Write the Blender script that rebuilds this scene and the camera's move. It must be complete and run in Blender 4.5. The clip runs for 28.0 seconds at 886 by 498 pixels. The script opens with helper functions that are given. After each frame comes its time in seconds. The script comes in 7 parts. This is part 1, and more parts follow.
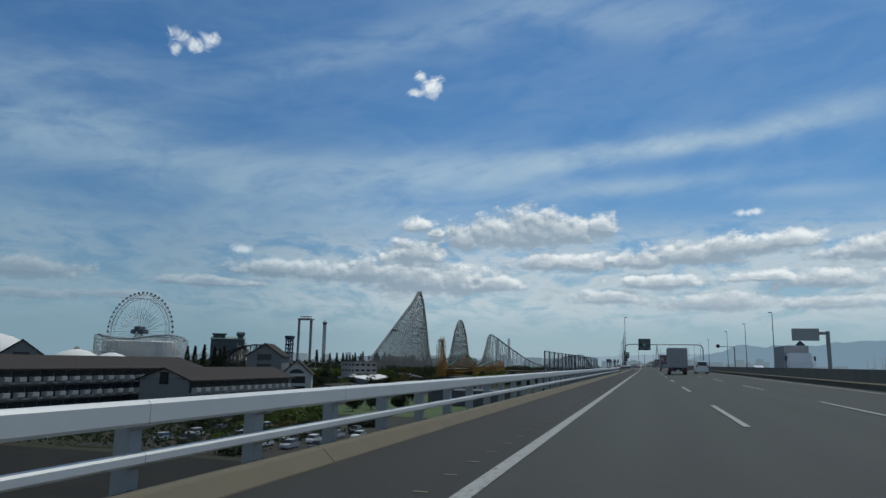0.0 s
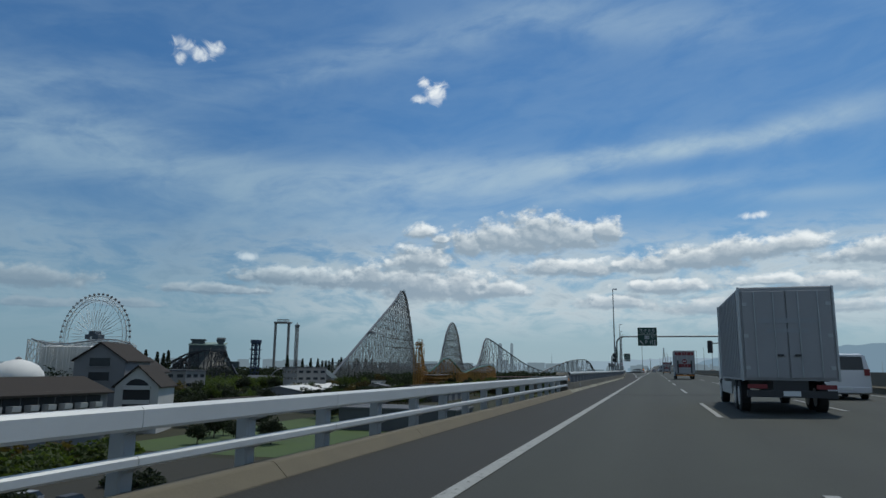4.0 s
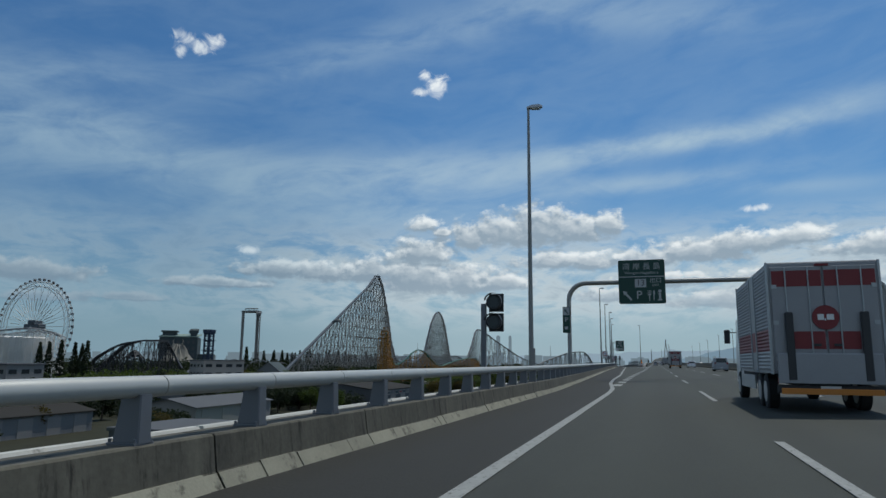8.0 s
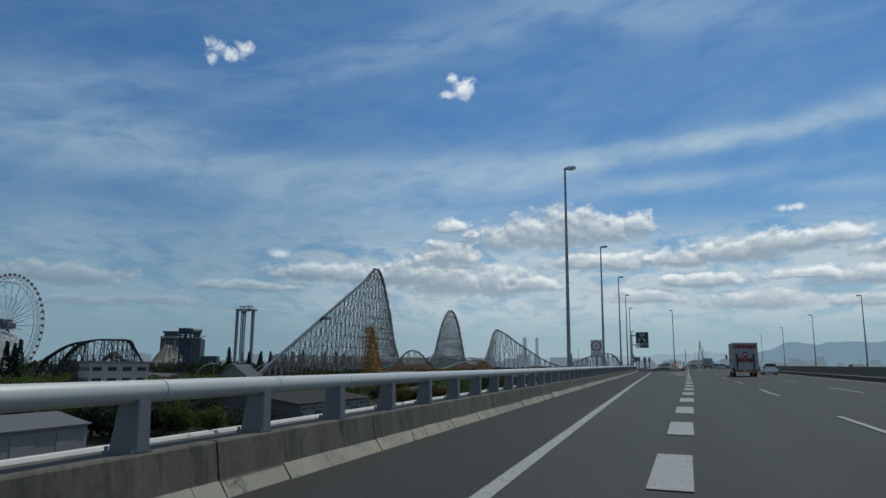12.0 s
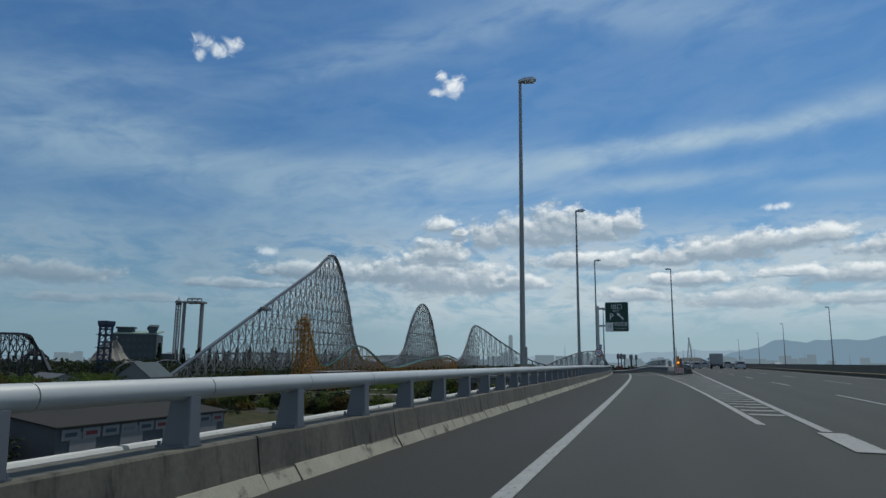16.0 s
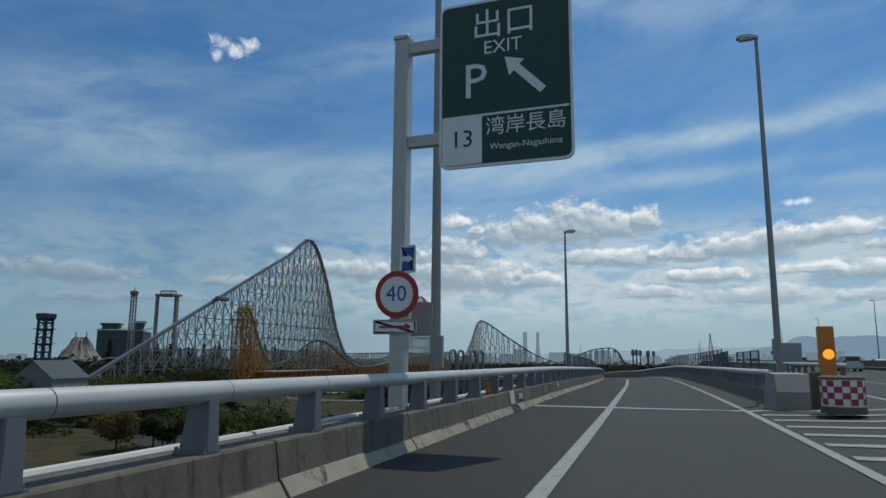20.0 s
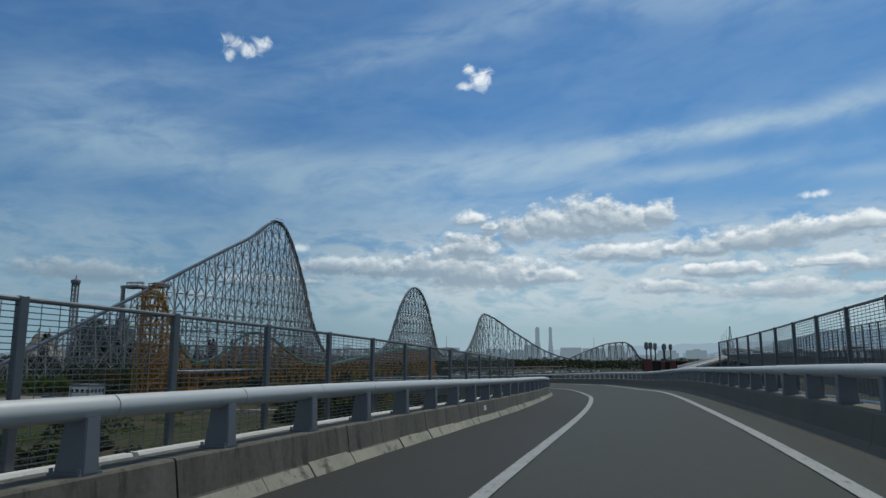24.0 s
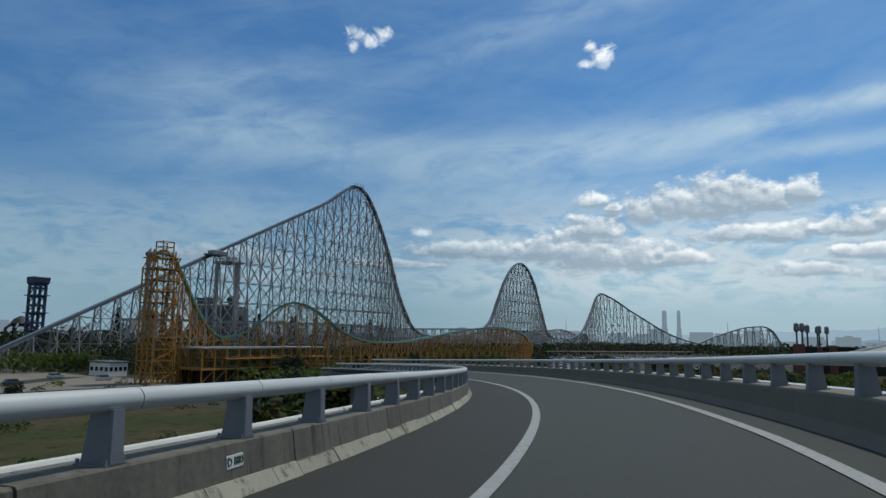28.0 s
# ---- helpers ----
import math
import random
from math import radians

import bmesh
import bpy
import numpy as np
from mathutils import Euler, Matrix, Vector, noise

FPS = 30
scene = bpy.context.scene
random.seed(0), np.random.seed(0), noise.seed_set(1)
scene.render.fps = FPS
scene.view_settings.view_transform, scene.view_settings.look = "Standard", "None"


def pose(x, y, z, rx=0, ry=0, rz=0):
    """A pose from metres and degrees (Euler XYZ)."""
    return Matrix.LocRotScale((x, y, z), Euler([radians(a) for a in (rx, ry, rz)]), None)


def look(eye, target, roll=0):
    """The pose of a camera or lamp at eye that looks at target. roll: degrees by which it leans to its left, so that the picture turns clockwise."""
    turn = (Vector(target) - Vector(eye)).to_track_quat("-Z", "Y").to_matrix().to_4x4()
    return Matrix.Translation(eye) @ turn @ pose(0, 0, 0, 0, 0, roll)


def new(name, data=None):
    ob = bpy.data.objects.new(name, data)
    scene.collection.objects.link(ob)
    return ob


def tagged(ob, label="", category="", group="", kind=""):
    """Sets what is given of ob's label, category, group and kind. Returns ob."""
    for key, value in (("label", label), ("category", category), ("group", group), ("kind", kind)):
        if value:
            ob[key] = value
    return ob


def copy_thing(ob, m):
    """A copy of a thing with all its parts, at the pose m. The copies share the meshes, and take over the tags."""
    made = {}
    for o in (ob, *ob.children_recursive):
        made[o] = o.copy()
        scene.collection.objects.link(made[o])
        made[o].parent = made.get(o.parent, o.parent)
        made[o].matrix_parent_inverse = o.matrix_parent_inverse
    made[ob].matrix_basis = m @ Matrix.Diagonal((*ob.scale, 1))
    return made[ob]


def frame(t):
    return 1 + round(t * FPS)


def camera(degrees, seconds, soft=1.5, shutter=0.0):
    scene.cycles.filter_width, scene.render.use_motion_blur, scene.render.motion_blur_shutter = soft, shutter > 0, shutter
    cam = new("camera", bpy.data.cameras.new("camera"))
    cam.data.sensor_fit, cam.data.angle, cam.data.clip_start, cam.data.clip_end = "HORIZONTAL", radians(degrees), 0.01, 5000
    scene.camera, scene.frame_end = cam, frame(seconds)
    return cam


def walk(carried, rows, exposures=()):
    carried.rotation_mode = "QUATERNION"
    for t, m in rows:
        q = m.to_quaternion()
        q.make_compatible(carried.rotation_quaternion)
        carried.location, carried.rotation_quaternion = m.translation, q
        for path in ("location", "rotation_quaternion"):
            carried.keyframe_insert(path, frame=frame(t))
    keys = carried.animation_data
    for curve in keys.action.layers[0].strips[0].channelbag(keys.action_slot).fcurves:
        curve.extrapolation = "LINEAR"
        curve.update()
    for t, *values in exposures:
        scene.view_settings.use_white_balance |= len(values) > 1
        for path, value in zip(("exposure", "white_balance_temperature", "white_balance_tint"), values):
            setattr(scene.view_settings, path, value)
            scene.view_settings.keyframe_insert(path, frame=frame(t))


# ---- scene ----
cam = camera(66.75, 28.0)
PATH = [
    (0, -0.23, -0.00, 1.30, 16.66, 9.51, -0.99), (0.5, -0.14, 9.30, 1.30, 16.56, 9.47, -0.90), (1, -0.05, 18.63, 1.30, 16.48, 9.45, -0.72),
    (1.5, 0.03, 28.04, 1.30, 16.51, 9.50, -0.66), (2, 0.07, 37.51, 1.30, 16.61, 9.51, -0.56), (2.5, 0.10, 47.03, 1.30, 16.75, 9.61, -0.56),
    (3, 0.11, 56.59, 1.29, 16.95, 9.72, -0.49), (3.5, 0.10, 66.19, 1.30, 17.16, 9.99, -0.59), (5.5, 0.05, 104.49, 1.30, 17.11, 10.02, -0.52),
    (6, 0.02, 113.97, 1.30, 17.08, 9.07, -0.39), (6.5, -0.02, 123.41, 1.30, 17.19, 7.38, -0.43), (7, -0.06, 132.81, 1.30, 17.20, 7.59, -0.51),
    (7.5, -0.09, 142.19, 1.30, 17.27, 8.95, -0.53), (8, -0.09, 151.58, 1.29, 17.28, 9.42, -0.51), (8.5, -0.13, 160.98, 1.30, 17.30, 9.61, -0.46),
    (9, -0.20, 170.32, 1.30, 17.32, 9.52, -0.38), (9.5, -0.31, 179.52, 1.30, 17.35, 9.33, -0.31), (10, -0.47, 188.59, 1.30, 17.50, 9.36, -0.25),
    (10.5, -0.71, 197.57, 1.30, 18.02, 9.41, -0.34), (11, -1.03, 206.47, 1.30, 18.79, 9.53, -0.30), (11.5, -1.39, 215.29, 1.30, 19.57, 9.65, -0.34),
    (13.5, -2.98, 249.85, 1.30, 19.86, 9.46, -0.63), (14, -3.35, 258.35, 1.30, 19.63, 9.43, -0.64), (14.5, -3.69, 266.80, 1.30, 19.45, 9.42, -0.68),
    (15, -3.98, 275.21, 1.30, 19.22, 9.38, -0.72), (15.5, -4.24, 283.58, 1.30, 18.92, 9.42, -0.62), (16, -4.48, 291.92, 1.30, 18.79, 9.44, -0.51),
    (16.5, -4.71, 300.22, 1.30, 18.77, 9.49, -0.49), (17, -4.97, 308.51, 1.30, 18.95, 9.48, -0.51), (17.5, -5.27, 316.76, 1.30, 19.21, 9.48, -0.54),
    (18, -5.63, 324.95, 1.30, 19.51, 9.41, -0.52), (18.5, -6.02, 333.02, 1.29, 19.77, 9.42, -0.45), (19, -6.44, 340.98, 1.26, 19.99, 9.36, -0.34),
    (19.5, -6.87, 348.84, 1.22, 20.17, 9.26, -0.40), (20, -7.29, 356.60, 1.18, 20.21, 9.24, -0.40), (20.5, -7.70, 364.38, 1.13, 20.21, 9.19, -0.51),
    (21, -8.09, 372.12, 1.10, 20.12, 9.15, -0.57), (21.5, -8.47, 379.82, 1.08, 20.14, 9.22, -0.61), (23.5, -10.46, 410.47, 0.80, 20.84, 9.08, -0.13),
    (24, -11.10, 418.01, 0.74, 21.45, 8.94, -0.03), (24.5, -11.81, 425.45, 0.65, 22.32, 8.74, 0.00), (25, -12.66, 432.77, 0.48, 23.15, 8.55, -0.28),
    (25.5, -13.46, 440.01, 0.29, 23.85, 8.26, -0.35), (26, -14.31, 447.13, 0.11, 24.42, 7.93, -0.28), (26.5, -15.32, 454.06, -0.06, 25.49, 7.65, -0.27),
    (27, -16.50, 460.75, -0.28, 27.24, 7.51, -0.44), (27.5, -17.92, 467.11, -0.55, 29.34, 7.43, -0.63), (28, -19.46, 473.28, -0.76, 31.72, 7.45, -0.84),
]
walk(cam, [(t, pose(x, y, z, 90 + pitch, roll, yaw)) for t, x, y, z, yaw, pitch, roll in PATH], exposures=[(0, -0.65), (14, -0.66), (20, -0.60), (25, -0.58), (28, -0.45)])

# ---- world, sun, exposure ----
SUN_AZ, SUN_EL = radians(19), radians(65)
scene.view_settings.exposure = -0.65

CUMULUS = [  # azimuth, elevation, half width, half height (degrees)
    (-15.1, 10.2, 1.7, 1.2), (-12.1, 10.6, 2.6, 1.5), (-8.8, 10.8, 3.2, 1.8), (-5.9, 10.7, 2.2, 1.3), (-3.4, 11.2, 1.2, 1.0), (-19.0, 11.3, 1.3, 0.7), (-17.4, 10.8, 0.9, 0.5), (-19.0, 8.9, 2.5, 1.2),
    (-23.5, 7.3, 2.8, 1.2), (-19.8, 6.7, 3.4, 1.6), (-15.8, 6.5, 3.2, 1.4), (-12.6, 6.4, 2.4, 0.9), (-7.9, 8.2, 2.8, 0.9), (-4.6, 8.1, 1.7, 0.8), (-27.5, 7.1, 2.4, 0.9), (-31.4, 7.2, 2.8, 0.8),
    (-0.2, 8.3, 3.0, 0.9), (3.6, 8.6, 3.6, 1.1), (7.2, 9.1, 3.4, 1.0), (10.7, 9.4, 2.6, 0.8), (1.4, 6.5, 3.2, 0.7), (5.0, 4.8, 3.8, 0.8), (-2.6, 5.3, 2.8, 0.7), (9.0, 6.8, 3.0, 0.5),
    (12.8, 6.4, 3.4, 0.9), (13.5, 4.7, 3.2, 0.6), (17.0, 8.5, 4.0, 1.0), (22.0, 6.5, 5.0, 0.9), (-49.8, 6.1, 4.2, 0.9), (-48.5, 4.3, 2.6, 0.4), (-42.7, 4.6, 2.6, 0.4), (-36.0, 6.0, 3.6, 0.5)]
WISPS = [(-17.9, 23.0, 1.25, 0.85), (-19.6, 22.5, 0.9, 0.42), (-19.1, 23.9, 0.6, 0.5), (-38.3, 24.5, 1.25, 0.75), (-37.1, 25.2, 0.8, 0.6), (-39.8, 25.0, 1.0, 0.6), (-40.1, 23.9, 0.5, 0.6), (8.0, 11.9, 1.2, 0.32), (-33.6, 8.8, 0.9, 0.40)]
CIRRUS = [  # the same, the slant and the strength
    (4.0, 17.7, 8.5, 0.62, 2.5, 1.8), (-4.5, 17.1, 6.0, 0.9, 9.0, 0.9), (12.5, 18.6, 5.0, 0.8, 9.0, 0.8), (-1.0, 14.5, 8.0, 0.6, 2.0, 0.9), (12.0, 13.2, 5.0, 0.5, -3.0, 0.45),
    (-50.0, 16.0, 7.0, 2.8, 6.0, 0.8), (-42.0, 16.3, 7.0, 1.8, -4.0, 0.75), (-33.0, 14.0, 8.0, 2.2, 3.0, 0.9), (-22.0, 15.6, 9.0, 1.6, 4.0, 0.95), (-13.0, 15.6, 7.0, 1.4, 5.0, 0.65),
    (-50.0, 10.2, 7.0, 1.5, 4.0, 0.55), (-29.0, 11.5, 8.0, 1.3, 4.0, 0.65), (-18.0, 12.4, 7.0, 1.0, 3.0, 0.65), (-50.0, 20.3, 8.0, 1.2, 10.0, 0.40), (-29.0, 24.4, 9.0, 1.0, 20.0, 0.38), (-14.0, 28.0, 9.0, 1.2, 14.0, 0.45), (0.0, 27.6, 9.0, 1.4, -8.0, 0.45)]


class Nodes:
    """Short hand for node trees."""

    def __init__(self, tree):
        self.tree = tree
        tree.nodes.clear()

    def add(self, kind, **settings):
        n = self.tree.nodes.new(kind)
        for k, v in settings.items():
            if k == "operation":
                n.operation = v
            elif k == "blend":
                n.blend_type, n.data_type = v, "RGBA"
            elif k == "kind":
                n.data_type = v
            elif k == "sky":
                n.sky_type = v
        return n

    def put(self, socket, value):
        if hasattr(value, "links") or isinstance(value, bpy.types.NodeSocket):
            self.tree.links.new(value, socket)
        elif value is not None:
            socket.default_value = value

    def math(self, op, a, b=None, c=None, clamp=False):
        n = self.add("ShaderNodeMath", operation=op)
        n.use_clamp = clamp
        for s, v in zip(n.inputs, (a, b, c)):
            self.put(s, v)
        return n.outputs[0]

    def vec(self, op, a, b=None, scale=None):
        n = self.add("ShaderNodeVectorMath", operation=op)
        self.put(n.inputs[0], a)
        if b is not None:
            self.put(n.inputs[1], b)
        if scale is not None:
            self.put(n.inputs["Scale"], scale)
        return n.outputs["Value"] if op in ("LENGTH", "DOT_PRODUCT") else n.outputs["Vector"]

    def noise(self, vector, scale, detail=4.0, rough=0.55, distortion=0.0):
        n = self.add("ShaderNodeTexNoise")
        self.put(n.inputs["Vector"], vector)
        n.inputs["Scale"].default_value, n.inputs["Detail"].default_value = scale, detail
        n.inputs["Roughness"].default_value, n.inputs["Distortion"].default_value = rough, distortion
        return n.outputs["Fac"]

    def step(self, x, lo, hi, out_lo=0.0, out_hi=1.0):
        n = self.add("ShaderNodeMapRange")
        n.interpolation_type = "SMOOTHSTEP"
        for s, v in zip(n.inputs[:5], (x, lo, hi, out_lo, out_hi)):
            self.put(s, v)
        return n.outputs[0]

    def mix(self, fac, a, b, blend="MIX"):
        n = self.add("ShaderNodeMix", blend=blend)
        self.put(n.inputs[0], fac)
        self.put(n.inputs[6], a)
        self.put(n.inputs[7], b)
        return n.outputs[2]


world = bpy.data.worlds.new("sky")
scene.world = world
world.use_nodes = True
g = Nodes(world.node_tree)
sky = g.add("ShaderNodeTexSky", sky="NISHITA")
sky.sun_disc, sky.sun_elevation, sky.sun_rotation = False, SUN_EL, SUN_AZ
sky.air_density, sky.dust_density, sky.ozone_density = 1.0, 0.7, 1.6
way = g.add("ShaderNodeTexCoord").outputs["Generated"]
split = g.add("ShaderNodeSeparateXYZ")
g.put(split.inputs[0], way)
deg = 180 / math.pi
az = g.math("MULTIPLY", g.math("ARCTAN2", split.outputs[0], split.outputs[1]), deg)
el = g.math("MULTIPLY", g.math("ARCSINE", split.outputs[2]), deg)
join = g.add("ShaderNodeCombineXYZ")
g.put(join.inputs[0], az)
g.put(join.inputs[1], el)
plane = join.outputs[0]


def heap(tree_name):
    """A group: the height of the heaped clouds over a point of the sky, ragged and smooth."""
    tree = bpy.data.node_groups.new(tree_name, "ShaderNodeTree")
    tree.interface.new_socket("Point", in_out="INPUT", socket_type="NodeSocketVector")
    tree.interface.new_socket("Height", in_out="OUTPUT", socket_type="NodeSocketFloat")
    tree.interface.new_socket("Soft", in_out="OUTPUT", socket_type="NodeSocketFloat")
    h = Nodes(tree)
    point = h.add("NodeGroupInput").outputs[0]
    warp = h.noise(point, 0.8, 3.0, 0.5)
    bent = h.vec("ADD", h.vec("MULTIPLY", point, (1, 1.25, 1)), h.vec("SCALE", (0.9, 0.6, 0.0), scale=warp))
    cells = h.add("ShaderNodeTexVoronoi")
    cells.normalize = True
    h.put(cells.inputs["Vector"], bent)
    cells.inputs["Scale"].default_value, cells.inputs["Detail"].default_value, cells.inputs["Roughness"].default_value, cells.inputs["Lacunarity"].default_value = 0.70, 3.0, 0.55, 2.3
    lobe = h.math("SUBTRACT", 0.72, h.math("MULTIPLY", cells.outputs["Distance"], 1.6))
    rag = h.noise(h.vec("MULTIPLY", point, (0.7, 1.2, 1)), 0.8, 7.0, 0.62)
    broad_lump = h.noise(h.vec("MULTIPLY", point, (1, 1.35, 1)), 0.75, 2.0, 0.5)
    best = None
    for a, e, w, t in CUMULUS:
        off = h.vec("SUBTRACT", point, (a, e, 0))
        u = h.math("MULTIPLY", h.vec("DOT_PRODUCT", off, (1, 0, 0)), 1 / w)
        v = h.math("MULTIPLY", h.vec("DOT_PRODUCT", off, (0, 1, 0)), 1 / t)
        v = h.math("MAXIMUM", v, h.math("MULTIPLY", v, -1.7))
        m = h.math("SUBTRACT", 1.0, h.math("SQRT", h.math("MULTIPLY_ADD", u, u, h.math("MULTIPLY", v, v))))
        best = m if best is None else h.math("MAXIMUM", best, m)
    best = h.math("ADD", h.math("MULTIPLY", h.math("MAXIMUM", best, -1.3), 1.10), 0.20)
    out = h.add("NodeGroupOutput")
    h.put(out.inputs[0], h.math("ADD", best, h.math("ADD", h.math("MULTIPLY", lobe, 1.1), h.math("MULTIPLY", h.math("SUBTRACT", rag, 0.5), 2.3))))
    h.put(out.inputs[1], h.math("ADD", best, h.math("ADD", h.math("MULTIPLY", lobe, 0.9), h.math("MULTIPLY", h.math("SUBTRACT", broad_lump, 0.5), 1.6))))
    return tree


heap_tree = heap("heaped_clouds")


def heap_at(vector):
    n = g.add("ShaderNodeGroup")
    n.node_tree = heap_tree
    g.put(n.inputs[0], vector)
    return n.outputs


here = heap_at(plane)
above = heap_at(g.vec("ADD", plane, (0.20, 0.42, 0)))
cover = g.step(here[0], -0.10, 0.75)
rise = g.math("SUBTRACT", here[1], above[1])
ragged = g.math("SUBTRACT", here[0], above[0])
shine = g.math("MULTIPLY", g.step(el, 3.5, 8.0, 0.55, 1.0), g.step(az, -45.0, -22.0, 0.45, 1.0))
rim = g.step(here[1], 1.5, 0.35)
lit = g.math("ADD", g.math("MULTIPLY", g.step(rise, -0.25, 0.75), 0.70), g.math("MULTIPLY", g.step(ragged, -0.1, 0.9), 0.30), clamp=True)
lit = g.math("MULTIPLY", lit, g.math("ADD", 0.25, g.math("MULTIPLY", rim, 0.85)), clamp=True)
rags = g.noise(plane, 0.70, 6.0, 0.55, 0.9)
wisps = None
for a, e, w, t in WISPS:
    r = g.vec("LENGTH", g.vec("MULTIPLY", g.vec("SUBTRACT", plane, (a, e, 0)), (1 / w, 1 / t, 0)))
    m = g.math("EXPONENT", g.math("MULTIPLY", g.math("MULTIPLY", r, r), -0.7))
    wisps = m if wisps is None else g.math("MAXIMUM", wisps, m)
torn = g.math("MULTIPLY", g.math("MULTIPLY", g.math("SUBTRACT", rags, 0.5), 2.5), g.step(wisps, 0.02, 0.35))
wisps = g.step(g.math("ADD", g.math("MULTIPLY", wisps, 1.15), torn), 0.44, 1.50)
turn = g.add("ShaderNodeVectorRotate")
turn.inputs["Angle"].default_value = radians(-8)
g.put(turn.inputs["Vector"], plane)
streaks = g.noise(g.vec("MULTIPLY", turn.outputs[0], (0.09, 0.30, 1)), 1.0, 7.0, 0.58, 0.8)
fine = g.noise(g.vec("MULTIPLY", turn.outputs[0], (0.24, 0.62, 1)), 1.0, 6.0, 0.6, 0.5)
veil = None
for a, e, w, t, slant, strength in CIRRUS:
    c, s = math.cos(radians(slant)), math.sin(radians(slant))
    off = g.vec("SUBTRACT", plane, (a, e, 0))
    u = g.math("MULTIPLY", g.vec("DOT_PRODUCT", off, (c, s, 0)), 1 / w)
    v = g.math("MULTIPLY", g.vec("DOT_PRODUCT", off, (-s, c, 0)), 1 / t)
    r2 = g.math("ADD", g.math("MULTIPLY", u, u), g.math("MULTIPLY", v, v))
    m = g.math("MULTIPLY", g.math("EXPONENT", g.math("MULTIPLY", r2, -0.8)), strength)
    veil = m if veil is None else g.math("ADD", veil, m)
wisp = g.step(g.math("ADD", streaks, g.math("MULTIPLY", fine, 0.45)), 0.45, 0.95)
thin = g.math("ADD", g.math("MULTIPLY", veil, g.math("ADD", g.math("MULTIPLY", wisp, 0.75), 0.22)), g.math("MULTIPLY", wisp, 0.14))
thin = g.math("DIVIDE", thin, g.math("ADD", 1.0, g.math("MULTIPLY", thin, 0.45)))
thin = g.math("MULTIPLY", thin, g.step(el, 2.0, 12.0), clamp=True)
haze = g.step(el, 16.0, -2.0, 0.0, 0.92)
base = g.vec("MULTIPLY", sky.outputs[0], (0.46, 0.84, 1.12))
base = g.vec("SCALE", base, scale=0.115)
haze_colour, cloud_dark, cloud_light = (0.53, 0.715, 0.82, 1), (0.44, 0.575, 0.70, 1), (1.30, 1.38, 1.40, 1)
out = g.mix(haze, base, haze_colour)
out = g.mix(g.math("MULTIPLY", thin, 0.98, clamp=True), out, (0.62, 0.84, 1.01, 1))
sheet_noise = g.noise(g.vec("MULTIPLY", plane, (0.22, 0.60, 1)), 1.0, 7.0, 0.62, 0.4)
bank = g.math("MULTIPLY", g.step(el, 1.5, 5.0), g.step(el, 13.0, 8.0))
bank = g.math("MULTIPLY", bank, g.step(az, -42.0, -24.0, 0.45, 1.0))
film = g.math("MULTIPLY", g.step(sheet_noise, 0.34, 0.60), bank)
out = g.mix(g.math("MULTIPLY", film, 0.80), out, g.mix(g.step(sheet_noise, 0.50, 0.72), (0.90, 1.02, 1.07, 1), (0.62, 0.75, 0.84, 1)))
out = g.mix(g.math("MULTIPLY", cover, g.step(el, 2.5, 7.0, 0.60, 0.97)), out, g.mix(g.math("MULTIPLY", lit, shine), cloud_dark, cloud_light))
out = g.mix(wisps, out, (1.30, 1.38, 1.42, 1))
# Thin veil overhead and behind, out of view, added to whiten the ambient light.
overhead = g.math("MAXIMUM", g.step(el, 33.0, 55.0), g.math("MULTIPLY", g.step(split.outputs[1], 0.30, -0.25), g.step(el, 3.0, 20.0)))
spread = g.step(g.noise(way, 2.2, 5.0, 0.6), 0.30, 0.70)
out = g.mix(g.math("MULTIPLY", overhead, g.math("MULTIPLY", spread, 0.60)), out, (0.74, 0.82, 0.86, 1))
away = g.math("MULTIPLY", g.step(az, -14.0, -38.0), g.step(el, 26.0, 8.0, 0.25, 1.0))
out = g.vec("MULTIPLY", out, g.mix(away, (1, 1, 1, 1), (0.67, 0.75, 0.80, 1)))
low = g.step(el, -0.2, -1.5)
out = g.mix(low, out, (0.30, 0.34, 0.36, 1))
back = g.add("ShaderNodeBackground")
g.put(back.inputs[0], out)
back.inputs[1].default_value = 1.0
end = g.add("ShaderNodeOutputWorld")
g.put(end.inputs[0], back.outputs[0])

sun = new("sun", bpy.data.lights.new("sun", "SUN"))
sun.data.energy, sun.data.angle, sun.data.color = 3.5, radians(0.53), (1.0, 0.98, 0.91)
sun.matrix_world = look((0, 0, 0), (-math.sin(SUN_AZ) * math.cos(SUN_EL), -math.cos(SUN_AZ) * math.cos(SUN_EL), -math.sin(SUN_EL)))


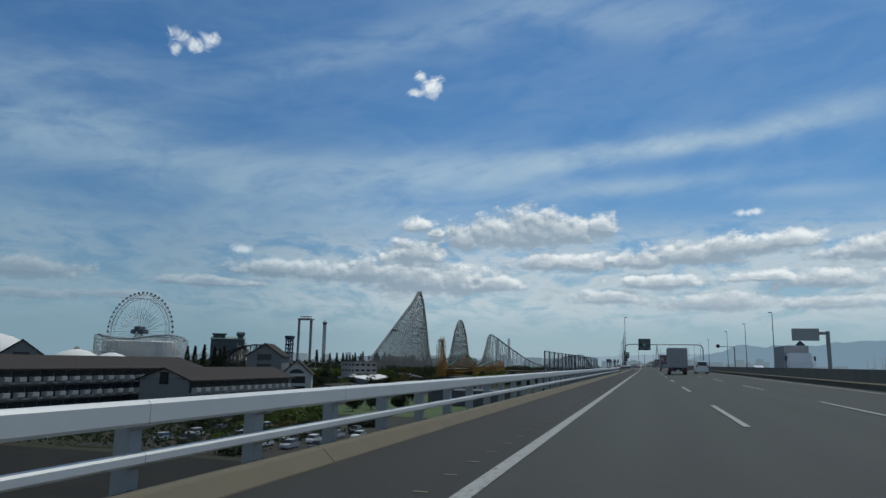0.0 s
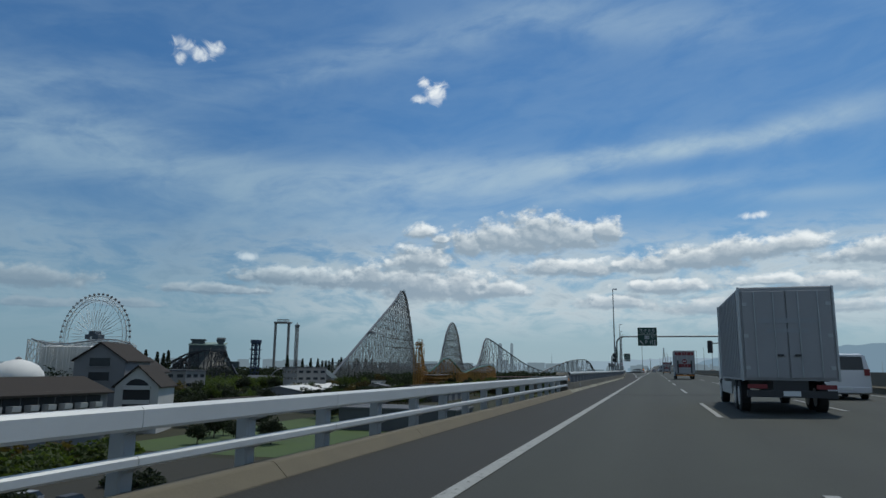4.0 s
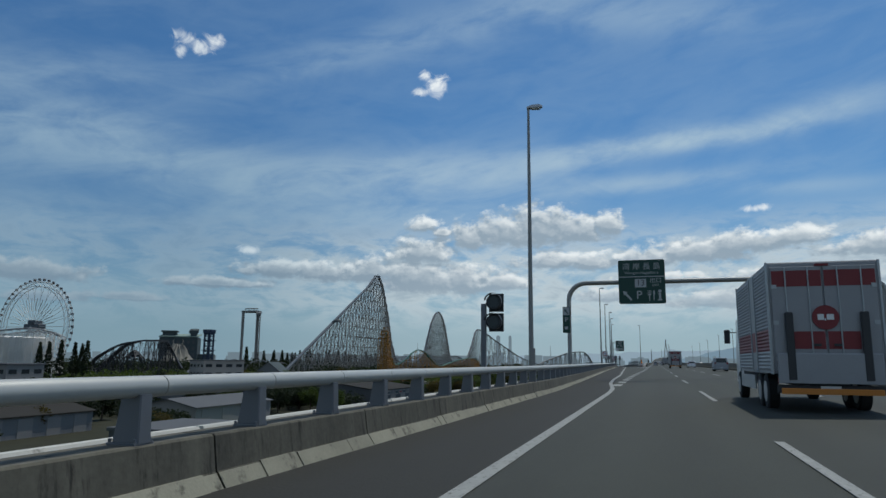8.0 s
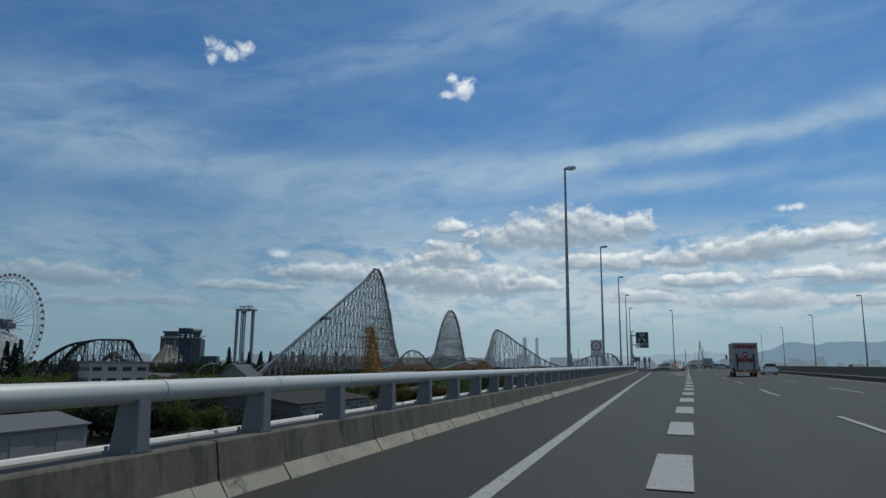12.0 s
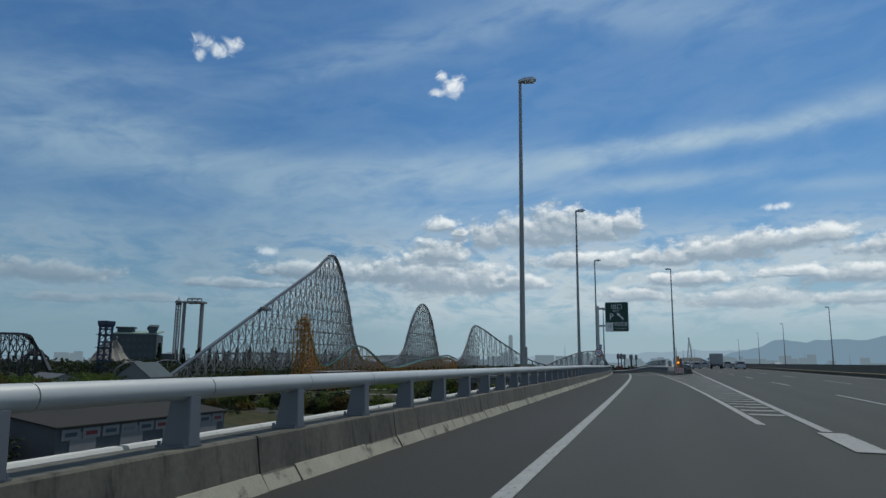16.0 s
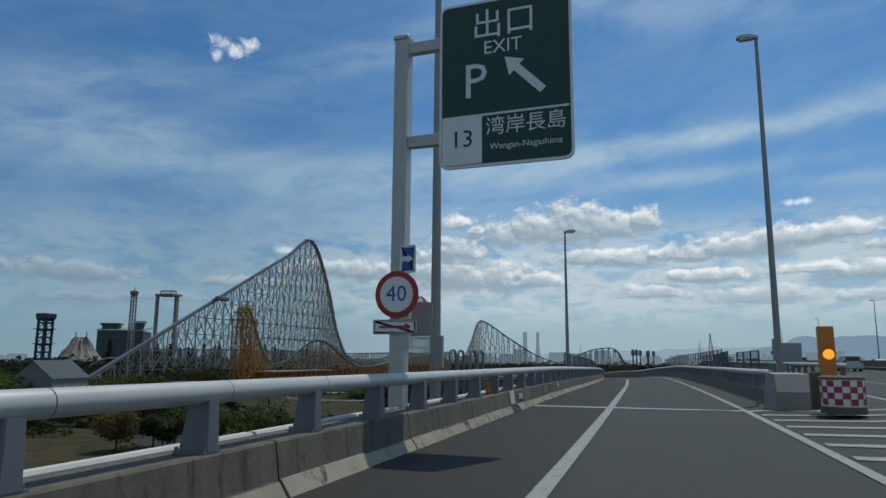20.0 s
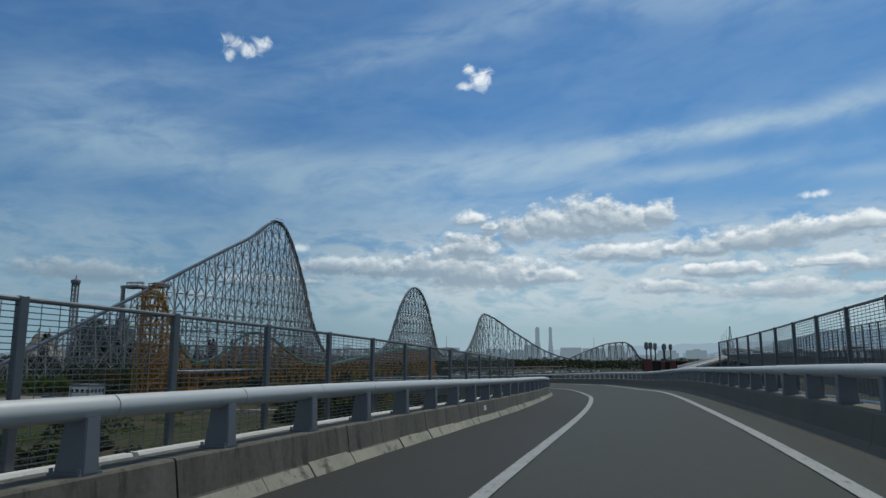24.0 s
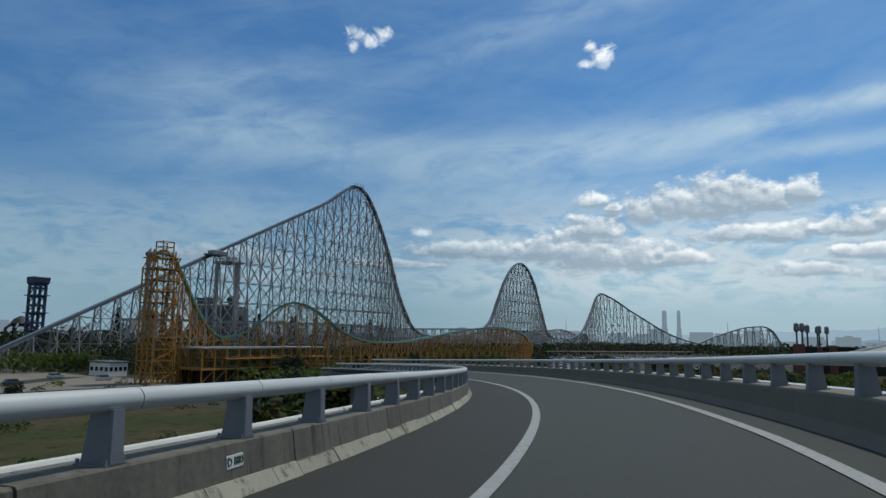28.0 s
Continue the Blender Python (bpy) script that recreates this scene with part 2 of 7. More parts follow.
# ---- materials ----
def material(name, colour, rough=0.6, metal=0.0, scale=3.0, vary=0.25, grain=60.0, bump=0.15, dirt=None, dirt_amount=0.0, streak=(1, 1, 1), each=0.0, coat=0.0, through_light=0.0, tracks=0.0, mottle=0.0, spec=0.5):
    """A surface of one base colour with variation at two scales, fine relief, and dirt with a shape of its own."""
    m = bpy.data.materials.new(name)
    m.use_nodes = True
    n = Nodes(m.node_tree)
    where = n.add("ShaderNodeTexCoord").outputs["Object"]
    stretched = n.vec("MULTIPLY", where, streak)
    big = n.noise(stretched, scale, 5.0, 0.6)
    small = n.noise(where, grain, 3.0, 0.6)
    shade = n.math("ADD", 1.0, n.math("ADD", n.math("MULTIPLY", n.math("SUBTRACT", big, 0.5), 2 * vary), n.math("MULTIPLY", n.math("SUBTRACT", small, 0.5), vary)))
    if mottle:
        patchy = n.noise(n.vec("MULTIPLY", where, (1.0, 0.45, 1.0)), 2.4, 6.0, 0.72)
        shade = n.math("ADD", shade, n.math("MULTIPLY", n.math("SUBTRACT", patchy, 0.5), mottle))
    if each:
        info = n.add("ShaderNodeObjectInfo").outputs["Random"]
        shade = n.math("ADD", shade, n.math("MULTIPLY", n.math("SUBTRACT", info, 0.5), each))
    col = n.vec("SCALE", (*colour, ), scale=shade)
    if tracks:
        axis = n.add("ShaderNodeSeparateXYZ")
        n.put(axis.inputs[0], where)
        wave = n.math("SINE", n.math("MULTIPLY", n.math("SUBTRACT", axis.outputs[0], 0.8), 2 * math.pi / 1.875))
        shade = n.math("ADD", shade, n.math("MULTIPLY", wave, tracks))
        col = n.vec("SCALE", (*colour, ), scale=shade)
    if dirt:
        blot = n.step(n.noise(n.vec("MULTIPLY", where, tuple(2.3 * s for s in streak)), scale, 6.0, 0.7), 0.68 - 0.35 * dirt_amount, 0.78 - 0.2 * dirt_amount)
        col = n.mix(blot, col, (*dirt, 1))
    p = n.add("ShaderNodeBsdfPrincipled")
    n.put(p.inputs["Base Color"], col)
    n.put(p.inputs["Roughness"], n.math("ADD", rough, n.math("MULTIPLY", n.math("SUBTRACT", big, 0.5), 0.2), clamp=True))
    p.inputs["Metallic"].default_value, p.inputs["Specular IOR Level"].default_value = metal, spec
    if coat:
        p.inputs["Coat Weight"].default_value = coat
    if bump:
        b = n.add("ShaderNodeBump")
        b.inputs["Strength"].default_value, b.inputs["Distance"].default_value = bump, 0.01
        n.put(b.inputs["Height"], small)
        n.put(p.inputs["Normal"], b.outputs[0])
    o = n.add("ShaderNodeOutputMaterial")
    surface = p.outputs[0]
    if through_light:
        glow = n.add("ShaderNodeBsdfTranslucent")
        n.put(glow.inputs[0], n.vec("MULTIPLY", col, (1.5, 1.6, 0.7)))
        both = n.add("ShaderNodeMixShader")
        both.inputs[0].default_value = through_light
        n.put(both.inputs[1], p.outputs[0])
        n.put(both.inputs[2], glow.outputs[0])
        surface = both.outputs[0]
    n.put(o.inputs[0], surface)
    return m


def ground_cover(name, green, dry, dark, size):
    """Rough grassland: green growth, dry straw and dark scrub, mixed at three sizes."""
    m = bpy.data.materials.new(name)
    m.use_nodes = True
    n = Nodes(m.node_tree)
    where = n.add("ShaderNodeTexCoord").outputs["Object"]
    fields = n.noise(n.vec("MULTIPLY", where, (1.0, 0.6, 1.0)), size, 6.0, 0.62, 0.5)
    tufts = n.noise(where, 0.35, 7.0, 0.70)
    blades = n.noise(where, 3.0, 4.0, 0.65)
    col = n.mix(n.step(n.math("ADD", fields, n.math("MULTIPLY", n.math("SUBTRACT", blades, 0.5), 0.25)), 0.40, 0.60), (*green, 1), (*dry, 1))
    col = n.mix(n.step(tufts, 0.52, 0.66), col, (*dark, 1))
    col = n.vec("SCALE", col, scale=n.math("ADD", 0.55, n.math("MULTIPLY", blades, 0.9)))
    p = n.add("ShaderNodeBsdfPrincipled")
    n.put(p.inputs["Base Color"], col)
    p.inputs["Roughness"].default_value, p.inputs["Specular IOR Level"].default_value = 0.95, 0.1
    b = n.add("ShaderNodeBump")
    b.inputs["Strength"].default_value, b.inputs["Distance"].default_value = 0.9, 0.25
    n.put(b.inputs["Height"], tufts)
    n.put(p.inputs["Normal"], b.outputs[0])
    n.put(n.add("ShaderNodeOutputMaterial").inputs[0], p.outputs[0])
    return m


def glowing(name, colour, strength):
    m = bpy.data.materials.new(name)
    m.use_nodes = True
    n = Nodes(m.node_tree)
    e = n.add("ShaderNodeEmission")
    e.inputs[0].default_value, e.inputs[1].default_value = (*colour, 1), strength
    o = n.add("ShaderNodeOutputMaterial")
    n.put(o.inputs[0], e.outputs[0])
    return m


M_ASPHALT = material("asphalt", (0.0252, 0.0290, 0.0216), 0.85, scale=0.35, vary=0.50, grain=26, bump=0.8, streak=(1, 0.12, 1), mottle=0.5)
M_MAINASPHALT = material("tracked_asphalt", (0.0252, 0.0290, 0.0216), 0.85, scale=0.30, vary=0.42, grain=26, bump=0.7, streak=(1, 0.10, 1), tracks=0.09, mottle=0.5)
M_SHOULDER = material("shoulder_asphalt", (0.0145, 0.0148, 0.011), 0.88, scale=0.4, vary=0.44, grain=18, bump=0.8, streak=(1, 0.15, 1), mottle=0.5)
M_LINE = material("road_paint", (0.25, 0.26, 0.245), 0.75, scale=6.0, vary=0.30, grain=55, bump=0.3, dirt=(0.085, 0.09, 0.082), dirt_amount=0.42, streak=(1, 0.45, 1))
M_CONCRETE = material("parapet_concrete", (0.100, 0.094, 0.072), 0.9, scale=0.75, vary=0.70, grain=14, bump=0.3, dirt=(0.030, 0.028, 0.022), dirt_amount=0.44, streak=(3.2, 3.2, 0.35), each=0.25)
M_WHITECONC = material("pale_cover", (0.50, 0.50, 0.46), 0.8, scale=1.0, vary=0.2, grain=40, bump=0.1, dirt=(0.25, 0.245, 0.22), dirt_amount=0.25)
M_TOE = material("parapet_toe", (0.25, 0.242, 0.185), 0.9, scale=1.3, vary=0.40, grain=35, bump=0.4, dirt=(0.060, 0.055, 0.044), dirt_amount=0.44, each=0.2)
# Darker concrete: the shade of walls facing off the sun is in its colour.
M_SHADED = material("shade_toned_concrete", (0.140, 0.124, 0.094), 0.9, scale=0.6, vary=0.30, grain=20, bump=0.2, streak=(1, 1, 0.4))
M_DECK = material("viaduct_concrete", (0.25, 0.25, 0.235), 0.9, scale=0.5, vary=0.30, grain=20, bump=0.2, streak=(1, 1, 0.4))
M_KERB = material("kerb_concrete", (0.120, 0.104, 0.070), 0.9, scale=1.6, vary=0.25, grain=40, bump=0.3, dirt=(0.14, 0.125, 0.10), dirt_amount=0.2)
M_RAIL = material("rail_paint", (0.46, 0.465, 0.435), 0.42, 0.15, scale=1.5, vary=0.08, grain=90, bump=0.05, dirt=(0.36, 0.36, 0.35), dirt_amount=0.06)
M_BEAM = material("beam_paint", (0.60, 0.61, 0.59), 0.5, 0.1, scale=1.2, vary=0.10, grain=90, bump=0.05, dirt=(0.42, 0.42, 0.42), dirt_amount=0.08)
M_BEAMPOST = material("beam_post_paint", (0.34, 0.35, 0.345), 0.55, 0.1, scale=3.0, vary=0.15, grain=80, bump=0.06, dirt=(0.2, 0.19, 0.17), dirt_amount=0.12)
M_YARD = material("yard_asphalt", (0.022, 0.022, 0.019), 0.95, scale=0.15, vary=0.5, grain=3, bump=0.2, spec=0.1)
M_POST = material("post_paint", (0.155, 0.166, 0.180), 0.5, 0.15, scale=3.0, vary=0.12, grain=80, bump=0.06)
# Rail paint darkened for the gantry: its backlit shade is in the colour.
M_GANTRY = material("gantry_backlit_paint", (0.33, 0.335, 0.325), 0.5, 0.15, scale=1.5, vary=0.10, grain=90, bump=0.05, dirt=(0.24, 0.24, 0.23), dirt_amount=0.08)
M_GALV = material("galvanised_steel", (0.42, 0.44, 0.45), 0.45, 0.6, scale=4.0, vary=0.18, grain=120, bump=0.05)
M_FENCE = material("fence_steel", (0.12, 0.13, 0.135), 0.5, 0.5, scale=4.0, vary=0.15, grain=120, bump=0.05)
M_POLE = material("pole_steel", (0.27, 0.275, 0.265), 0.5, 0.4, scale=2.0, vary=0.12, grain=80, bump=0.05)
M_DARK = material("dark_housing", (0.035, 0.037, 0.04), 0.55, scale=4.0, vary=0.2, grain=80, bump=0.05)
M_BLACK = material("black_rubber", (0.018, 0.018, 0.018), 0.85, scale=6.0, vary=0.25, grain=90, bump=0.2)
M_GREEN = material("sign_green", (0.006, 0.048, 0.034), 0.45, scale=1.2, vary=0.10, grain=60, bump=0.02)
M_WHITE = material("sign_white", (0.72, 0.74, 0.73), 0.5, scale=1.5, vary=0.06, grain=60, bump=0.02)
M_PLATE = material("weathered_plate", (0.115, 0.12, 0.118), 0.7, scale=2.5, vary=0.3, grain=60, bump=0.05, dirt=(0.06, 0.055, 0.045), dirt_amount=0.2)
M_SIGNGREY = material("sign_sheeting", (0.42, 0.44, 0.44), 0.5, scale=1.5, vary=0.06, grain=60, bump=0.02)
M_RED = material("sign_red", (0.36, 0.03, 0.03), 0.5, scale=2.0, vary=0.10, grain=60, bump=0.02)
M_BLUE = material("sign_blue", (0.02, 0.09, 0.32), 0.5, scale=2.0, vary=0.10, grain=60, bump=0.02)
M_SIGNBACK = material("sign_back", (0.33, 0.34, 0.35), 0.5, 0.4, scale=2.0, vary=0.12, grain=60, bump=0.02)
M_COASTER = material("coaster_steel", (0.205, 0.20, 0.185), 0.55, scale=0.3, vary=0.12, grain=5, bump=0.0)
M_TRACK = material("coaster_track", (0.085, 0.10, 0.115), 0.55, scale=0.3, vary=0.15, grain=5, bump=0.0)
M_YELLOW = material("yellow_steel", (0.33, 0.15, 0.018), 0.6, scale=0.4, vary=0.25, grain=5, bump=0.0)
M_TEAL = material("teal_track", (0.07, 0.20, 0.15), 0.55, scale=0.4, vary=0.15, grain=5, bump=0.0)
M_NAVY = material("navy_steel", (0.03, 0.05, 0.09), 0.6, scale=0.4, vary=0.2, grain=5, bump=0.0)
M_OFFWHITE = material("white_cladding", (0.60, 0.60, 0.57), 0.7, scale=0.15, vary=0.12, grain=6, bump=0.05)
M_ROOFDARK = material("dark_roofing", (0.042, 0.036, 0.031), 0.85, scale=0.2, vary=0.25, grain=4, bump=0.1, spec=0.15)
M_ROOFGREY = material("grey_roofing", (0.10, 0.105, 0.11), 0.7, scale=0.15, vary=0.2, grain=4, bump=0.1, spec=0.15)
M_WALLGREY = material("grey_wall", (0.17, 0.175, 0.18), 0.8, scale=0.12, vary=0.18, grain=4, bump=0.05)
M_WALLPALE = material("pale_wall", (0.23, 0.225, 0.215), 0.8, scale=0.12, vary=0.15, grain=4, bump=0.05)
M_GLASSDARK = material("dark_glazing", (0.02, 0.025, 0.03), 0.15, scale=0.5, vary=0.2, grain=8, bump=0.0)
M_LEAF = material("leaves", (0.052, 0.074, 0.020), 0.8, scale=0.8, vary=0.55, grain=6, bump=0.0, each=0.5, through_light=0.45)
# Dark foliage; part of its darkness is woodland shade put into the colour.
M_LEAFDARK = material("dark_leaves_with_shade", (0.019, 0.028, 0.013), 0.85, scale=0.6, vary=0.6, grain=6, bump=0.0, each=0.4, through_light=0.3)
M_LEAFBROWN = material("autumn_leaves", (0.075, 0.058, 0.020), 0.85, scale=0.6, vary=0.5, grain=6, bump=0.0, each=0.5, through_light=0.4)
M_BARK = material("bark", (0.06, 0.045, 0.035), 0.9, scale=2.0, vary=0.3, grain=20, bump=0.4)
M_GRASS = ground_cover("meadow", (0.032, 0.040, 0.012), (0.058, 0.047, 0.025), (0.013, 0.016, 0.008), 0.045)
M_SAND = material("sandy_lot", (0.15, 0.135, 0.105), 0.95, scale=0.06, vary=0.4, grain=2, bump=0.1)
M_GRASSGREEN = material("green_lawn", (0.045, 0.075, 0.018), 0.95, scale=0.08, vary=0.35, grain=1.5, bump=0.3)
M_GROUND = material("plain", (0.038, 0.039, 0.025), 0.95, scale=0.012, vary=0.40, grain=0.4, bump=0.2, dirt=(0.028, 0.034, 0.018), dirt_amount=0.5, spec=0.15)
M_LOT = material("lot_paving", (0.040, 0.039, 0.032), 0.9, scale=0.06, vary=0.25, grain=2, bump=0.1, spec=0.15)
M_CARPAINT = material("car_paint", (0.45, 0.46, 0.47), 0.35, 0.2, scale=0.5, vary=0.08, grain=4, bump=0.0, each=1.2, coat=0.3)
M_VAN = material("white_car_paint", (0.68, 0.69, 0.70), 0.3, scale=1.0, vary=0.05, grain=30, bump=0.0, coat=0.4)
M_BOX = material("cargo_box_panel", (0.31, 0.315, 0.325), 0.5, 0.1, scale=1.2, vary=0.12, grain=30, bump=0.04, dirt=(0.30, 0.29, 0.27), dirt_amount=0.15)
M_BOXGREY = material("grey_box_panel", (0.30, 0.32, 0.34), 0.5, 0.1, scale=1.2, vary=0.12, grain=30, bump=0.04)
M_MAROON = material("maroon_paint", (0.20, 0.022, 0.026), 0.5, scale=1.2, vary=0.12, grain=30, bump=0.02)
M_ORANGE = material("orange_paint", (0.55, 0.20, 0.03), 0.55, scale=1.5, vary=0.15, grain=30, bump=0.03)
M_BLACKSTEEL = material("black_steel", (0.018, 0.020, 0.024), 0.55, scale=0.4, vary=0.2, grain=5, bump=0.0)
M_PLASTER = material("pale_plaster", (0.42, 0.42, 0.40), 0.85, scale=0.3, vary=0.15, grain=4, bump=0.05)
M_PALEGREEN = material("copper_green_roof", (0.20, 0.27, 0.23), 0.8, scale=0.12, vary=0.2, grain=3, bump=0.05)
M_SLATE = material("slate_cladding", (0.075, 0.095, 0.10), 0.8, scale=0.12, vary=0.25, grain=3, bump=0.05, spec=0.15)
M_ROCK = material("ride_rock", (0.24, 0.225, 0.19), 0.95, scale=0.12, vary=0.5, grain=1.5, bump=0.3)
M_STEELROOF = material("brown_grey_roofing", (0.036, 0.034, 0.030), 0.9, scale=0.2, vary=0.2, grain=4, bump=0.05, spec=0.15)
M_BRICKRED = material("red_cladding", (0.14, 0.05, 0.035), 0.8, scale=0.1, vary=0.2, grain=4, bump=0.05)
# Haze over the far hills and skyline, painted as flat glow in three materials.
M_MOUNT = glowing("hills_haze_glow", (0.27, 0.41, 0.53), 1.0)
M_MOUNTFAR = glowing("farther_hills_haze_glow", (0.40, 0.55, 0.67), 1.0)
M_FAR = glowing("distance_haze_glow", (0.23, 0.315, 0.375), 1.0)
M_AMBER = glowing("amber_lamp", (1.0, 0.30, 0.03), 2.2)


# ---- shapes ----
class Geo:
    """Corners and faces of one mesh."""

    def __init__(self):
        self.v, self.f = [], []

    def box(self, x0, x1, y0, y1, z0, z1, c=0.0):
        """A block, its upright edges and its top edge cut by c."""
        i = len(self.v)
        if c <= 0:
            self.v += [(x0, y0, z0), (x1, y0, z0), (x1, y1, z0), (x0, y1, z0), (x0, y0, z1), (x1, y0, z1), (x1, y1, z1), (x0, y1, z1)]
            self.f += [tuple(i + k for k in q) for q in ((3, 2, 1, 0), (4, 5, 6, 7), (0, 1, 5, 4), (1, 2, 6, 5), (2, 3, 7, 6), (3, 0, 4, 7))]
            return self
        ring = lambda e, z: [(x0 + c + e, y0 + e, z), (x1 - c - e, y0 + e, z), (x1 - e, y0 + c + e, z), (x1 - e, y1 - c - e, z), (x1 - c - e, y1 - e, z), (x0 + c + e, y1 - e, z), (x0 + e, y1 - c - e, z), (x0 + e, y0 + c + e, z)]
        for ring_points in (ring(0, z0), ring(0, z1 - c), ring(0.7 * c, z1)):
            self.v += ring_points
        self.f.append(tuple(i + k for k in range(7, -1, -1)))
        for r in range(2):
            for k in range(8):
                a, b = i + 8 * r + k, i + 8 * r + (k + 1) % 8
                self.f.append((a, b, b + 8, a + 8))
        self.f.append(tuple(i + 16 + k for k in range(8)))
        return self

    def bar(self, p, q, w, n=4):
        """A straight bar from p to q, w thick."""
        return self.tube([p, q], w / 2 * (1.25 if n == 4 else 1), n)

    def tube(self, path, r, n=8, cap=True, flat=1.0):
        """A tube along a path; r: one radius or one for each point; flat squeezes it sideways."""
        pts = [Vector(p) for p in path]
        rs = r if isinstance(r, (list, tuple)) else [r] * len(pts)
        i = len(self.v)
        for k, p in enumerate(pts):
            d = (pts[min(k + 1, len(pts) - 1)] - pts[max(k - 1, 0)]).normalized()
            side = d.cross(Vector((0, 0, 1)))
            side = side.normalized() if side.length > 1e-4 else Vector((1, 0, 0))
            up = side.cross(d)
            for j in range(n):
                a = 2 * math.pi * (j + 0.5) / n
                self.v.append(tuple(p + side * (rs[k] * flat * math.cos(a)) + up * (rs[k] * math.sin(a))))
        for k in range(len(pts) - 1):
            for j in range(n):
                a, b = i + k * n + j, i + k * n + (j + 1) % n
                self.f.append((a, b, b + n, a + n))
        if cap:
            self.f.append(tuple(i + j for j in range(n - 1, -1, -1)))
            self.f.append(tuple(i + (len(pts) - 1) * n + j for j in range(n)))
        return self

    def sweep(self, sections, closed=True, cap=True):
        """A skin over sections, each a ring of as many points."""
        i, n = len(self.v), len(sections[0])
        for s in sections:
            self.v += [tuple(p) for p in s]
        for k in range(len(sections) - 1):
            for j in range(n if closed else n - 1):
                a, b = i + k * n + j, i + k * n + (j + 1) % n
                self.f.append((a, b, b + n, a + n))
        if cap and closed:
            self.f.append(tuple(i + j for j in range(n - 1, -1, -1)))
            self.f.append(tuple(i + (len(sections) - 1) * n + j for j in range(n)))
        return self

    def prism(self, outline, a, b):
        """outline: points (y, z); from x = a to x = b."""
        return self.sweep([[(a, y, z) for y, z in outline], [(b, y, z) for y, z in outline]])

    def disc(self, centre, normal, r, depth, n=24):
        c, d = Vector(centre), Vector(normal).normalized()
        return self.tube([c - d * depth / 2, c + d * depth / 2], r, n)

    def mesh(self, name, smooth=False):
        me = bpy.data.meshes.new(name)
        me.from_pydata(self.v, [], self.f)
        bm = bmesh.new()
        bm.from_mesh(me)
        bmesh.ops.recalc_face_normals(bm, faces=bm.faces)
        bm.to_mesh(me)
        bm.free()
        if smooth:
            me.polygons.foreach_set("use_smooth", [True] * len(me.polygons))
            me.set_sharp_from_angle(angle=radians(40))
        return me


def part(name, geo, mat, parent=None, label="", at=None, smooth=False):
    me = geo.mesh(name, smooth) if isinstance(geo, Geo) else geo
    if not me.materials:
        me.materials.append(mat)
    ob = new(name, me)
    if parent is not None:
        ob.parent = parent
    if at is not None:
        ob.matrix_local = at
    return tagged(ob, label)


def thing(name, at, label, category, group="", kind=""):
    ob = new(name)
    ob.empty_display_size = 0.2
    ob.matrix_world = at if isinstance(at, Matrix) else Matrix.Translation(at)
    return tagged(ob, label, category, group, kind)


def lettering(name, text, size, mat, parent, at, label=""):
    """Flat raised letters, facing -y of their own pose."""
    cu = bpy.data.curves.new(name, "FONT")
    cu.body, cu.size, cu.extrude = text, size, 0.004
    cu.align_x, cu.align_y, cu.resolution_u = "CENTER", "CENTER", 2
    tmp = bpy.data.objects.new("letters", cu)
    scene.collection.objects.link(tmp)
    me = bpy.data.meshes.new_from_object(tmp.evaluated_get(bpy.context.evaluated_depsgraph_get()))
    bpy.data.objects.remove(tmp)
    me.materials.clear()
    me.materials.append(mat)
    ob = new(name, me)
    ob.parent = parent
    ob.matrix_local = at @ pose(0, 0, 0, 90, 0, 0)
    return tagged(ob, label)


def spline(points, x):
    """A smooth curve through a few points (x, y)."""
    xs, ys = [p[0] for p in points], [p[1] for p in points]
    if x <= xs[0]:
        return ys[0]
    if x >= xs[-1]:
        return ys[-1] + (ys[-1] - ys[-2]) / (xs[-1] - xs[-2]) * (x - xs[-1])
    k = max(i for i in range(len(xs) - 1) if xs[i] <= x)
    cut = lambda i: (ys[i + 1] - ys[i]) / (xs[i + 1] - xs[i])

    def slope(i):
        if i == 0 or i == len(xs) - 1:
            return cut(min(i, len(xs) - 2))
        a, b = cut(i - 1), cut(i)
        return 0.0 if a * b <= 0 else 2 * a * b / (a + b)

    h, t = xs[k + 1] - xs[k], (x - xs[k]) / (xs[k + 1] - xs[k])
    return (2 * t**3 - 3 * t**2 + 1) * ys[k] + (t**3 - 2 * t**2 + t) * h * slope(k) + (-2 * t**3 + 3 * t**2) * ys[k + 1] + (t**3 - t**2) * h * slope(k + 1)


# ---- plan of the road ----
LINE = [(-150, -2.0), (165, -2.0), (180, -2.0), (190, -2.25), (213, -3.07), (240, -4.1), (265, -5.0), (290, -5.85), (315, -6.63), (340, -7.61), (365, -8.89),
        (390, -10.51), (415, -12.53), (440, -15.03), (455, -17.15), (470, -20.25), (480, -23.02), (486, -25.13)]
DROP = [(-150, 0.0), (310, 0.0), (335, -0.03), (357, -0.14), (380, -0.215), (410, -0.495), (425, -0.66), (440, -1.02), (454, -1.375), (467, -1.865), (474, -2.085), (486, -2.43)]
GROUND = -14.0


def ramp_line():
    """Stations of the exit's left edge line: place, heading (degrees to the left of +y)."""
    rows, y = [], 150.0
    while y < 484.0:
        x0, x1 = spline(LINE, y), spline(LINE, y + 0.5)
        rows.append((x0, y, spline(DROP, y), math.degrees(math.atan2(x0 - x1, 0.5))))
        y += 1.0
    x, y, z, h = rows[-1]
    for i in range(100):
        h += 0.472
        x, y, z = x - math.sin(radians(h)), y + math.cos(radians(h)), z - 0.036
        rows.append((x, y, z, h))
    return rows


RAMP = ramp_line()


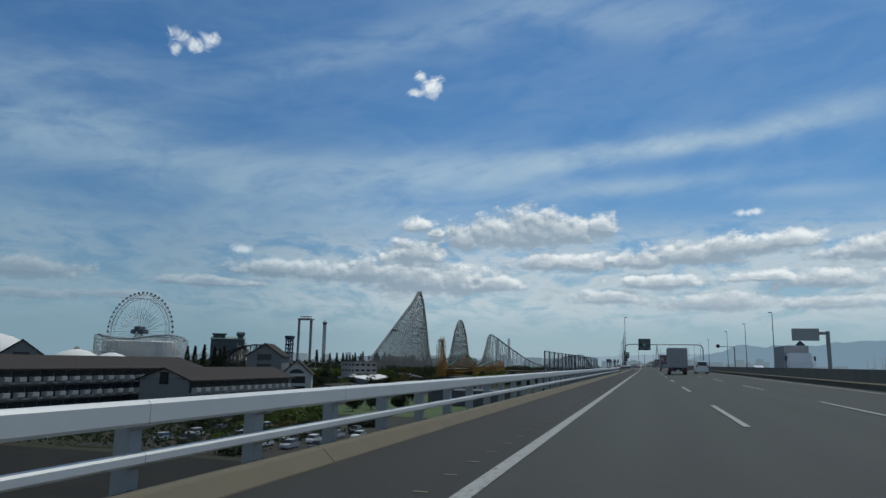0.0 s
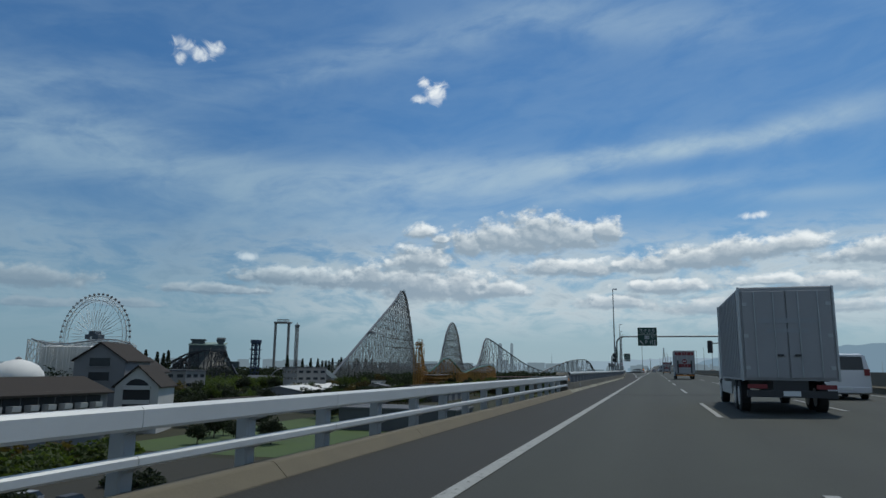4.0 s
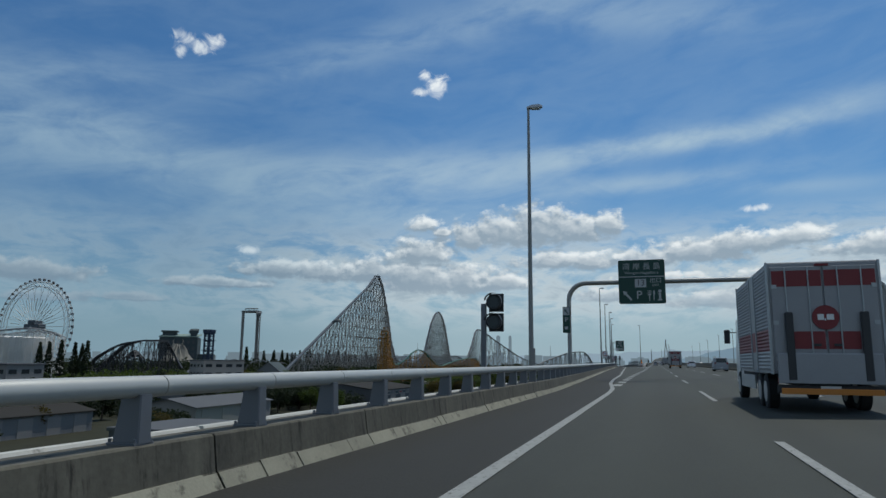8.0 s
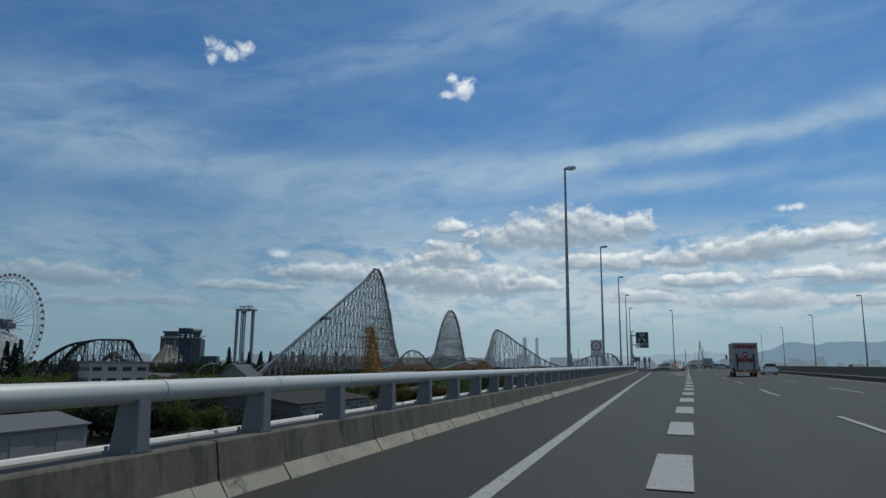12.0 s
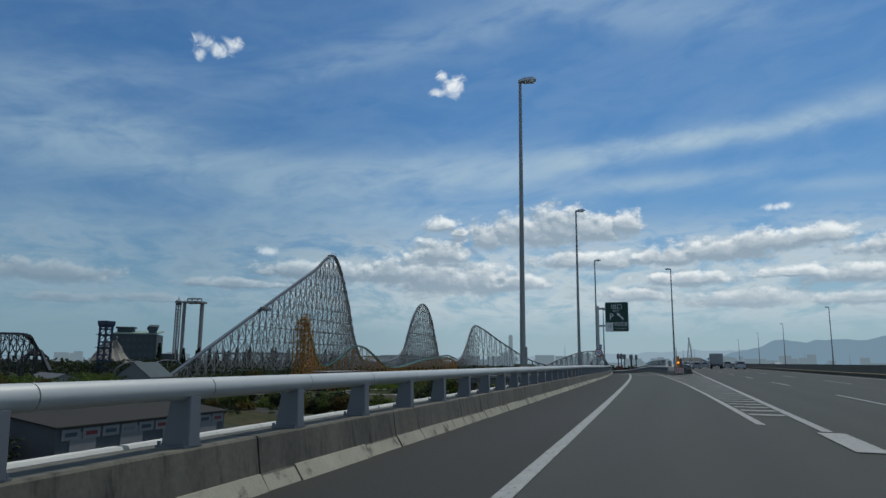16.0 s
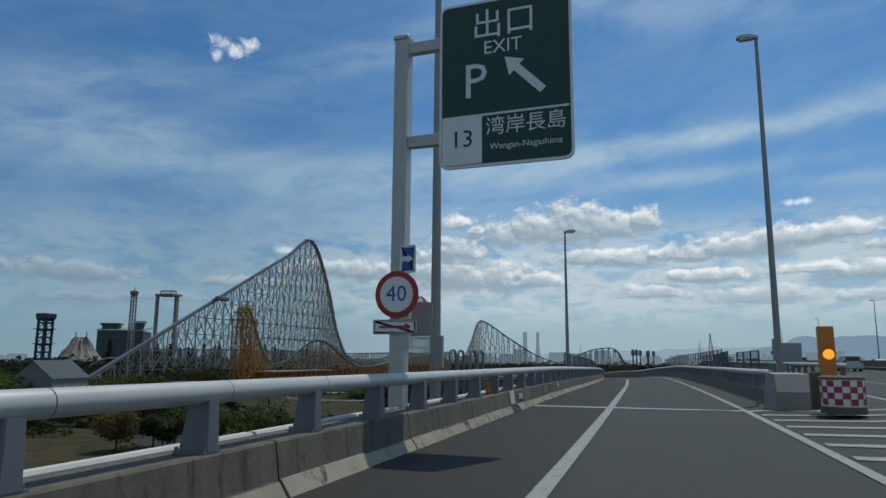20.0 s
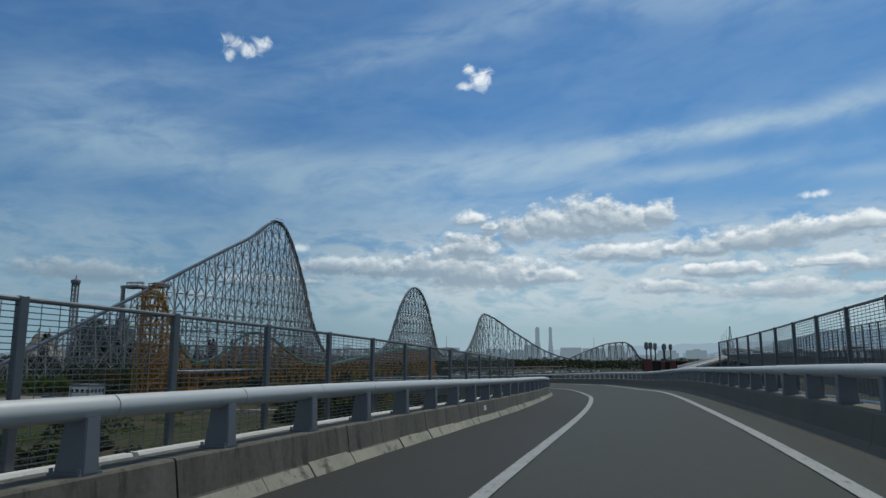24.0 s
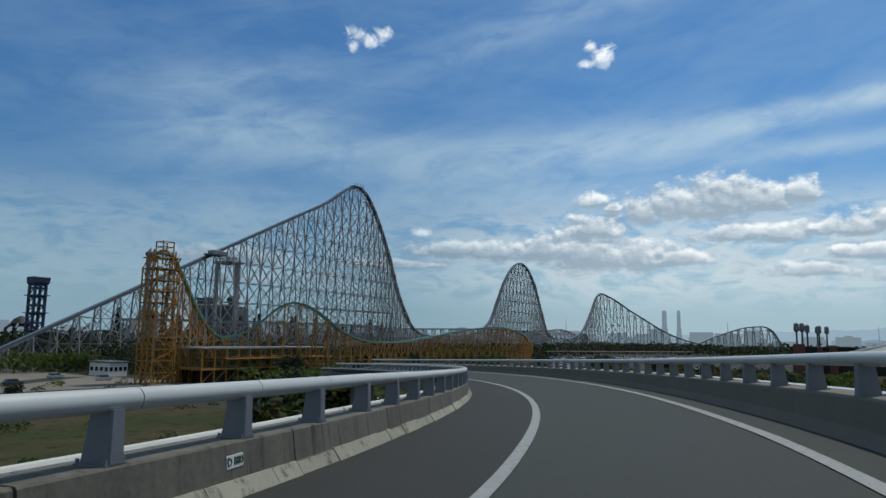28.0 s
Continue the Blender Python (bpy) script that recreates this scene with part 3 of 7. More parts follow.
def ramp_at(s, off, up=0.0):
    """The place s metres along the exit line (from y = 150), off metres to its right, up above the paving."""
    i = min(max(int(s), 0), len(RAMP) - 2)
    t = s - i
    x, y, z, h = (a + (b - a) * t for a, b in zip(RAMP[i], RAMP[i + 1]))
    bank = 0.1057 * min(1.0, max(0.0, (s - 235) / 65))
    return (x + off * math.cos(radians(h)), y + off * math.sin(radians(h)), z + up + bank * (max(off, 0.0) - 1.5))


def ramp_turn(s):
    return RAMP[min(max(int(s), 0), len(RAMP) - 1)][3]


def edge(y):
    return spline(LINE, y)


RISE = [(-200, 0.0), (640, 0.0), (800, 0.5), (1000, 2.6), (1300, 7.0), (1700, 11.5), (2300, 12.0)]


def swing(*roots):
    """Far ahead the expressway bends gently to the right: move what lies there."""
    for root in roots:
        for ob in [root, *root.children]:
            if ob.type != "MESH":
                continue
            y0 = ob.matrix_local.translation.y
            if y0 > 800:
                ob.location.x += 2.2e-5 * (y0 - 800) ** 2
            elif y0 == 0:
                for v in ob.data.vertices:
                    if v.co.y > 800:
                        v.co.x += 2.2e-5 * (v.co.y - 800) ** 2


def road_z(x, y):
    """Height of the main paving; before the nose it falls over the gore to the exit lane."""
    z = spline(RISE, y) + 0.025 * max(0.0, x)
    if 300 < y < 379 and x < -1.7:
        inner = edge(y) + 3.6
        z += spline(DROP, y) * min(1.0, max(0.0, (-1.7 - x) / max(0.05, -1.7 - inner)))
    return z


# ---- ground, road deck ----
def sheet(name, rows, mat, label, category, kind="structure", parent=None):
    """rows: lists of points across, one list a station."""
    geo = Geo()
    n = len(rows[0])
    for r in rows:
        geo.v += [tuple(p) for p in r]
    for k in range(len(rows) - 1):
        for j in range(n - 1):
            a = k * n + j
            geo.f.append((a, a + 1, a + n + 1, a + n))
    me = bpy.data.meshes.new(name)
    me.from_pydata(geo.v, [], geo.f)
    me.materials.append(mat)
    ob = new(name, me)
    if parent:
        ob.parent = parent
    return tagged(ob, label, category, "", kind)


sheet("ground", [[(x, y, GROUND) for x in (-4800, -600, 0, 600, 4800)] for y in (-4800, -300, 300, 900, 1500, 4900)], M_GROUND,
      "flat coastal plain of mixed grass and bare earth", "ground")


def patch(name, x0, x1, y0, y1, lift, mat, label, category="ground", skew=0.0):
    return sheet(name, [[(x0 + skew * k, y, GROUND + lift), (x1 + skew * k, y, GROUND + lift)] for k, y in enumerate((y0, y1))], mat, label, category)


def stations(a, b, step):
    n = max(1, round((b - a) / step))
    return [a + (b - a) * i / n for i in range(n + 1)]


main_rows = []
for y in stations(-140, 2200, 4):
    left = edge(y) - 2.3 if y < 346 else (edge(y) + 3.4 if y < 379 else -2.9)
    xs = [left, min(edge(y) + 3.6, -1.9) if y < 379 else -2.2, -1.7, 0, 3.6, 7.4, 10.6]
    main_rows.append([(x, y, road_z(x, y)) for x in xs])
road_main = sheet("road", main_rows, M_MAINASPHALT, "grey asphalt expressway carriageway with three lanes", "road")
ramp_rows = [[ramp_at(s, o) for o in (-2.3, 0, 2, 4.6)] for s in stations(195, 426, 2)]
for row in ramp_rows[:8]:
    for k, p in enumerate(row):
        row[k] = (p[0], p[1], p[2] + 0.004)
road_exit = sheet("exit_road", ramp_rows, M_ASPHALT, "single-lane asphalt exit ramp bending and dropping away", "road")
sheet("shoulder", [[(edge(y) - 2.3, y, 0.005 + spline(DROP, y)), (edge(y) - 0.1, y, 0.005 + spline(DROP, y))] for y in stations(-140, 345, 3)], M_SHOULDER,
      "darker asphalt hard shoulder along the parapet", "road shoulder")
sheet("exit_shoulder", [[ramp_at(s, -2.3, 0.009), ramp_at(s, -0.1, 0.009)] for s in stations(194.5, 426, 2)], M_SHOULDER,
      "darker asphalt shoulder of the exit ramp", "road shoulder")
far_rows = [[(x, y, spline(RISE, y) + 0.26 - 0.02 * (x - 11)) for x in (11.0, 17, 23.5)] for y in stations(-140, 2200, 10)]
road_far = sheet("opposite_road", far_rows, M_ASPHALT, "asphalt carriageway of the opposite direction behind the median", "road")

# bridge deck under the paving
deck = Geo()
deck.sweep([[(edge(y) - 2.75, y, -0.12), (24, y, -0.12), (22, y, -1.7), (edge(y) - 1.8, y, -1.7)] for y in stations(-140, 112.8, 6)])
deck.sweep([[(edge(y) - 3.0, y, -0.12), (24, y, -0.12 + spline(RISE, y)), (22, y, -1.7 + spline(RISE, y)), (edge(y) - 1.8, y, -1.7)] for y in stations(112.81, 345, 6)])
deck.sweep([[(-2.9, y, -0.12 + spline(RISE, y)), (24, y, -0.12 + spline(RISE, y)), (22, y, -1.7 + spline(RISE, y)), (-2.2, y, -1.7 + spline(RISE, y))] for y in stations(345.2, 2200, 12)])
bridge = tagged(part("viaduct_deck", deck, M_DECK), "grey concrete viaduct deck carrying the expressway", "viaduct", "", "structure")
ramp_deck = Geo()
ramp_deck.sweep([[ramp_at(s, -2.95, -0.15), ramp_at(s, 0, -0.15), ramp_at(s, 5.2, -0.15), ramp_at(s, 4.4, -1.5), ramp_at(s, 0, -1.5), ramp_at(s, -2.1, -1.5)] for s in stations(196, 426, 3)])
tagged(part("ramp_deck", ramp_deck, M_DECK), "grey concrete deck of the exit ramp", "viaduct", "", "structure")
pier_mesh = Geo().box(-1.1, 1.1, -1.4, 1.4, 0, 1, 0.15).mesh("pier")
for k, y in enumerate(stations(-120, 340, 38)):
    for x in (1.0, 16.0):
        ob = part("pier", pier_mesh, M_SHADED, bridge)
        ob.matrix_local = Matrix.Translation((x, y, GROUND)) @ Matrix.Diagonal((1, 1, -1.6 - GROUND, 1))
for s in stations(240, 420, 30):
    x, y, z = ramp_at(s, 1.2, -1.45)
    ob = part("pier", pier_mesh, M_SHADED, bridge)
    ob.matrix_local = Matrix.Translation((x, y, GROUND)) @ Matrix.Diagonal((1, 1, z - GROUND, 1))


# ---- road markings ----
def stripe(name, pts_left, pts_right, label, group=""):
    return sheet(name, [[a, b] for a, b in zip(pts_left, pts_right)], M_LINE, label, "road marking", "structure")


ys = stations(-140, 346, 2)


def painted(y):
    """The edge line leaves the lane a little before the shoulder narrows."""
    return edge(y) - 0.36 * min(1.0, max(0.0, (y - 186) / 9)) * min(1.0, max(0.0, (224 - y) / 20))


stripe("edge_line", [(painted(y) - 0.1, y, 0.010 + spline(DROP, y)) for y in ys], [(painted(y) + 0.1, y, 0.010 + spline(DROP, y)) for y in ys], "worn white solid edge line beside the shoulder")
ss = stations(195.5, 426, 1)
stripe("exit_edge_line", [ramp_at(s, -0.1, 0.014) for s in ss], [ramp_at(s, 0.1, 0.014) for s in ss], "white solid edge line curving with the exit ramp")
ss = stations(158, 426, 1)
stripe("exit_right_line", [ramp_at(s, 3.52, 0.014) for s in ss], [ramp_at(s, 3.70, 0.014) for s in ss], "white solid line on the far side of the exit lane")
ys = stations(307, 2200, 6)
line_main = stripe("main_edge_line", [(-1.85, y, road_z(-1.85, y) + 0.012) for y in ys], [(-1.65, y, road_z(-1.65, y) + 0.012) for y in ys], "white solid edge line of the main carriageway after the exit")
ys = stations(-140, 2200, 6)
line_median = stripe("median_line", [(9.45, y, road_z(9.45, y) + 0.012) for y in ys], [(9.65, y, road_z(9.65, y) + 0.012) for y in ys], "white solid line along the median")
dash_mesh = Geo().box(-0.075, 0.075, 0, 8, 0, 0.006).mesh("lane_dash")
lanes = tagged(new("lane_lines"), "broken white lane lines on the asphalt", "road marking", "", "structure")
for lane_x in (1.75, 5.5):
    for k in range(-7, 46):
        y = 15.8 + 20 * k + (3 if lane_x > 3 else 0)
        ob = part("lane_dash", dash_mesh, M_LINE, lanes)
        ob.matrix_local = Matrix.Translation((lane_x, y, road_z(lane_x, y) + 0.010))
block_mesh = Geo().box(-0.24, 0.24, 0, 3.0, 0, 0.006).mesh("exit_dash")
for k in range(20):
    y = 189.7 + 6 * k
    ob = part("exit_dash", block_mesh, M_LINE, lanes, "thick white block dash of the exit lane")
    ob.matrix_local = Matrix.Translation((-2.15 + 0.4 * min(1, max(0, (y - 215) / 50)), y, 0.012))
gore = tagged(new("gore_marking"), "white chevron hatching on the gore before the exit", "road marking", "", "structure")
for k in range(42):
    y = 311 + 1.6 * k
    xl, xr = edge(y) + 3.75, -1.9
    if xr - xl < 0.25:
        continue
    mid = (xl + xr) / 2
    w, lean = 0.40, 0.30 * (xr - xl) / 2
    geo = Geo()
    for a, b, ya, yb in ((xl, mid, y + lean, y), (mid, xr, y, y + lean)):
        i = len(geo.v)
        geo.v += [(px, py, road_z(px, py) + 0.014) for px, py in ((a, ya), (b, yb), (b, yb + w), (a, ya + w))]
        geo.f.append((i, i + 1, i + 2, i + 3))
    part("hatch_stripe", geo, M_LINE, gore)
# rumble strip beside the edge line
rib = Geo().box(-0.08, 0.08, -0.035, 0.035, 0, 0.006).mesh("rumble_rib")
ribs = tagged(new("rumble_strip"), "row of small raised paint ribs outside the edge line", "rumble strip", "", "structure")
for k in range(60):
    y = -1 + 1.1 * k
    ob = part("rumble_rib", rib, M_KERB, ribs)
    ob.matrix_local = Matrix.Translation((-2.45, y, 0.006))
# expansion joints
for y in (113.0, 206.5):
    ob = tagged(part("expansion_joint", Geo().sweep([[(x, y - 0.11, road_z(x, y) + 0.0062), (x, y + 0.11, road_z(x, y) + 0.0062), (x, y + 0.11, road_z(x, y) + 0.0085), (x, y - 0.11, road_z(x, y) + 0.0085)] for x in (edge(y) - 2.2, 0, 10.4)]), M_BLACK), "dark rubber expansion joint across the deck", "expansion joint", "", "structure")
s0 = 227.0
geo = Geo().sweep([[ramp_at(s0 - 0.2, o, 0.006), ramp_at(s0 + 0.2, o, 0.006), ramp_at(s0 + 0.2, o, 0.0125), ramp_at(s0 - 0.2, o, 0.0125)] for o in (-2.2, 0, 2, 4.3)])
tagged(part("expansion_joint", geo, M_SIGNBACK), "pale steel expansion joint across the exit ramp", "expansion joint", "", "structure")


# ---- steel beam railing on a kerb, before the parapet ----
kerb = tagged(new("kerb"), "weathered concrete kerb along the shoulder", "kerb", "", "structure")
kerb_stone = Geo().sweep([[(-4.44, y, -0.14), (-4.075, y, -0.02), (-4.09, y, 0.02), (-4.245, y, 0.165), (-4.275, y, 0.18), (-4.44, y, 0.18)] for y in (0, 4.985)])
kerb_mesh = kerb_stone.mesh("kerb_stone")
for k in range(-24, 23):
    ob = part("kerb_stone", kerb_mesh, M_KERB, kerb)
    ob.matrix_local = Matrix.Translation((0, -1.85 + 5 * k, 0))
beam_rail = thing("beam_railing", (0, 0, 0), "white-painted steel railing with two box beams on posts", "railing", "", "structure")


def rounded_beam(x0, x1, z0, z1, length, c=0.03):
    ring = [(x0 + c, z0), (x1 - c, z0), (x1, z0 + c), (x1, z1 - c), (x1 - c, z1), (x0 + c, z1), (x0, z1 - c), (x0, z0 + c)]
    return Geo().sweep([[(x, y, z) for x, z in ring] for y in (0.004, length - 0.004)])


upper = rounded_beam(-4.52, -4.36, 0.71, 0.925, 4.0).mesh("upper_beam")
lower = rounded_beam(-4.49, -4.37, 0.385, 0.485, 4.0, 0.02).mesh("lower_beam")
rail_post = Geo().box(-4.70, -4.53, -0.09, 0.09, -0.14, 0.86, 0.02)
rail_post.sweep([[(-4.53, y, 0.66), (-4.40, y, 0.70), (-4.40, y, 0.72), (-4.53, y, 0.72)] for y in (-0.10, 0.10)])
rail_post.sweep([[(-4.53, y, 0.33), (-4.44, y, 0.37), (-4.44, y, 0.39), (-4.53, y, 0.39)] for y in (-0.08, 0.08)])
rail_post = rail_post.mesh("rail_post")
for k in range(-30, 29):
    y = -3.0 + 4 * k
    if y + 4 > 113.2:
        break
    part("upper_beam", upper, M_BEAM, beam_rail).matrix_local = Matrix.Translation((0, y, 0))
    part("lower_beam", lower, M_BEAM, beam_rail).matrix_local = Matrix.Translation((0, y, 0))
    for d in (0.05, 2.05):
        part("rail_post", rail_post, M_BEAMPOST, beam_rail).matrix_local = Matrix.Translation((0, y + d, 0))

# concrete end block of the parapet
end_block = thing("parapet_end_block", (0, 0, 0), "weathered concrete end block with a reflector plate", "barrier block", "", "structure")
geo = Geo().sweep([[(-5.0, y, -0.02), (-4.34, y, -0.02), (-4.42, y, top - 0.25), (-4.50, y, top), (-5.0, y, top)] for y, top in ((112.9, 0.98), (113.25, 1.10), (114.3, 1.10), (114.35, 0.60))])
part("block", geo, M_CONCRETE, end_block)
geo = Geo().sweep([[(-4.345, y, -0.01), (-4.215, y, -0.01), (-4.36, y, 0.20)] for y in (112.9, 114.35)])
part("toe", geo, M_TOE, end_block)
part("beam_shoe", Geo().box(-4.46, -4.36, 112.55, 112.98, 0.68, 0.94, 0.02), M_GALV, end_block, "galvanised shoe bolted over the beam's end")
part("beam_shoe", Geo().box(-4.46, -4.37, 112.55, 112.98, 0.36, 0.51, 0.02), M_GALV, end_block, "galvanised shoe bolted over the beam's end")
geo = Geo().sweep([[(-4.408, y, 0.66), (-4.38, y, 0.66), (-4.405, y, 0.80), (-4.43, y, 0.80)] for y in (113.55, 114.0)])
part("reflector_plate", geo, M_ORANGE, end_block, "dark orange reflector plate")

# ---- concrete parapet with tubular rail ----
PANEL = [(-2.25, -0.03), (-2.375, 0.165), (-2.425, 0.51), (-2.445, 0.53), (-2.84, 0.53), (-2.84, -0.03)]
TOE = [(-2.22, -0.02), (-2.255, -0.03), (-2.38, 0.172), (-2.355, 0.172)]


def place_of(s):
    """The pose at s metres from y = 112.9 along the left edge line."""
    y = s + 114.35
    if y < 160:
        return (-2.0, y, 0.0, 0.0)
    return RAMP[min(int(round(y - 150)), len(RAMP) - 1)]


def along(s, off, up):
    y = s + 114.35
    if y < 160:
        return (-2.0 + off, y, up)
    return ramp_at(y - 150, off, up)


parapet = thing("parapet", (0, 0, 0), "stained concrete parapet in jointed panels with worn pale toe", "barrier", "", "structure")
LENGTH = 458.0
PITCH = 1.8972  # between posts; a panel is two of them long
panel_rng = random.Random(5)
joints = [0.02] + [2.11 - 114.35 + 2 * PITCH * j for j in range(30, 152) if 0.3 < 2.11 - 114.35 + 2 * PITCH * j < LENGTH]
for s, following in zip(joints, joints[1:]):
    step = following - s
    cuts = stations(s, s + step - 0.03, 1.9)
    part("panel", Geo().sweep([[along(c, o, z) for o, z in PANEL] for c in cuts]), M_CONCRETE, parapet)
    geo = Geo()
    # the toe, broken into shorter worn lengths
    c = s
    while c < s + step - 0.05:
        d = min(c + panel_rng.uniform(0.5, 2.2), s + step - 0.035)
        chip = panel_rng.uniform(0, 0.03)
        geo.sweep([[along(q, o + (chip if i == 0 else 0) * -1, z - (chip if i in (2, 3) else 0)) for i, (o, z) in enumerate(TOE)] for q in (c, d)])
        c = d + panel_rng.choice((0.01, 0.012, 0.05))
    part("toe", geo, M_TOE, parapet)

pipe_rail = thing("pipe_railing", (0, 0, 0), "thick pale tubular handrail on slanted steel posts", "railing", "", "structure")
RAIL_OFF = -2.55
PIPE_POST = None
for k in range(60, 301):
    s = 1.39 - 114.35 + PITCH * k
    if s < 0 or s > LENGTH - PITCH:
        continue
    pts = [along(c, RAIL_OFF, 1.032) for c in (s + 0.006, s + PITCH / 2, s + PITCH - 0.006)]
    part("rail_tube", Geo().tube(pts, 0.097, 18, flat=0.98), M_RAIL, pipe_rail, smooth=True)
    part("rail_sleeve", Geo().tube([along(s - 0.012, RAIL_OFF, 1.032), along(s + 0.012, RAIL_OFF, 1.032)], 0.088, 12), M_DARK, pipe_rail)
    for d in (-0.28,):
        x0, y0, z0 = along(s + d, RAIL_OFF, 0)
        h = radians(place_of(s + d)[3])
        rot = Matrix.Translation((x0, y0, z0)) @ Matrix.Rotation(h, 4, "Z")
        if PIPE_POST is None:
            # a tapered box post on a base plate with bolts, its saddle under the tube
            g1 = Geo().sweep([[(x0, -w, z), (x1 - 0.012, -w, z), (x1, -w + 0.012, z), (x1, w - 0.012, z), (x1 - 0.012, w, z), (x0, w, z)] for x0, x1, w, z in ((-0.17, 0.11, 0.085, 0.545), (-0.135, 0.105, 0.08, 0.75), (-0.105, 0.10, 0.075, 0.968))])
            g1.box(-0.20, 0.105, -0.12, 0.12, 0.525, 0.549)
            for bx in (-0.185, 0.085):
                for by in (-0.095, 0.095):
                    g1.tube([(bx, by, 0.545), (bx, by, 0.585)], 0.016, 6)
            PIPE_POST = g1.mesh("rail_post")
        part("rail_post", PIPE_POST, M_POST, pipe_rail).matrix_local = rot
# pale duct cover running outside the parapet
duct = tagged(new("cable_duct"), "pale galvanised cable duct along the parapet's outer edge", "cable duct", "", "structure")
for s in stations(2, LENGTH - 4, 6):
    g1 = Geo().sweep([[along(q, o, z) for o, z in ((-3.20, 0.34), (-3.19, 0.475), (-3.21, 0.505), (-3.305, 0.505), (-3.32, 0.34))] for q in (s, s + 2.98, s + 5.95)])
    part("duct_cover", g1, M_WHITECONC, duct)
    # Dark strip added for the shadowed gap between parapet and duct.
    g1 = Geo().sweep([[along(q, o, z) for o, z in ((-2.845, 0.10), (-2.845, 0.40), (-3.185, 0.36), (-3.185, 0.10))] for q in (s, s + 2.98, s + 5.98)])
    part("cable_tray", g1, M_DARK, duct, "dark strip standing for shade beside the parapet")
# sparse drain covers, marker plates
for s, text in ((322.2, ""), (345.8, ""), (364.55, "D 880")):
    x0, y0, z0 = along(s, -2.405, 0.34)
    h = place_of(s)[3]
    plate = thing("marker_plate", Matrix.Translation((x0, y0, z0)) @ pose(0, 0, 0, 0, 0, h + 90) @ pose(0, 0, 0, -6, 0, 0), "small white marker plate screwed to the parapet", "marker plate", "parapet marker plates")
    part("plate", Geo().box(-0.155, 0.155, -0.012, 0.0, -0.065, 0.065, 0.004), M_WHITECONC, plate)
    if text:
        lettering("marking", text, 0.115, M_GREEN, plate, pose(0, -0.014, 0))

def wall_plate(name, y0, y1, z0, z1, mat, label, category="plate"):
    """A thin plate on the parapet's face between two stations."""
    lean = lambda z: -2.375 - 0.05 * (z - 0.165) / 0.345
    pts = [[along(y - 114.35, lean(z) + o, z) for z, o in ((z0, 0.001), (z0, 0.016), (z1, 0.016), (z1, 0.001))] for y in (y0, y1)]
    return tagged(part(name, Geo().sweep(pts), mat), label, category)


wall_plate("cover_plate", 119.15, 120.1, 0.24, 0.50, M_PLATE, "pale steel cover plate bolted to the parapet")
wall_plate("cover_plate", 380.2, 381.2, 0.22, 0.47, M_PLATE, "pale steel cover plate bolted to the parapet")
wall_plate("joint_plate", 374.2, 374.75, 0.20, 0.54, M_WHITECONC, "white steel plate over the parapet's joint")
wall_plate("marking_panel", 375.25, 375.95, 0.26, 0.46, M_DARK, "dark painted panel with worn unreadable marks")
for k in range(5):
    wall_plate("painted_bar", 375.31 + 0.12 * k, 375.38 + 0.12 * k, 0.29, 0.43, M_WHITECONC, "worn pale bar of unreadable marking").location.x += 0.02
wall_plate("marker_plate", 384.4, 384.75, 0.33, 0.45, M_WHITECONC, "small white marker plate on the parapet", "marker plate")
for k in range(8):
    pts = [[along(y - 114.35, o, z) for o, z in ((-2.21, 0.0), (-2.20, 0.01), (-2.345, 0.185), (-2.355, 0.18))] for y in (374.1 + 0.11 * k, 374.17 + 0.11 * k)]
    tagged(part("toe_grid_bar", Geo().sweep(pts), M_DARK), "dark steel grid bar over the joint's toe", "joint grid", "joint grid bars")
side_box = thing("cable_box", (-5.5, 117.5, 0.42), "long pale steel box on brackets outside the parapet", "cable box")
part("body", Geo().box(-0.14, 0.14, -3.0, 3.1, 0.03, 0.24, 0.02), M_SIGNBACK, side_box)
for y in (-2.5, 0.0, 2.5):
    part("bracket", Geo().box(-0.12, 0.7, y - 0.05, y + 0.05, -0.05, 0.03), M_GALV, side_box)
hoops = thing("hoop_rail", along(261.5, -3.9, 0.0), "grey steel hoop rails round a hatch beside the parapet", "handrail")
for k, (dx, dy) in enumerate(((0.0, 0.0), (0.0, 0.75), (-0.7, 0.2), (-0.7, 0.95))):
    ring = [(dx, dy, -0.5), (dx, dy, 1.45), (dx, dy + 0.05, 1.56), (dx, dy + 0.15, 1.62), (dx, dy + 0.40, 1.62), (dx, dy + 0.50, 1.56), (dx, dy + 0.55, 1.45), (dx, dy + 0.55, -0.5)]
    part("hoop", Geo().tube(ring, 0.04, 8), M_POST, hoops, smooth=True)
    part("cross_bar", Geo().tube([(dx, dy, 0.95), (dx, dy + 0.55, 0.95)], 0.03, 8), M_POST, hoops)
part("platform", Geo().box(-0.9, 1.0, -0.2, 1.7, -0.56, -0.46), M_FENCE, hoops)

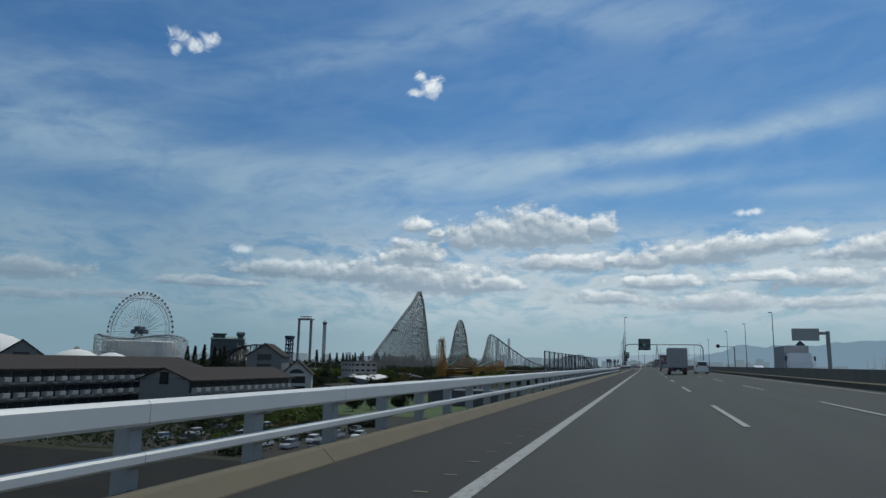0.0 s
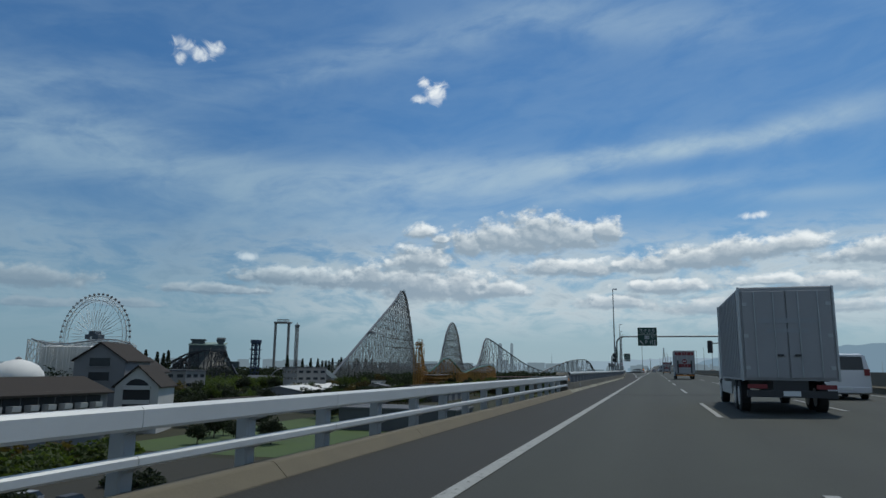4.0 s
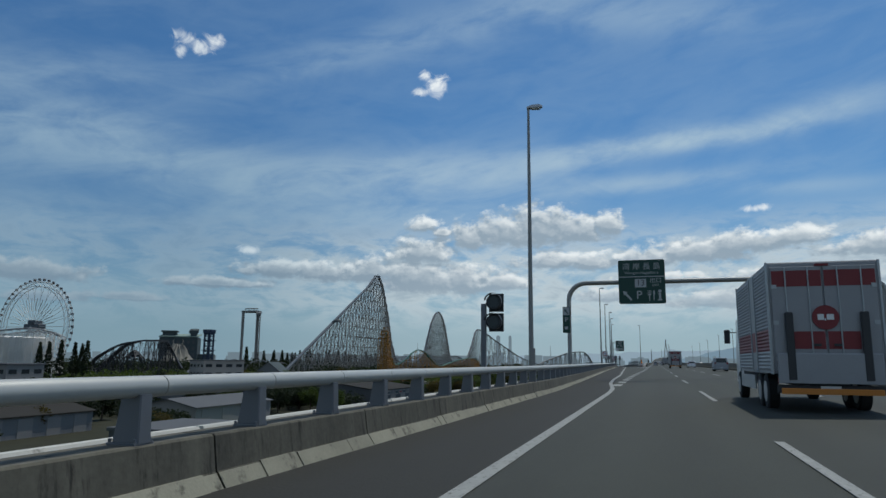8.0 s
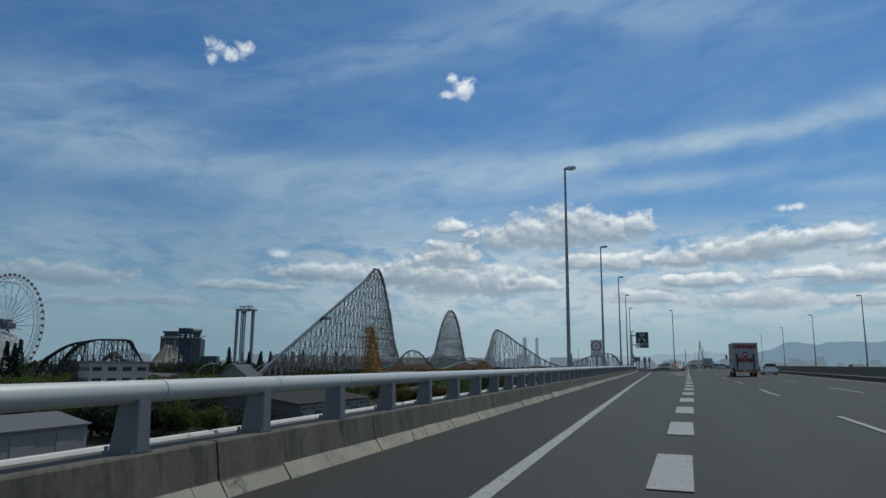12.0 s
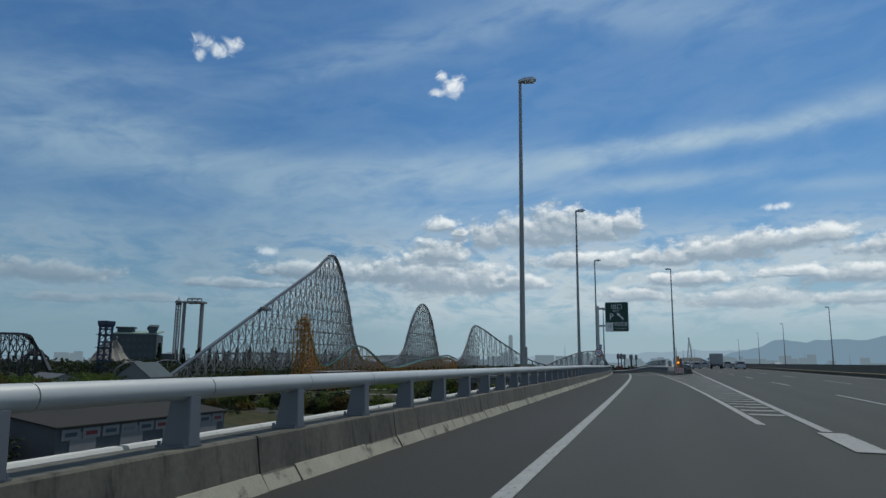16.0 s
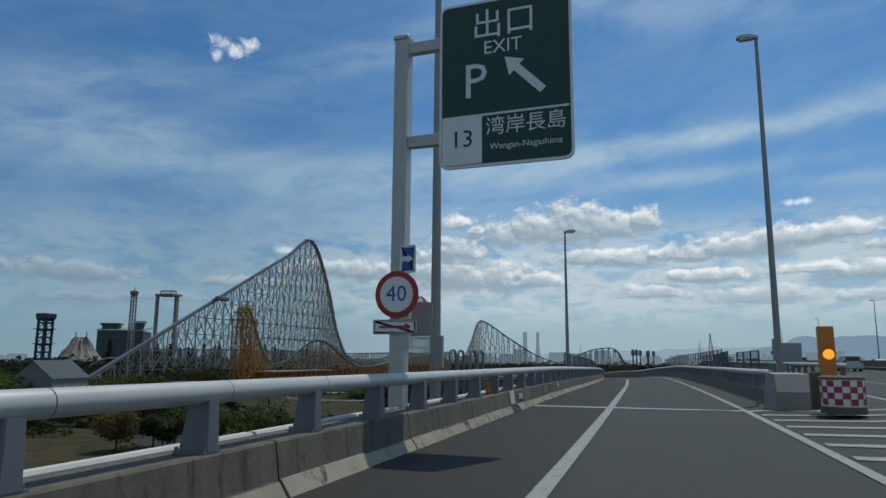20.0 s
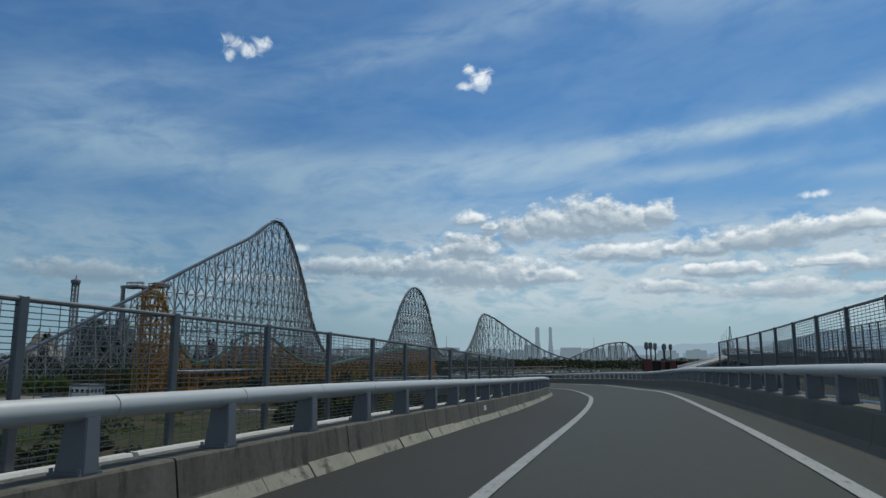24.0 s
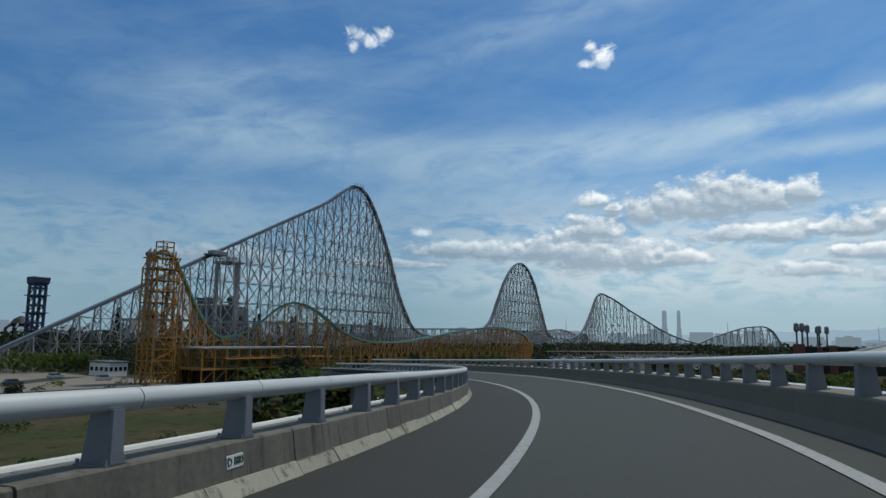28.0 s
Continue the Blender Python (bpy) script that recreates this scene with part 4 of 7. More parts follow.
# ---- wire mesh fences ----
def fence(name, first, last, spot, top, label, short_after=None, short=2.0):
    """spot(s): the fence's foot. Posts every 2 m, but for one short bay, with woven wire between."""
    root = thing(name, (0, 0, 0), label, "fence", "", "structure")
    s = first
    wires = Geo()
    while s <= last + 0.01:
        p = Vector(spot(s))
        part("fence_post", Geo().box(p.x - 0.035, p.x + 0.035, p.y - 0.045, p.y + 0.045, p.z - 0.1, p.z + top + 0.03, 0.008), M_FENCE, root)
        bay = short if short_after is not None and abs(s - short_after) < 0.5 else 2.0
        if s + bay <= last + 0.01:
            q = Vector(spot(s + bay))
            part("top_rail", Geo().tube([p + Vector((0, 0, top)), q + Vector((0, 0, top))], 0.024, 8), M_FENCE, root)
            for i in range(1, 30):
                z = Vector((0, 0, 0.02 + (top - 0.02) * i / 30))
                wires.bar(p + z, q + z, 0.010)
            for i in range(1, int(5 * bay)):
                f = p.lerp(q, i / int(5 * bay))
                wires.bar(f, f + Vector((0, 0, top)), 0.006)
        s += bay
    tagged(part("wire_mesh", wires, M_FENCE, root, "welded galvanised wire mesh"), kind="stuff")
    return root


fence("mesh_fence", 37.03, 77.9, lambda y: (-5.55, y, 0.0), 1.96, "grey steel fence of welded wire mesh behind the railing", 53.03, 0.85)
# ledge carrying the fence, painted dark for shade, pale edge strip in each bay
ledge = tagged(new("fence_ledge"), "concrete ledge outside the kerb under the mesh fence, darkened for shade", "ledge", "", "structure")
for k in range(21):
    y0 = 36.6 + 2.0 * k
    part("ledge_slab", Geo().box(-5.74, -4.45, y0, y0 + 1.99, -0.55, -0.04, 0.01), M_YARD, ledge)
    part("edge_strip", Geo().box(-5.735, -5.705, y0 + 0.3, y0 + 1.2, -0.045, -0.025, 0.004), M_WHITECONC, ledge)
fence("mesh_fence", 282, 334, lambda s: along(s, -3.35, 0.3), 1.62, "grey steel fence of welded wire mesh outside the parapet")

# ---- right-hand parapet of the exit ramp ----
right_wall = thing("ramp_parapet", (0, 0, 0), "concrete parapet on the ramp's outer side, shade painted dark", "barrier", "", "structure")
for s in stations(228.5, 424.5, 8)[:-1]:
    ring = [(4.28, -0.03), (4.40, 0.17), (4.455, 0.52), (4.475, 0.54), (4.95, 0.54), (4.95, -0.03)]
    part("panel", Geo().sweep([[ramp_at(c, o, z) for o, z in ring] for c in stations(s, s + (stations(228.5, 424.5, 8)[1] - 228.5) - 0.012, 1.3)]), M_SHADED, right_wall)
right_rail = thing("pipe_railing", (0, 0, 0), "pale tubular handrail on posts along the ramp's outer parapet", "railing", "", "structure")
for k in range(103):
    s = 229 + PITCH * k
    part("rail_tube", Geo().tube([ramp_at(c, 4.62, 1.03) for c in (s, s + PITCH / 2, s + PITCH - 0.012)], 0.097, 14, flat=0.98), M_RAIL, right_rail, smooth=True)
    x0, y0, z0 = ramp_at(s + 0.9, 4.62)
    part("rail_post", PIPE_POST, M_POST, right_rail).matrix_local = Matrix.Translation((x0, y0, z0)) @ Matrix.Rotation(radians(ramp_turn(s + 0.9) + 180), 4, "Z")
geo = Geo().sweep([[ramp_at(s, o, z) for o, z in ((4.3, 0), (5.4, 0), (5.3, h), (4.4, h))] for s, h in ((226.9, 0.55), (227.2, 1.02), (228.6, 1.05))])
tagged(part("parapet_nose", geo, M_DECK), "rounded concrete nose where the parapets part", "barrier block", "", "structure")
geo = Geo().sweep([[ramp_at(q, o, z) for o, z in ((4.98, 0.42), (4.96, 0.53), (5.18, 0.53), (5.18, 0.42))] for q in stations(232, 424, 3)])
tagged(part("cable_duct", geo, M_GALV), "pale duct cover on the ramp's outer parapet", "cable duct", "", "structure")
fence("mesh_fence", 235, 241, lambda s: ramp_at(s, 5.22, 0.4), 1.4, "short grey wire mesh fence beyond the ramp's outer parapet")
fence("mesh_fence", 247, 297, lambda s: ramp_at(s, 5.22, 0.4), 1.65, "grey wire mesh fence beyond the ramp's outer parapet")

# main carriageway's own left parapet beyond the exit, and the median wall
main_wall = thing("main_parapet", (0, 0, 0), "concrete parapet of the main carriageway beyond the exit", "barrier", "", "structure")
for y in stations(381, 1300, 12)[:-1]:
    part("panel", Geo().sweep([[(x, q, road_z(-2, q) + z) for x, z in ((-2.45, -0.1), (-2.6, 0.6), (-2.95, 0.6), (-2.95, -0.3))] for q in (y, y + 11.9)]), M_CONCRETE, main_wall)
    part("rail_tube", Geo().tube([(-2.75, q, road_z(-2, q) + 1.04) for q in (y, y + 11.98)], 0.09, 8), M_RAIL, main_wall)
    if y < 700:
        for q in stations(y + 1, y + 11, 2.0):
            part("rail_post", Geo().box(-2.83, -2.68, q - 0.07, q + 0.07, road_z(-2, q) + 0.58, road_z(-2, q) + 0.98), M_POST, main_wall)
fence("mesh_fence", 452, 520, lambda y: (-3.1, y, road_z(-3, y) + 0.4), 2.0, "grey mesh fence along the main carriageway's parapet")
median = thing("median_wall", (0, 0, 0), "concrete median wall with a coping, shade put into its grey", "barrier", "", "structure")
for y in stations(-140, 1300, 10)[:-1]:
    z = lambda q: road_z(10.6, q)
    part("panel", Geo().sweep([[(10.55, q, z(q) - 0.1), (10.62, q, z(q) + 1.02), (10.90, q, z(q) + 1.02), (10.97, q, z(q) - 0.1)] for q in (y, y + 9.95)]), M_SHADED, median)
    part("guard_rail", Geo().sweep([[(10.35, q, z(q) + 0.28), (10.42, q, z(q) + 0.24), (10.48, q, z(q) + 0.28), (10.42, q, z(q) + 0.36)] for q in (y, y + 9.9)]), M_KERB, median)
outer = thing("outer_parapet", (0, 0, 0), "pale concrete parapet of the opposite carriageway", "barrier", "", "structure")
for y in stations(-140, 1300, 20)[:-1]:
    z = lambda q: spline(RISE, q)
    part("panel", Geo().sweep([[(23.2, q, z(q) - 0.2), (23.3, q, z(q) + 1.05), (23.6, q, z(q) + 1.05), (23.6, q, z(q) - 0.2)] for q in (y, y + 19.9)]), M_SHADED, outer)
swing(road_main, road_far, bridge, line_main, line_median, lanes, main_wall, median, outer)


# ---- lamps, signs, gantry ----
def street_lamp(x, y, z0, height, turn, label):
    root = thing("street_lamp", Matrix.Translation((x, y, z0)) @ pose(0, 0, 0, 0, 0, turn), label, "street lamp", "expressway lamps")
    part("pole", Geo().tube([(0, 0, 0.3), (0, 0, height * 0.5), (0, 0, height)], [0.125, 0.095, 0.06], 12), M_POLE, root, smooth=True)
    part("base_flange", Geo().tube([(0, 0, -0.02), (0, 0, 0.04), (0, 0, 0.05), (0, 0, 0.32)], [0.26, 0.26, 0.19, 0.14], 12), M_GALV, root)
    part("service_box", Geo().box(-0.02, 0.18, -0.11, 0.11, 1.0, 1.75, 0.02), M_POLE, root)
    head = Geo().sweep([[(a, -w, height + z), (a, w, height + z), (a, w * 0.7, height + z + t), (a, -w * 0.7, height + z + t)] for a, w, z, t in ((-0.08, 0.07, -0.02, 0.10), (0.15, 0.15, 0.0, 0.16), (0.5, 0.17, 0.03, 0.16), (0.68, 0.10, 0.05, 0.08))])
    lamp = part("luminaire", head, M_GALV, root)
    part("lens", Geo().box(0.18, 0.58, -0.11, 0.13, height - 0.03, height + 0.03, 0.01), M_WHITE, lamp, "clear flat lamp glass")
    part("bracket_plate", Geo().box(-0.35, 0.45, -0.4, 0.4, -0.14, -0.02, 0.02), M_SHADED, root)
    return root


for y, x, tall in ((182.6, -5.5, 13.3), (264.35, -8.35, 13.0), (291.1, -9.36, 12.55), (318.6, -10.2, 12.9), (345.1, -11.45, 13.1), (371.2, -12.85, 13.0)):
    street_lamp(x, y, 0.14 + spline(DROP, y), tall, 12, "tall tapered grey steel lamp post beside the parapet")
street_lamp(-14.8, 399.9, -0.25, 9.6, 12, "grey steel lamp post beside the ramp's parapet")
street_lamp(-4.5, 383.0, 0.2, 13.0, 180, "tall tapered grey steel lamp post on the gore")
for y, x in ((780.0, -3.3), (840, -3.3), (900.0, -3.3), (960, -3.3)):
    street_lamp(x, y, road_z(0, y) + 0.2, 12.0, 0, "tall grey steel lamp post along the main carriageway")
for y in (150, 190, 232, 300, 345, 390, 440, 500, 560, 640):
    street_lamp(24.3, y, road_z(0, y) + 0.2, 12.0, 180, "tall grey steel lamp post on the far side of the viaduct")


def board(name, w, h, mat, parent, at, border=None, depth=0.05, c=0.14):
    """A sign board with rounded corners, facing -y; its middle at the pose."""
    def ring(e, y):
        pts = []
        for sx, sz, a0 in ((1, -1, -90), (1, 1, 0), (-1, 1, 90), (-1, -1, 180)):
            for a in (0, 30, 60, 90):
                pts.append((sx * (w / 2 - c) + (c - e) * math.cos(radians(a0 + a)), y, sz * (h / 2 - c) + (c - e) * math.sin(radians(a0 + a))))
        return pts
    base_board = part(name, Geo().sweep([ring(0, 0), ring(0, depth)]), border or mat, parent)
    base_board.matrix_local = at
    if border:
        part("face", Geo().sweep([ring(0.05, -0.004), ring(0.05, 0.004)]), mat, base_board)
    return base_board


def arrow(geo, tail, tip, w, head, y=-0.008):
    a, b = Vector((tail[0], 0, tail[1])), Vector((tip[0], 0, tip[1]))
    d = (b - a).normalized()
    n = Vector((-d.z, 0, d.x))
    m = b - d * head
    for ring in ([a + n * w, a - n * w, m - n * w, m + n * w], [m + n * head * 0.62, m - n * head * 0.62, b]):
        i = len(geo.v)
        geo.v += [(p.x, y, p.z) for p in ring] + [(p.x, y - 0.004, p.z) for p in ring]
        k = len(ring)
        geo.f.append(tuple(i + k + q for q in range(k)))
        geo.f += [(i + q, i + (q + 1) % k, i + k + (q + 1) % k, i + k + q) for q in range(k)]
    return geo


# overhead gantry with the exit sign
gantry = thing("sign_gantry", (0, 203.5, 0), "grey steel gantry of twin tubes spanning the carriageway", "gantry")
for dy in (-0.36, 0.36):
    bend = [(-6.2, dy, -0.2), (-6.2, dy, 5.9)] + [(-6.2 + 1.3 * (1 - math.cos(radians(a))), dy, 5.9 + 1.3 * math.sin(radians(a))) for a in (15, 30, 45, 60, 75, 90)] + [(13.6, dy, 7.2)]
    bend += [(13.6 + 1.3 * math.sin(radians(a)), dy, 5.9 + 1.3 * math.cos(radians(a))) for a in (30, 60, 90)] + [(14.9, dy, 0.3)]
    part("tube", Geo().tube(bend, 0.13, 12), M_GANTRY, gantry, smooth=True)
rungs = [(-6.2, 0.8 + 1.3 * k) for k in range(5)]
for x, z in rungs:
    part("rung", Geo().box(x - 0.09, x + 0.09, -0.30, 0.30, z - 0.08, z + 0.08), M_GANTRY, gantry)
for k in range(13):
    x = -4.4 + 1.45 * k
    part("rung", Geo().box(x - 0.08, x + 0.08, -0.30, 0.30, 7.13, 7.27), M_GANTRY, gantry)
exit_board = board("sign_board", 3.3, 3.25, M_GREEN, gantry, pose(-0.8, -0.58, 7.15), M_GREEN, 0.06)
part("divider", Geo().box(-1.62, 1.62, -0.010, -0.004, 0.34, 0.40), M_SIGNGREY, exit_board)
lettering("place_name", "湾 岸 長 島", 0.56, M_SIGNGREY, exit_board, pose(0, -0.006, 1.10))
lettering("place_name", "Wangan-Nagashima", 0.30, M_SIGNGREY, exit_board, pose(0, -0.006, 0.66))
part("number_field", Geo().box(-0.48, 0.32, -0.012, -0.004, -0.42, 0.20), M_SIGNGREY, exit_board)
lettering("number", "13", 0.62, M_DARK, exit_board, pose(-0.08, -0.014, -0.1))
lettering("word", "出口", 0.42, M_SIGNGREY, exit_board, pose(0.98, -0.006, 0.06))
lettering("word", "EXIT", 0.24, M_SIGNGREY, exit_board, pose(0.98, -0.006, -0.28))
part("arrow", arrow(Geo(), (-0.75, -1.35), (-1.35, -0.65), 0.07, 0.3), M_SIGNGREY, exit_board)
lettering("letter", "P", 0.85, M_SIGNGREY, exit_board, pose(-0.2, -0.006, -1.0))
fork = Geo().box(0.49, 0.55, -0.008, -0.004, -1.4, -0.93).box(0.42, 0.62, -0.0085, -0.0035, -1.0, -0.93)
for x in (0.42, 0.52, 0.62):
    fork.box(x - 0.02, x + 0.02, -0.008, -0.004, -0.95, -0.65)
part("fork_pictogram", fork, M_SIGNGREY, exit_board, "white fork pictogram")
part("knife_pictogram", Geo().sweep([[(0.79, y, -1.4), (0.85, y, -1.4), (0.86, y, -1.05), (0.91, y, -0.85), (0.88, y, -0.70), (0.82, y, -0.64), (0.79, y, -0.70)] for y in (-0.008, -0.004)]), M_SIGNGREY, exit_board, "white knife pictogram")
part("information_dot", Geo().disc((1.25, -0.006, -0.72), (0, 1, 0), 0.12, 0.006), M_SIGNGREY, exit_board)
part("information_stem", Geo().sweep([[(1.10, y, -1.4), (1.40, y, -1.4), (1.40, y, -1.32), (1.33, y, -1.30), (1.33, y, -0.88), (1.12, y, -0.88), (1.12, y, -0.95), (1.17, y, -0.97), (1.17, y, -1.30), (1.10, y, -1.32)] for y in (-0.008, -0.004)]), M_SIGNGREY, exit_board)
for x in (-1.9, 0.3):
    part("sign_clamp", Geo().box(x - 0.06, x + 0.06, -0.53, -0.49, 5.7, 8.6), M_GALV, gantry)
    part("sign_arm", Geo().box(x - 0.05, x + 0.05, -0.51, -0.36, 7.1, 7.3), M_GALV, gantry)
small_board = board("side_board", 0.55, 1.95, M_GREEN, gantry, pose(-6.35, -0.56, 4.4), M_GREEN, 0.04, 0.06)
part("top_field", Geo().box(-0.24, 0.24, -0.008, -0.004, 0.36, 0.94), M_SIGNGREY, small_board)
lettering("letter", "P", 0.5, M_SIGNGREY, small_board, pose(0, -0.006, 0.0))
part("arrow", arrow(Geo(), (0.12, 0.44), (-0.14, 0.82), 0.04, 0.18, -0.012), M_GREEN, small_board)
part("cup_pictogram", Geo().sweep([[(-0.10, y, -0.72), (0.08, y, -0.72), (0.14, y, -0.50), (-0.16, y, -0.50)] for y in (-0.009, -0.004)]), M_SIGNGREY, small_board, "pale cup pictogram")
part("sign_arm", Geo().box(-6.40, -6.30, -0.53, -0.3, 4.3, 4.4), M_GALV, gantry)

# warning light post on the parapet
signal = thing("warning_light_post", (-5.42, 173.2, 0), "dark steel post with two hooded round lanterns", "signal")
part("post", Geo().box(-0.08, 0.08, -0.08, 0.08, 0.0, 3.15, 0.01), M_POST, signal)
for z in (3.2, 2.55):
    lantern = part("lantern", Geo().tube([(0.36, 0.22, z), (0.36, 0.1, z), (0.36, -0.12, z), (0.36, -0.14, z)], [0.12, 0.24, 0.26, 0.24], 16), M_DARK, signal)
    part("lantern_lens", Geo().disc((0.36, -0.145, z), (0, 1, 0), 0.19, 0.02), M_GLASSDARK, lantern)
    part("visor", Geo().sweep([[(0.36 + 0.29 * math.cos(radians(a)), y, z + 0.29 * math.sin(radians(a))) for a in range(10, 175, 20)] for y in (-0.32, -0.1)], closed=False), M_DARK, lantern)
    part("bracket", Geo().bar((0.05, 0, z - 0.05), (0.36, 0.12, z - 0.05), 0.06), M_POST, signal)
    part("backing_plate", Geo().box(0.12, 0.62, 0.22, 0.24, z - 0.3, z + 0.3, 0.02), M_DARK, signal)

# speed limit boards
def ring_sign(name, r, parent, at, text, size):
    base_disc = part(name, Geo().disc((0, 0.01, 0), (0, 1, 0), r, 0.02, 32), M_RED, parent, "round white speed sign with a red ring")
    base_disc.matrix_local = at
    part("face", Geo().disc((0, -0.003, 0), (0, 1, 0), r * 0.76, 0.008, 32), M_WHITE, base_disc)
    lettering("number", text, size, M_BLUE, base_disc, pose(0, -0.009, 0))
    return base_disc


speed = thing("speed_limit_board", (-9.05, 283.0, 0.0), "white rectangular board with a round 40 speed sign", "road sign")
part("post", Geo().tube([(0, 0.08, 0.1), (0, 0.08, 3.2)], 0.05, 10), M_POLE, speed)
white_board = board("board", 0.95, 1.42, M_WHITE, speed, pose(0, 0, 2.62), M_SIGNBACK, 0.03, 0.04)
ring_sign("speed_disc", 0.42, white_board, pose(0, -0.02, 0.2), "40", 0.42)
lettering("distance", "100m先", 0.21, M_DARK, white_board, pose(0, -0.006, -0.36))
lettering("caption", "出口速度", 0.20, M_DARK, white_board, pose(0, -0.006, -0.58))

# exit sign on its post
post = thing("exit_sign", (-12.35, 368.0, 0.0), "green exit direction sign on a square grey post", "road sign")
part("post", Geo().box(-0.14, 0.14, -0.14, 0.14, -0.1, 7.35, 0.02), M_RAIL, post)
part("post_cap", Geo().box(-0.16, 0.16, -0.16, 0.16, 7.34, 7.42, 0.02), M_RAIL, post)
part("service_box", Geo().box(0.05, 0.26, -0.16, -0.02, 1.35, 2.1, 0.02), M_RAIL, post)
for z in (7.15, 5.25):
    part("arm", Geo().box(0.12, 1.3, -0.08, 0.08, z - 0.11, z + 0.11, 0.01), M_RAIL, post)
big = board("sign_board", 2.5, 3.22, M_GREEN, post, pose(2.06, -0.14, 6.22), M_WHITE, 0.06, 0.16)
lettering("word", "出口", 0.62, M_WHITE, big, pose(0.0, -0.006, 1.08))
lettering("word", "EXIT", 0.36, M_WHITE, big, pose(-0.02, -0.006, 0.64))
lettering("letter", "P", 0.95, M_WHITE, big, pose(-0.55, -0.006, 0.0))
part("arrow", arrow(Geo(), (0.72, -0.3), (0.02, 0.42), 0.075, 0.32), M_WHITE, big)
part("divider", Geo().box(-1.18, 1.18, -0.009, -0.004, -0.66, -0.62), M_WHITE, big)
part("number_field", Geo().box(-1.19, -0.42, -0.009, -0.004, -1.55, -0.66), M_WHITE, big)
lettering("number", "13", 0.46, M_DARK, big, pose(-0.80, -0.011, -1.08))
lettering("place_name", "湾岸長島", 0.37, M_WHITE, big, pose(0.39, -0.006, -0.90))
lettering("place_name", "Wangan-Nagashima", 0.165, M_WHITE, big, pose(0.39, -0.006, -1.26))
ring_sign("speed_disc", 0.43, post, pose(0.02, -0.19, 2.33), "40", 0.42)
arrow_board = board("arrow_board", 0.32, 0.52, M_BLUE, post, pose(0.22, -0.17, 2.98), M_WHITE, 0.02, 0.03)
part("arrow", arrow(Geo(), (-0.11, 0), (0.12, 0), 0.045, 0.12), M_WHITE, arrow_board)
lower_board = board("arrow_board", 0.86, 0.27, M_WHITE, post, pose(-0.02, -0.17, 1.74), M_SIGNBACK, 0.02, 0.02)
part("arrow", arrow(Geo(), (-0.3, 0), (0.33, 0), 0.022, 0.12), M_RED, lower_board)
board("rear_board", 0.5, 0.62, M_SIGNBACK, post, pose(0.32, 0.2, 1.9), None, 0.02, 0.03)

# crash drum and beacon at the gore
drum = thing("crash_drum", (-4.05, 375.0, -0.02), "crash cushion drum with red and white checks", "crash barrel")
part("drum", Geo().tube([(0, 0, 0.0), (0, 0, 0.12), (0, 0, 0.72), (0, 0, 0.80)], [0.44, 0.46, 0.47, 0.47], 36), M_WHITE, drum, smooth=True)
part("lid", Geo().tube([(0, 0, 0.78), (0, 0, 0.83), (0, 0, 0.86)], [0.49, 0.49, 0.43], 36), M_KERB, drum, "faded yellowish lid")
part("skirt", Geo().tube([(0, 0, 0.0), (0, 0, 0.16)], [0.49, 0.475], 36), M_KERB, drum)
for row in range(4):
    for k in range(18):
        if (k + row) % 2:
            continue
        a0, a1 = 2 * math.pi * k / 18, 2 * math.pi * (k + 1) / 18
        z0, z1 = 0.20 + 0.14 * row, 0.34 + 0.14 * row
        ring = [[(0.476 * math.cos(a), 0.476 * math.sin(a), z) for z in (z0, z1)] for a in (a0, (a0 + a1) / 2, a1)]
        part("check", Geo().sweep(ring, closed=False), M_RED, drum)
beacon = thing("warning_beacon", (-4.15, 376.0, 0.0), "tall yellow warning beacon box with an amber lamp", "beacon")
part("housing", Geo().box(-0.18, 0.18, -0.14, 0.14, 0.7, 2.05, 0.02), M_ORANGE, beacon, "faded orange steel housing")
part("lamp", Geo().disc((0.02, -0.15, 1.35), (0, 1, 0), 0.125, 0.03), M_AMBER, beacon, "glowing amber lamp")
part("visor", Geo().sweep([[(0.02 + 0.15 * math.cos(radians(a)), y, 1.35 + 0.15 * math.sin(radians(a))) for a in range(0, 181, 30)] for y in (-0.28, -0.14)], closed=False), M_DARK, beacon)
part("stand", Geo().box(-0.1, 0.1, -0.1, 0.1, -0.1, 0.72), M_POST, beacon)
part("battery_case", Geo().box(-0.42, -0.2, -0.16, 0.16, 0.0, 0.9, 0.02), M_KERB, beacon)

# far direction boards over the main carriageway
vms = thing("message_board_post", (12.6, 56.0, 0.3), "dark message board cantilevered from a grey mast", "road sign")
part("mast", Geo().tube([(0, 0, -0.3), (0, 0, 3.7)], 0.14, 10), M_POLE, vms)
part("arm", Geo().box(-2.2, 0.1, -0.1, 0.1, 3.45, 3.65), M_POLE, vms)
part("board", Geo().box(-2.4, -0.6, -0.2, 0.1, 3.0, 3.9, 0.03), M_SIGNBACK, vms)
diamond = thing("diamond_sign", (24.4, 126.0, 0.2), "dark back of a diamond-shaped sign on a slim post", "road sign")
part("post", Geo().tube([(0, 0, -0.3), (0, 0, 5.0)], 0.06, 8), M_POLE, diamond)
part("plate", Geo().box(-0.52, 0.52, -0.02, 0.02, -0.52, 0.52, 0.01), M_SLATE, diamond, at=pose(0, -0.09, 4.9, 0, 45, 0))
eye_post = thing("camera_post", (10.75, 96.0, 1.2), "slim post with a dark round camera on an arm", "camera post")
part("post", Geo().tube([(0, 0, -0.1), (0, 0, 2.7)], 0.07, 8), M_POLE, eye_post)
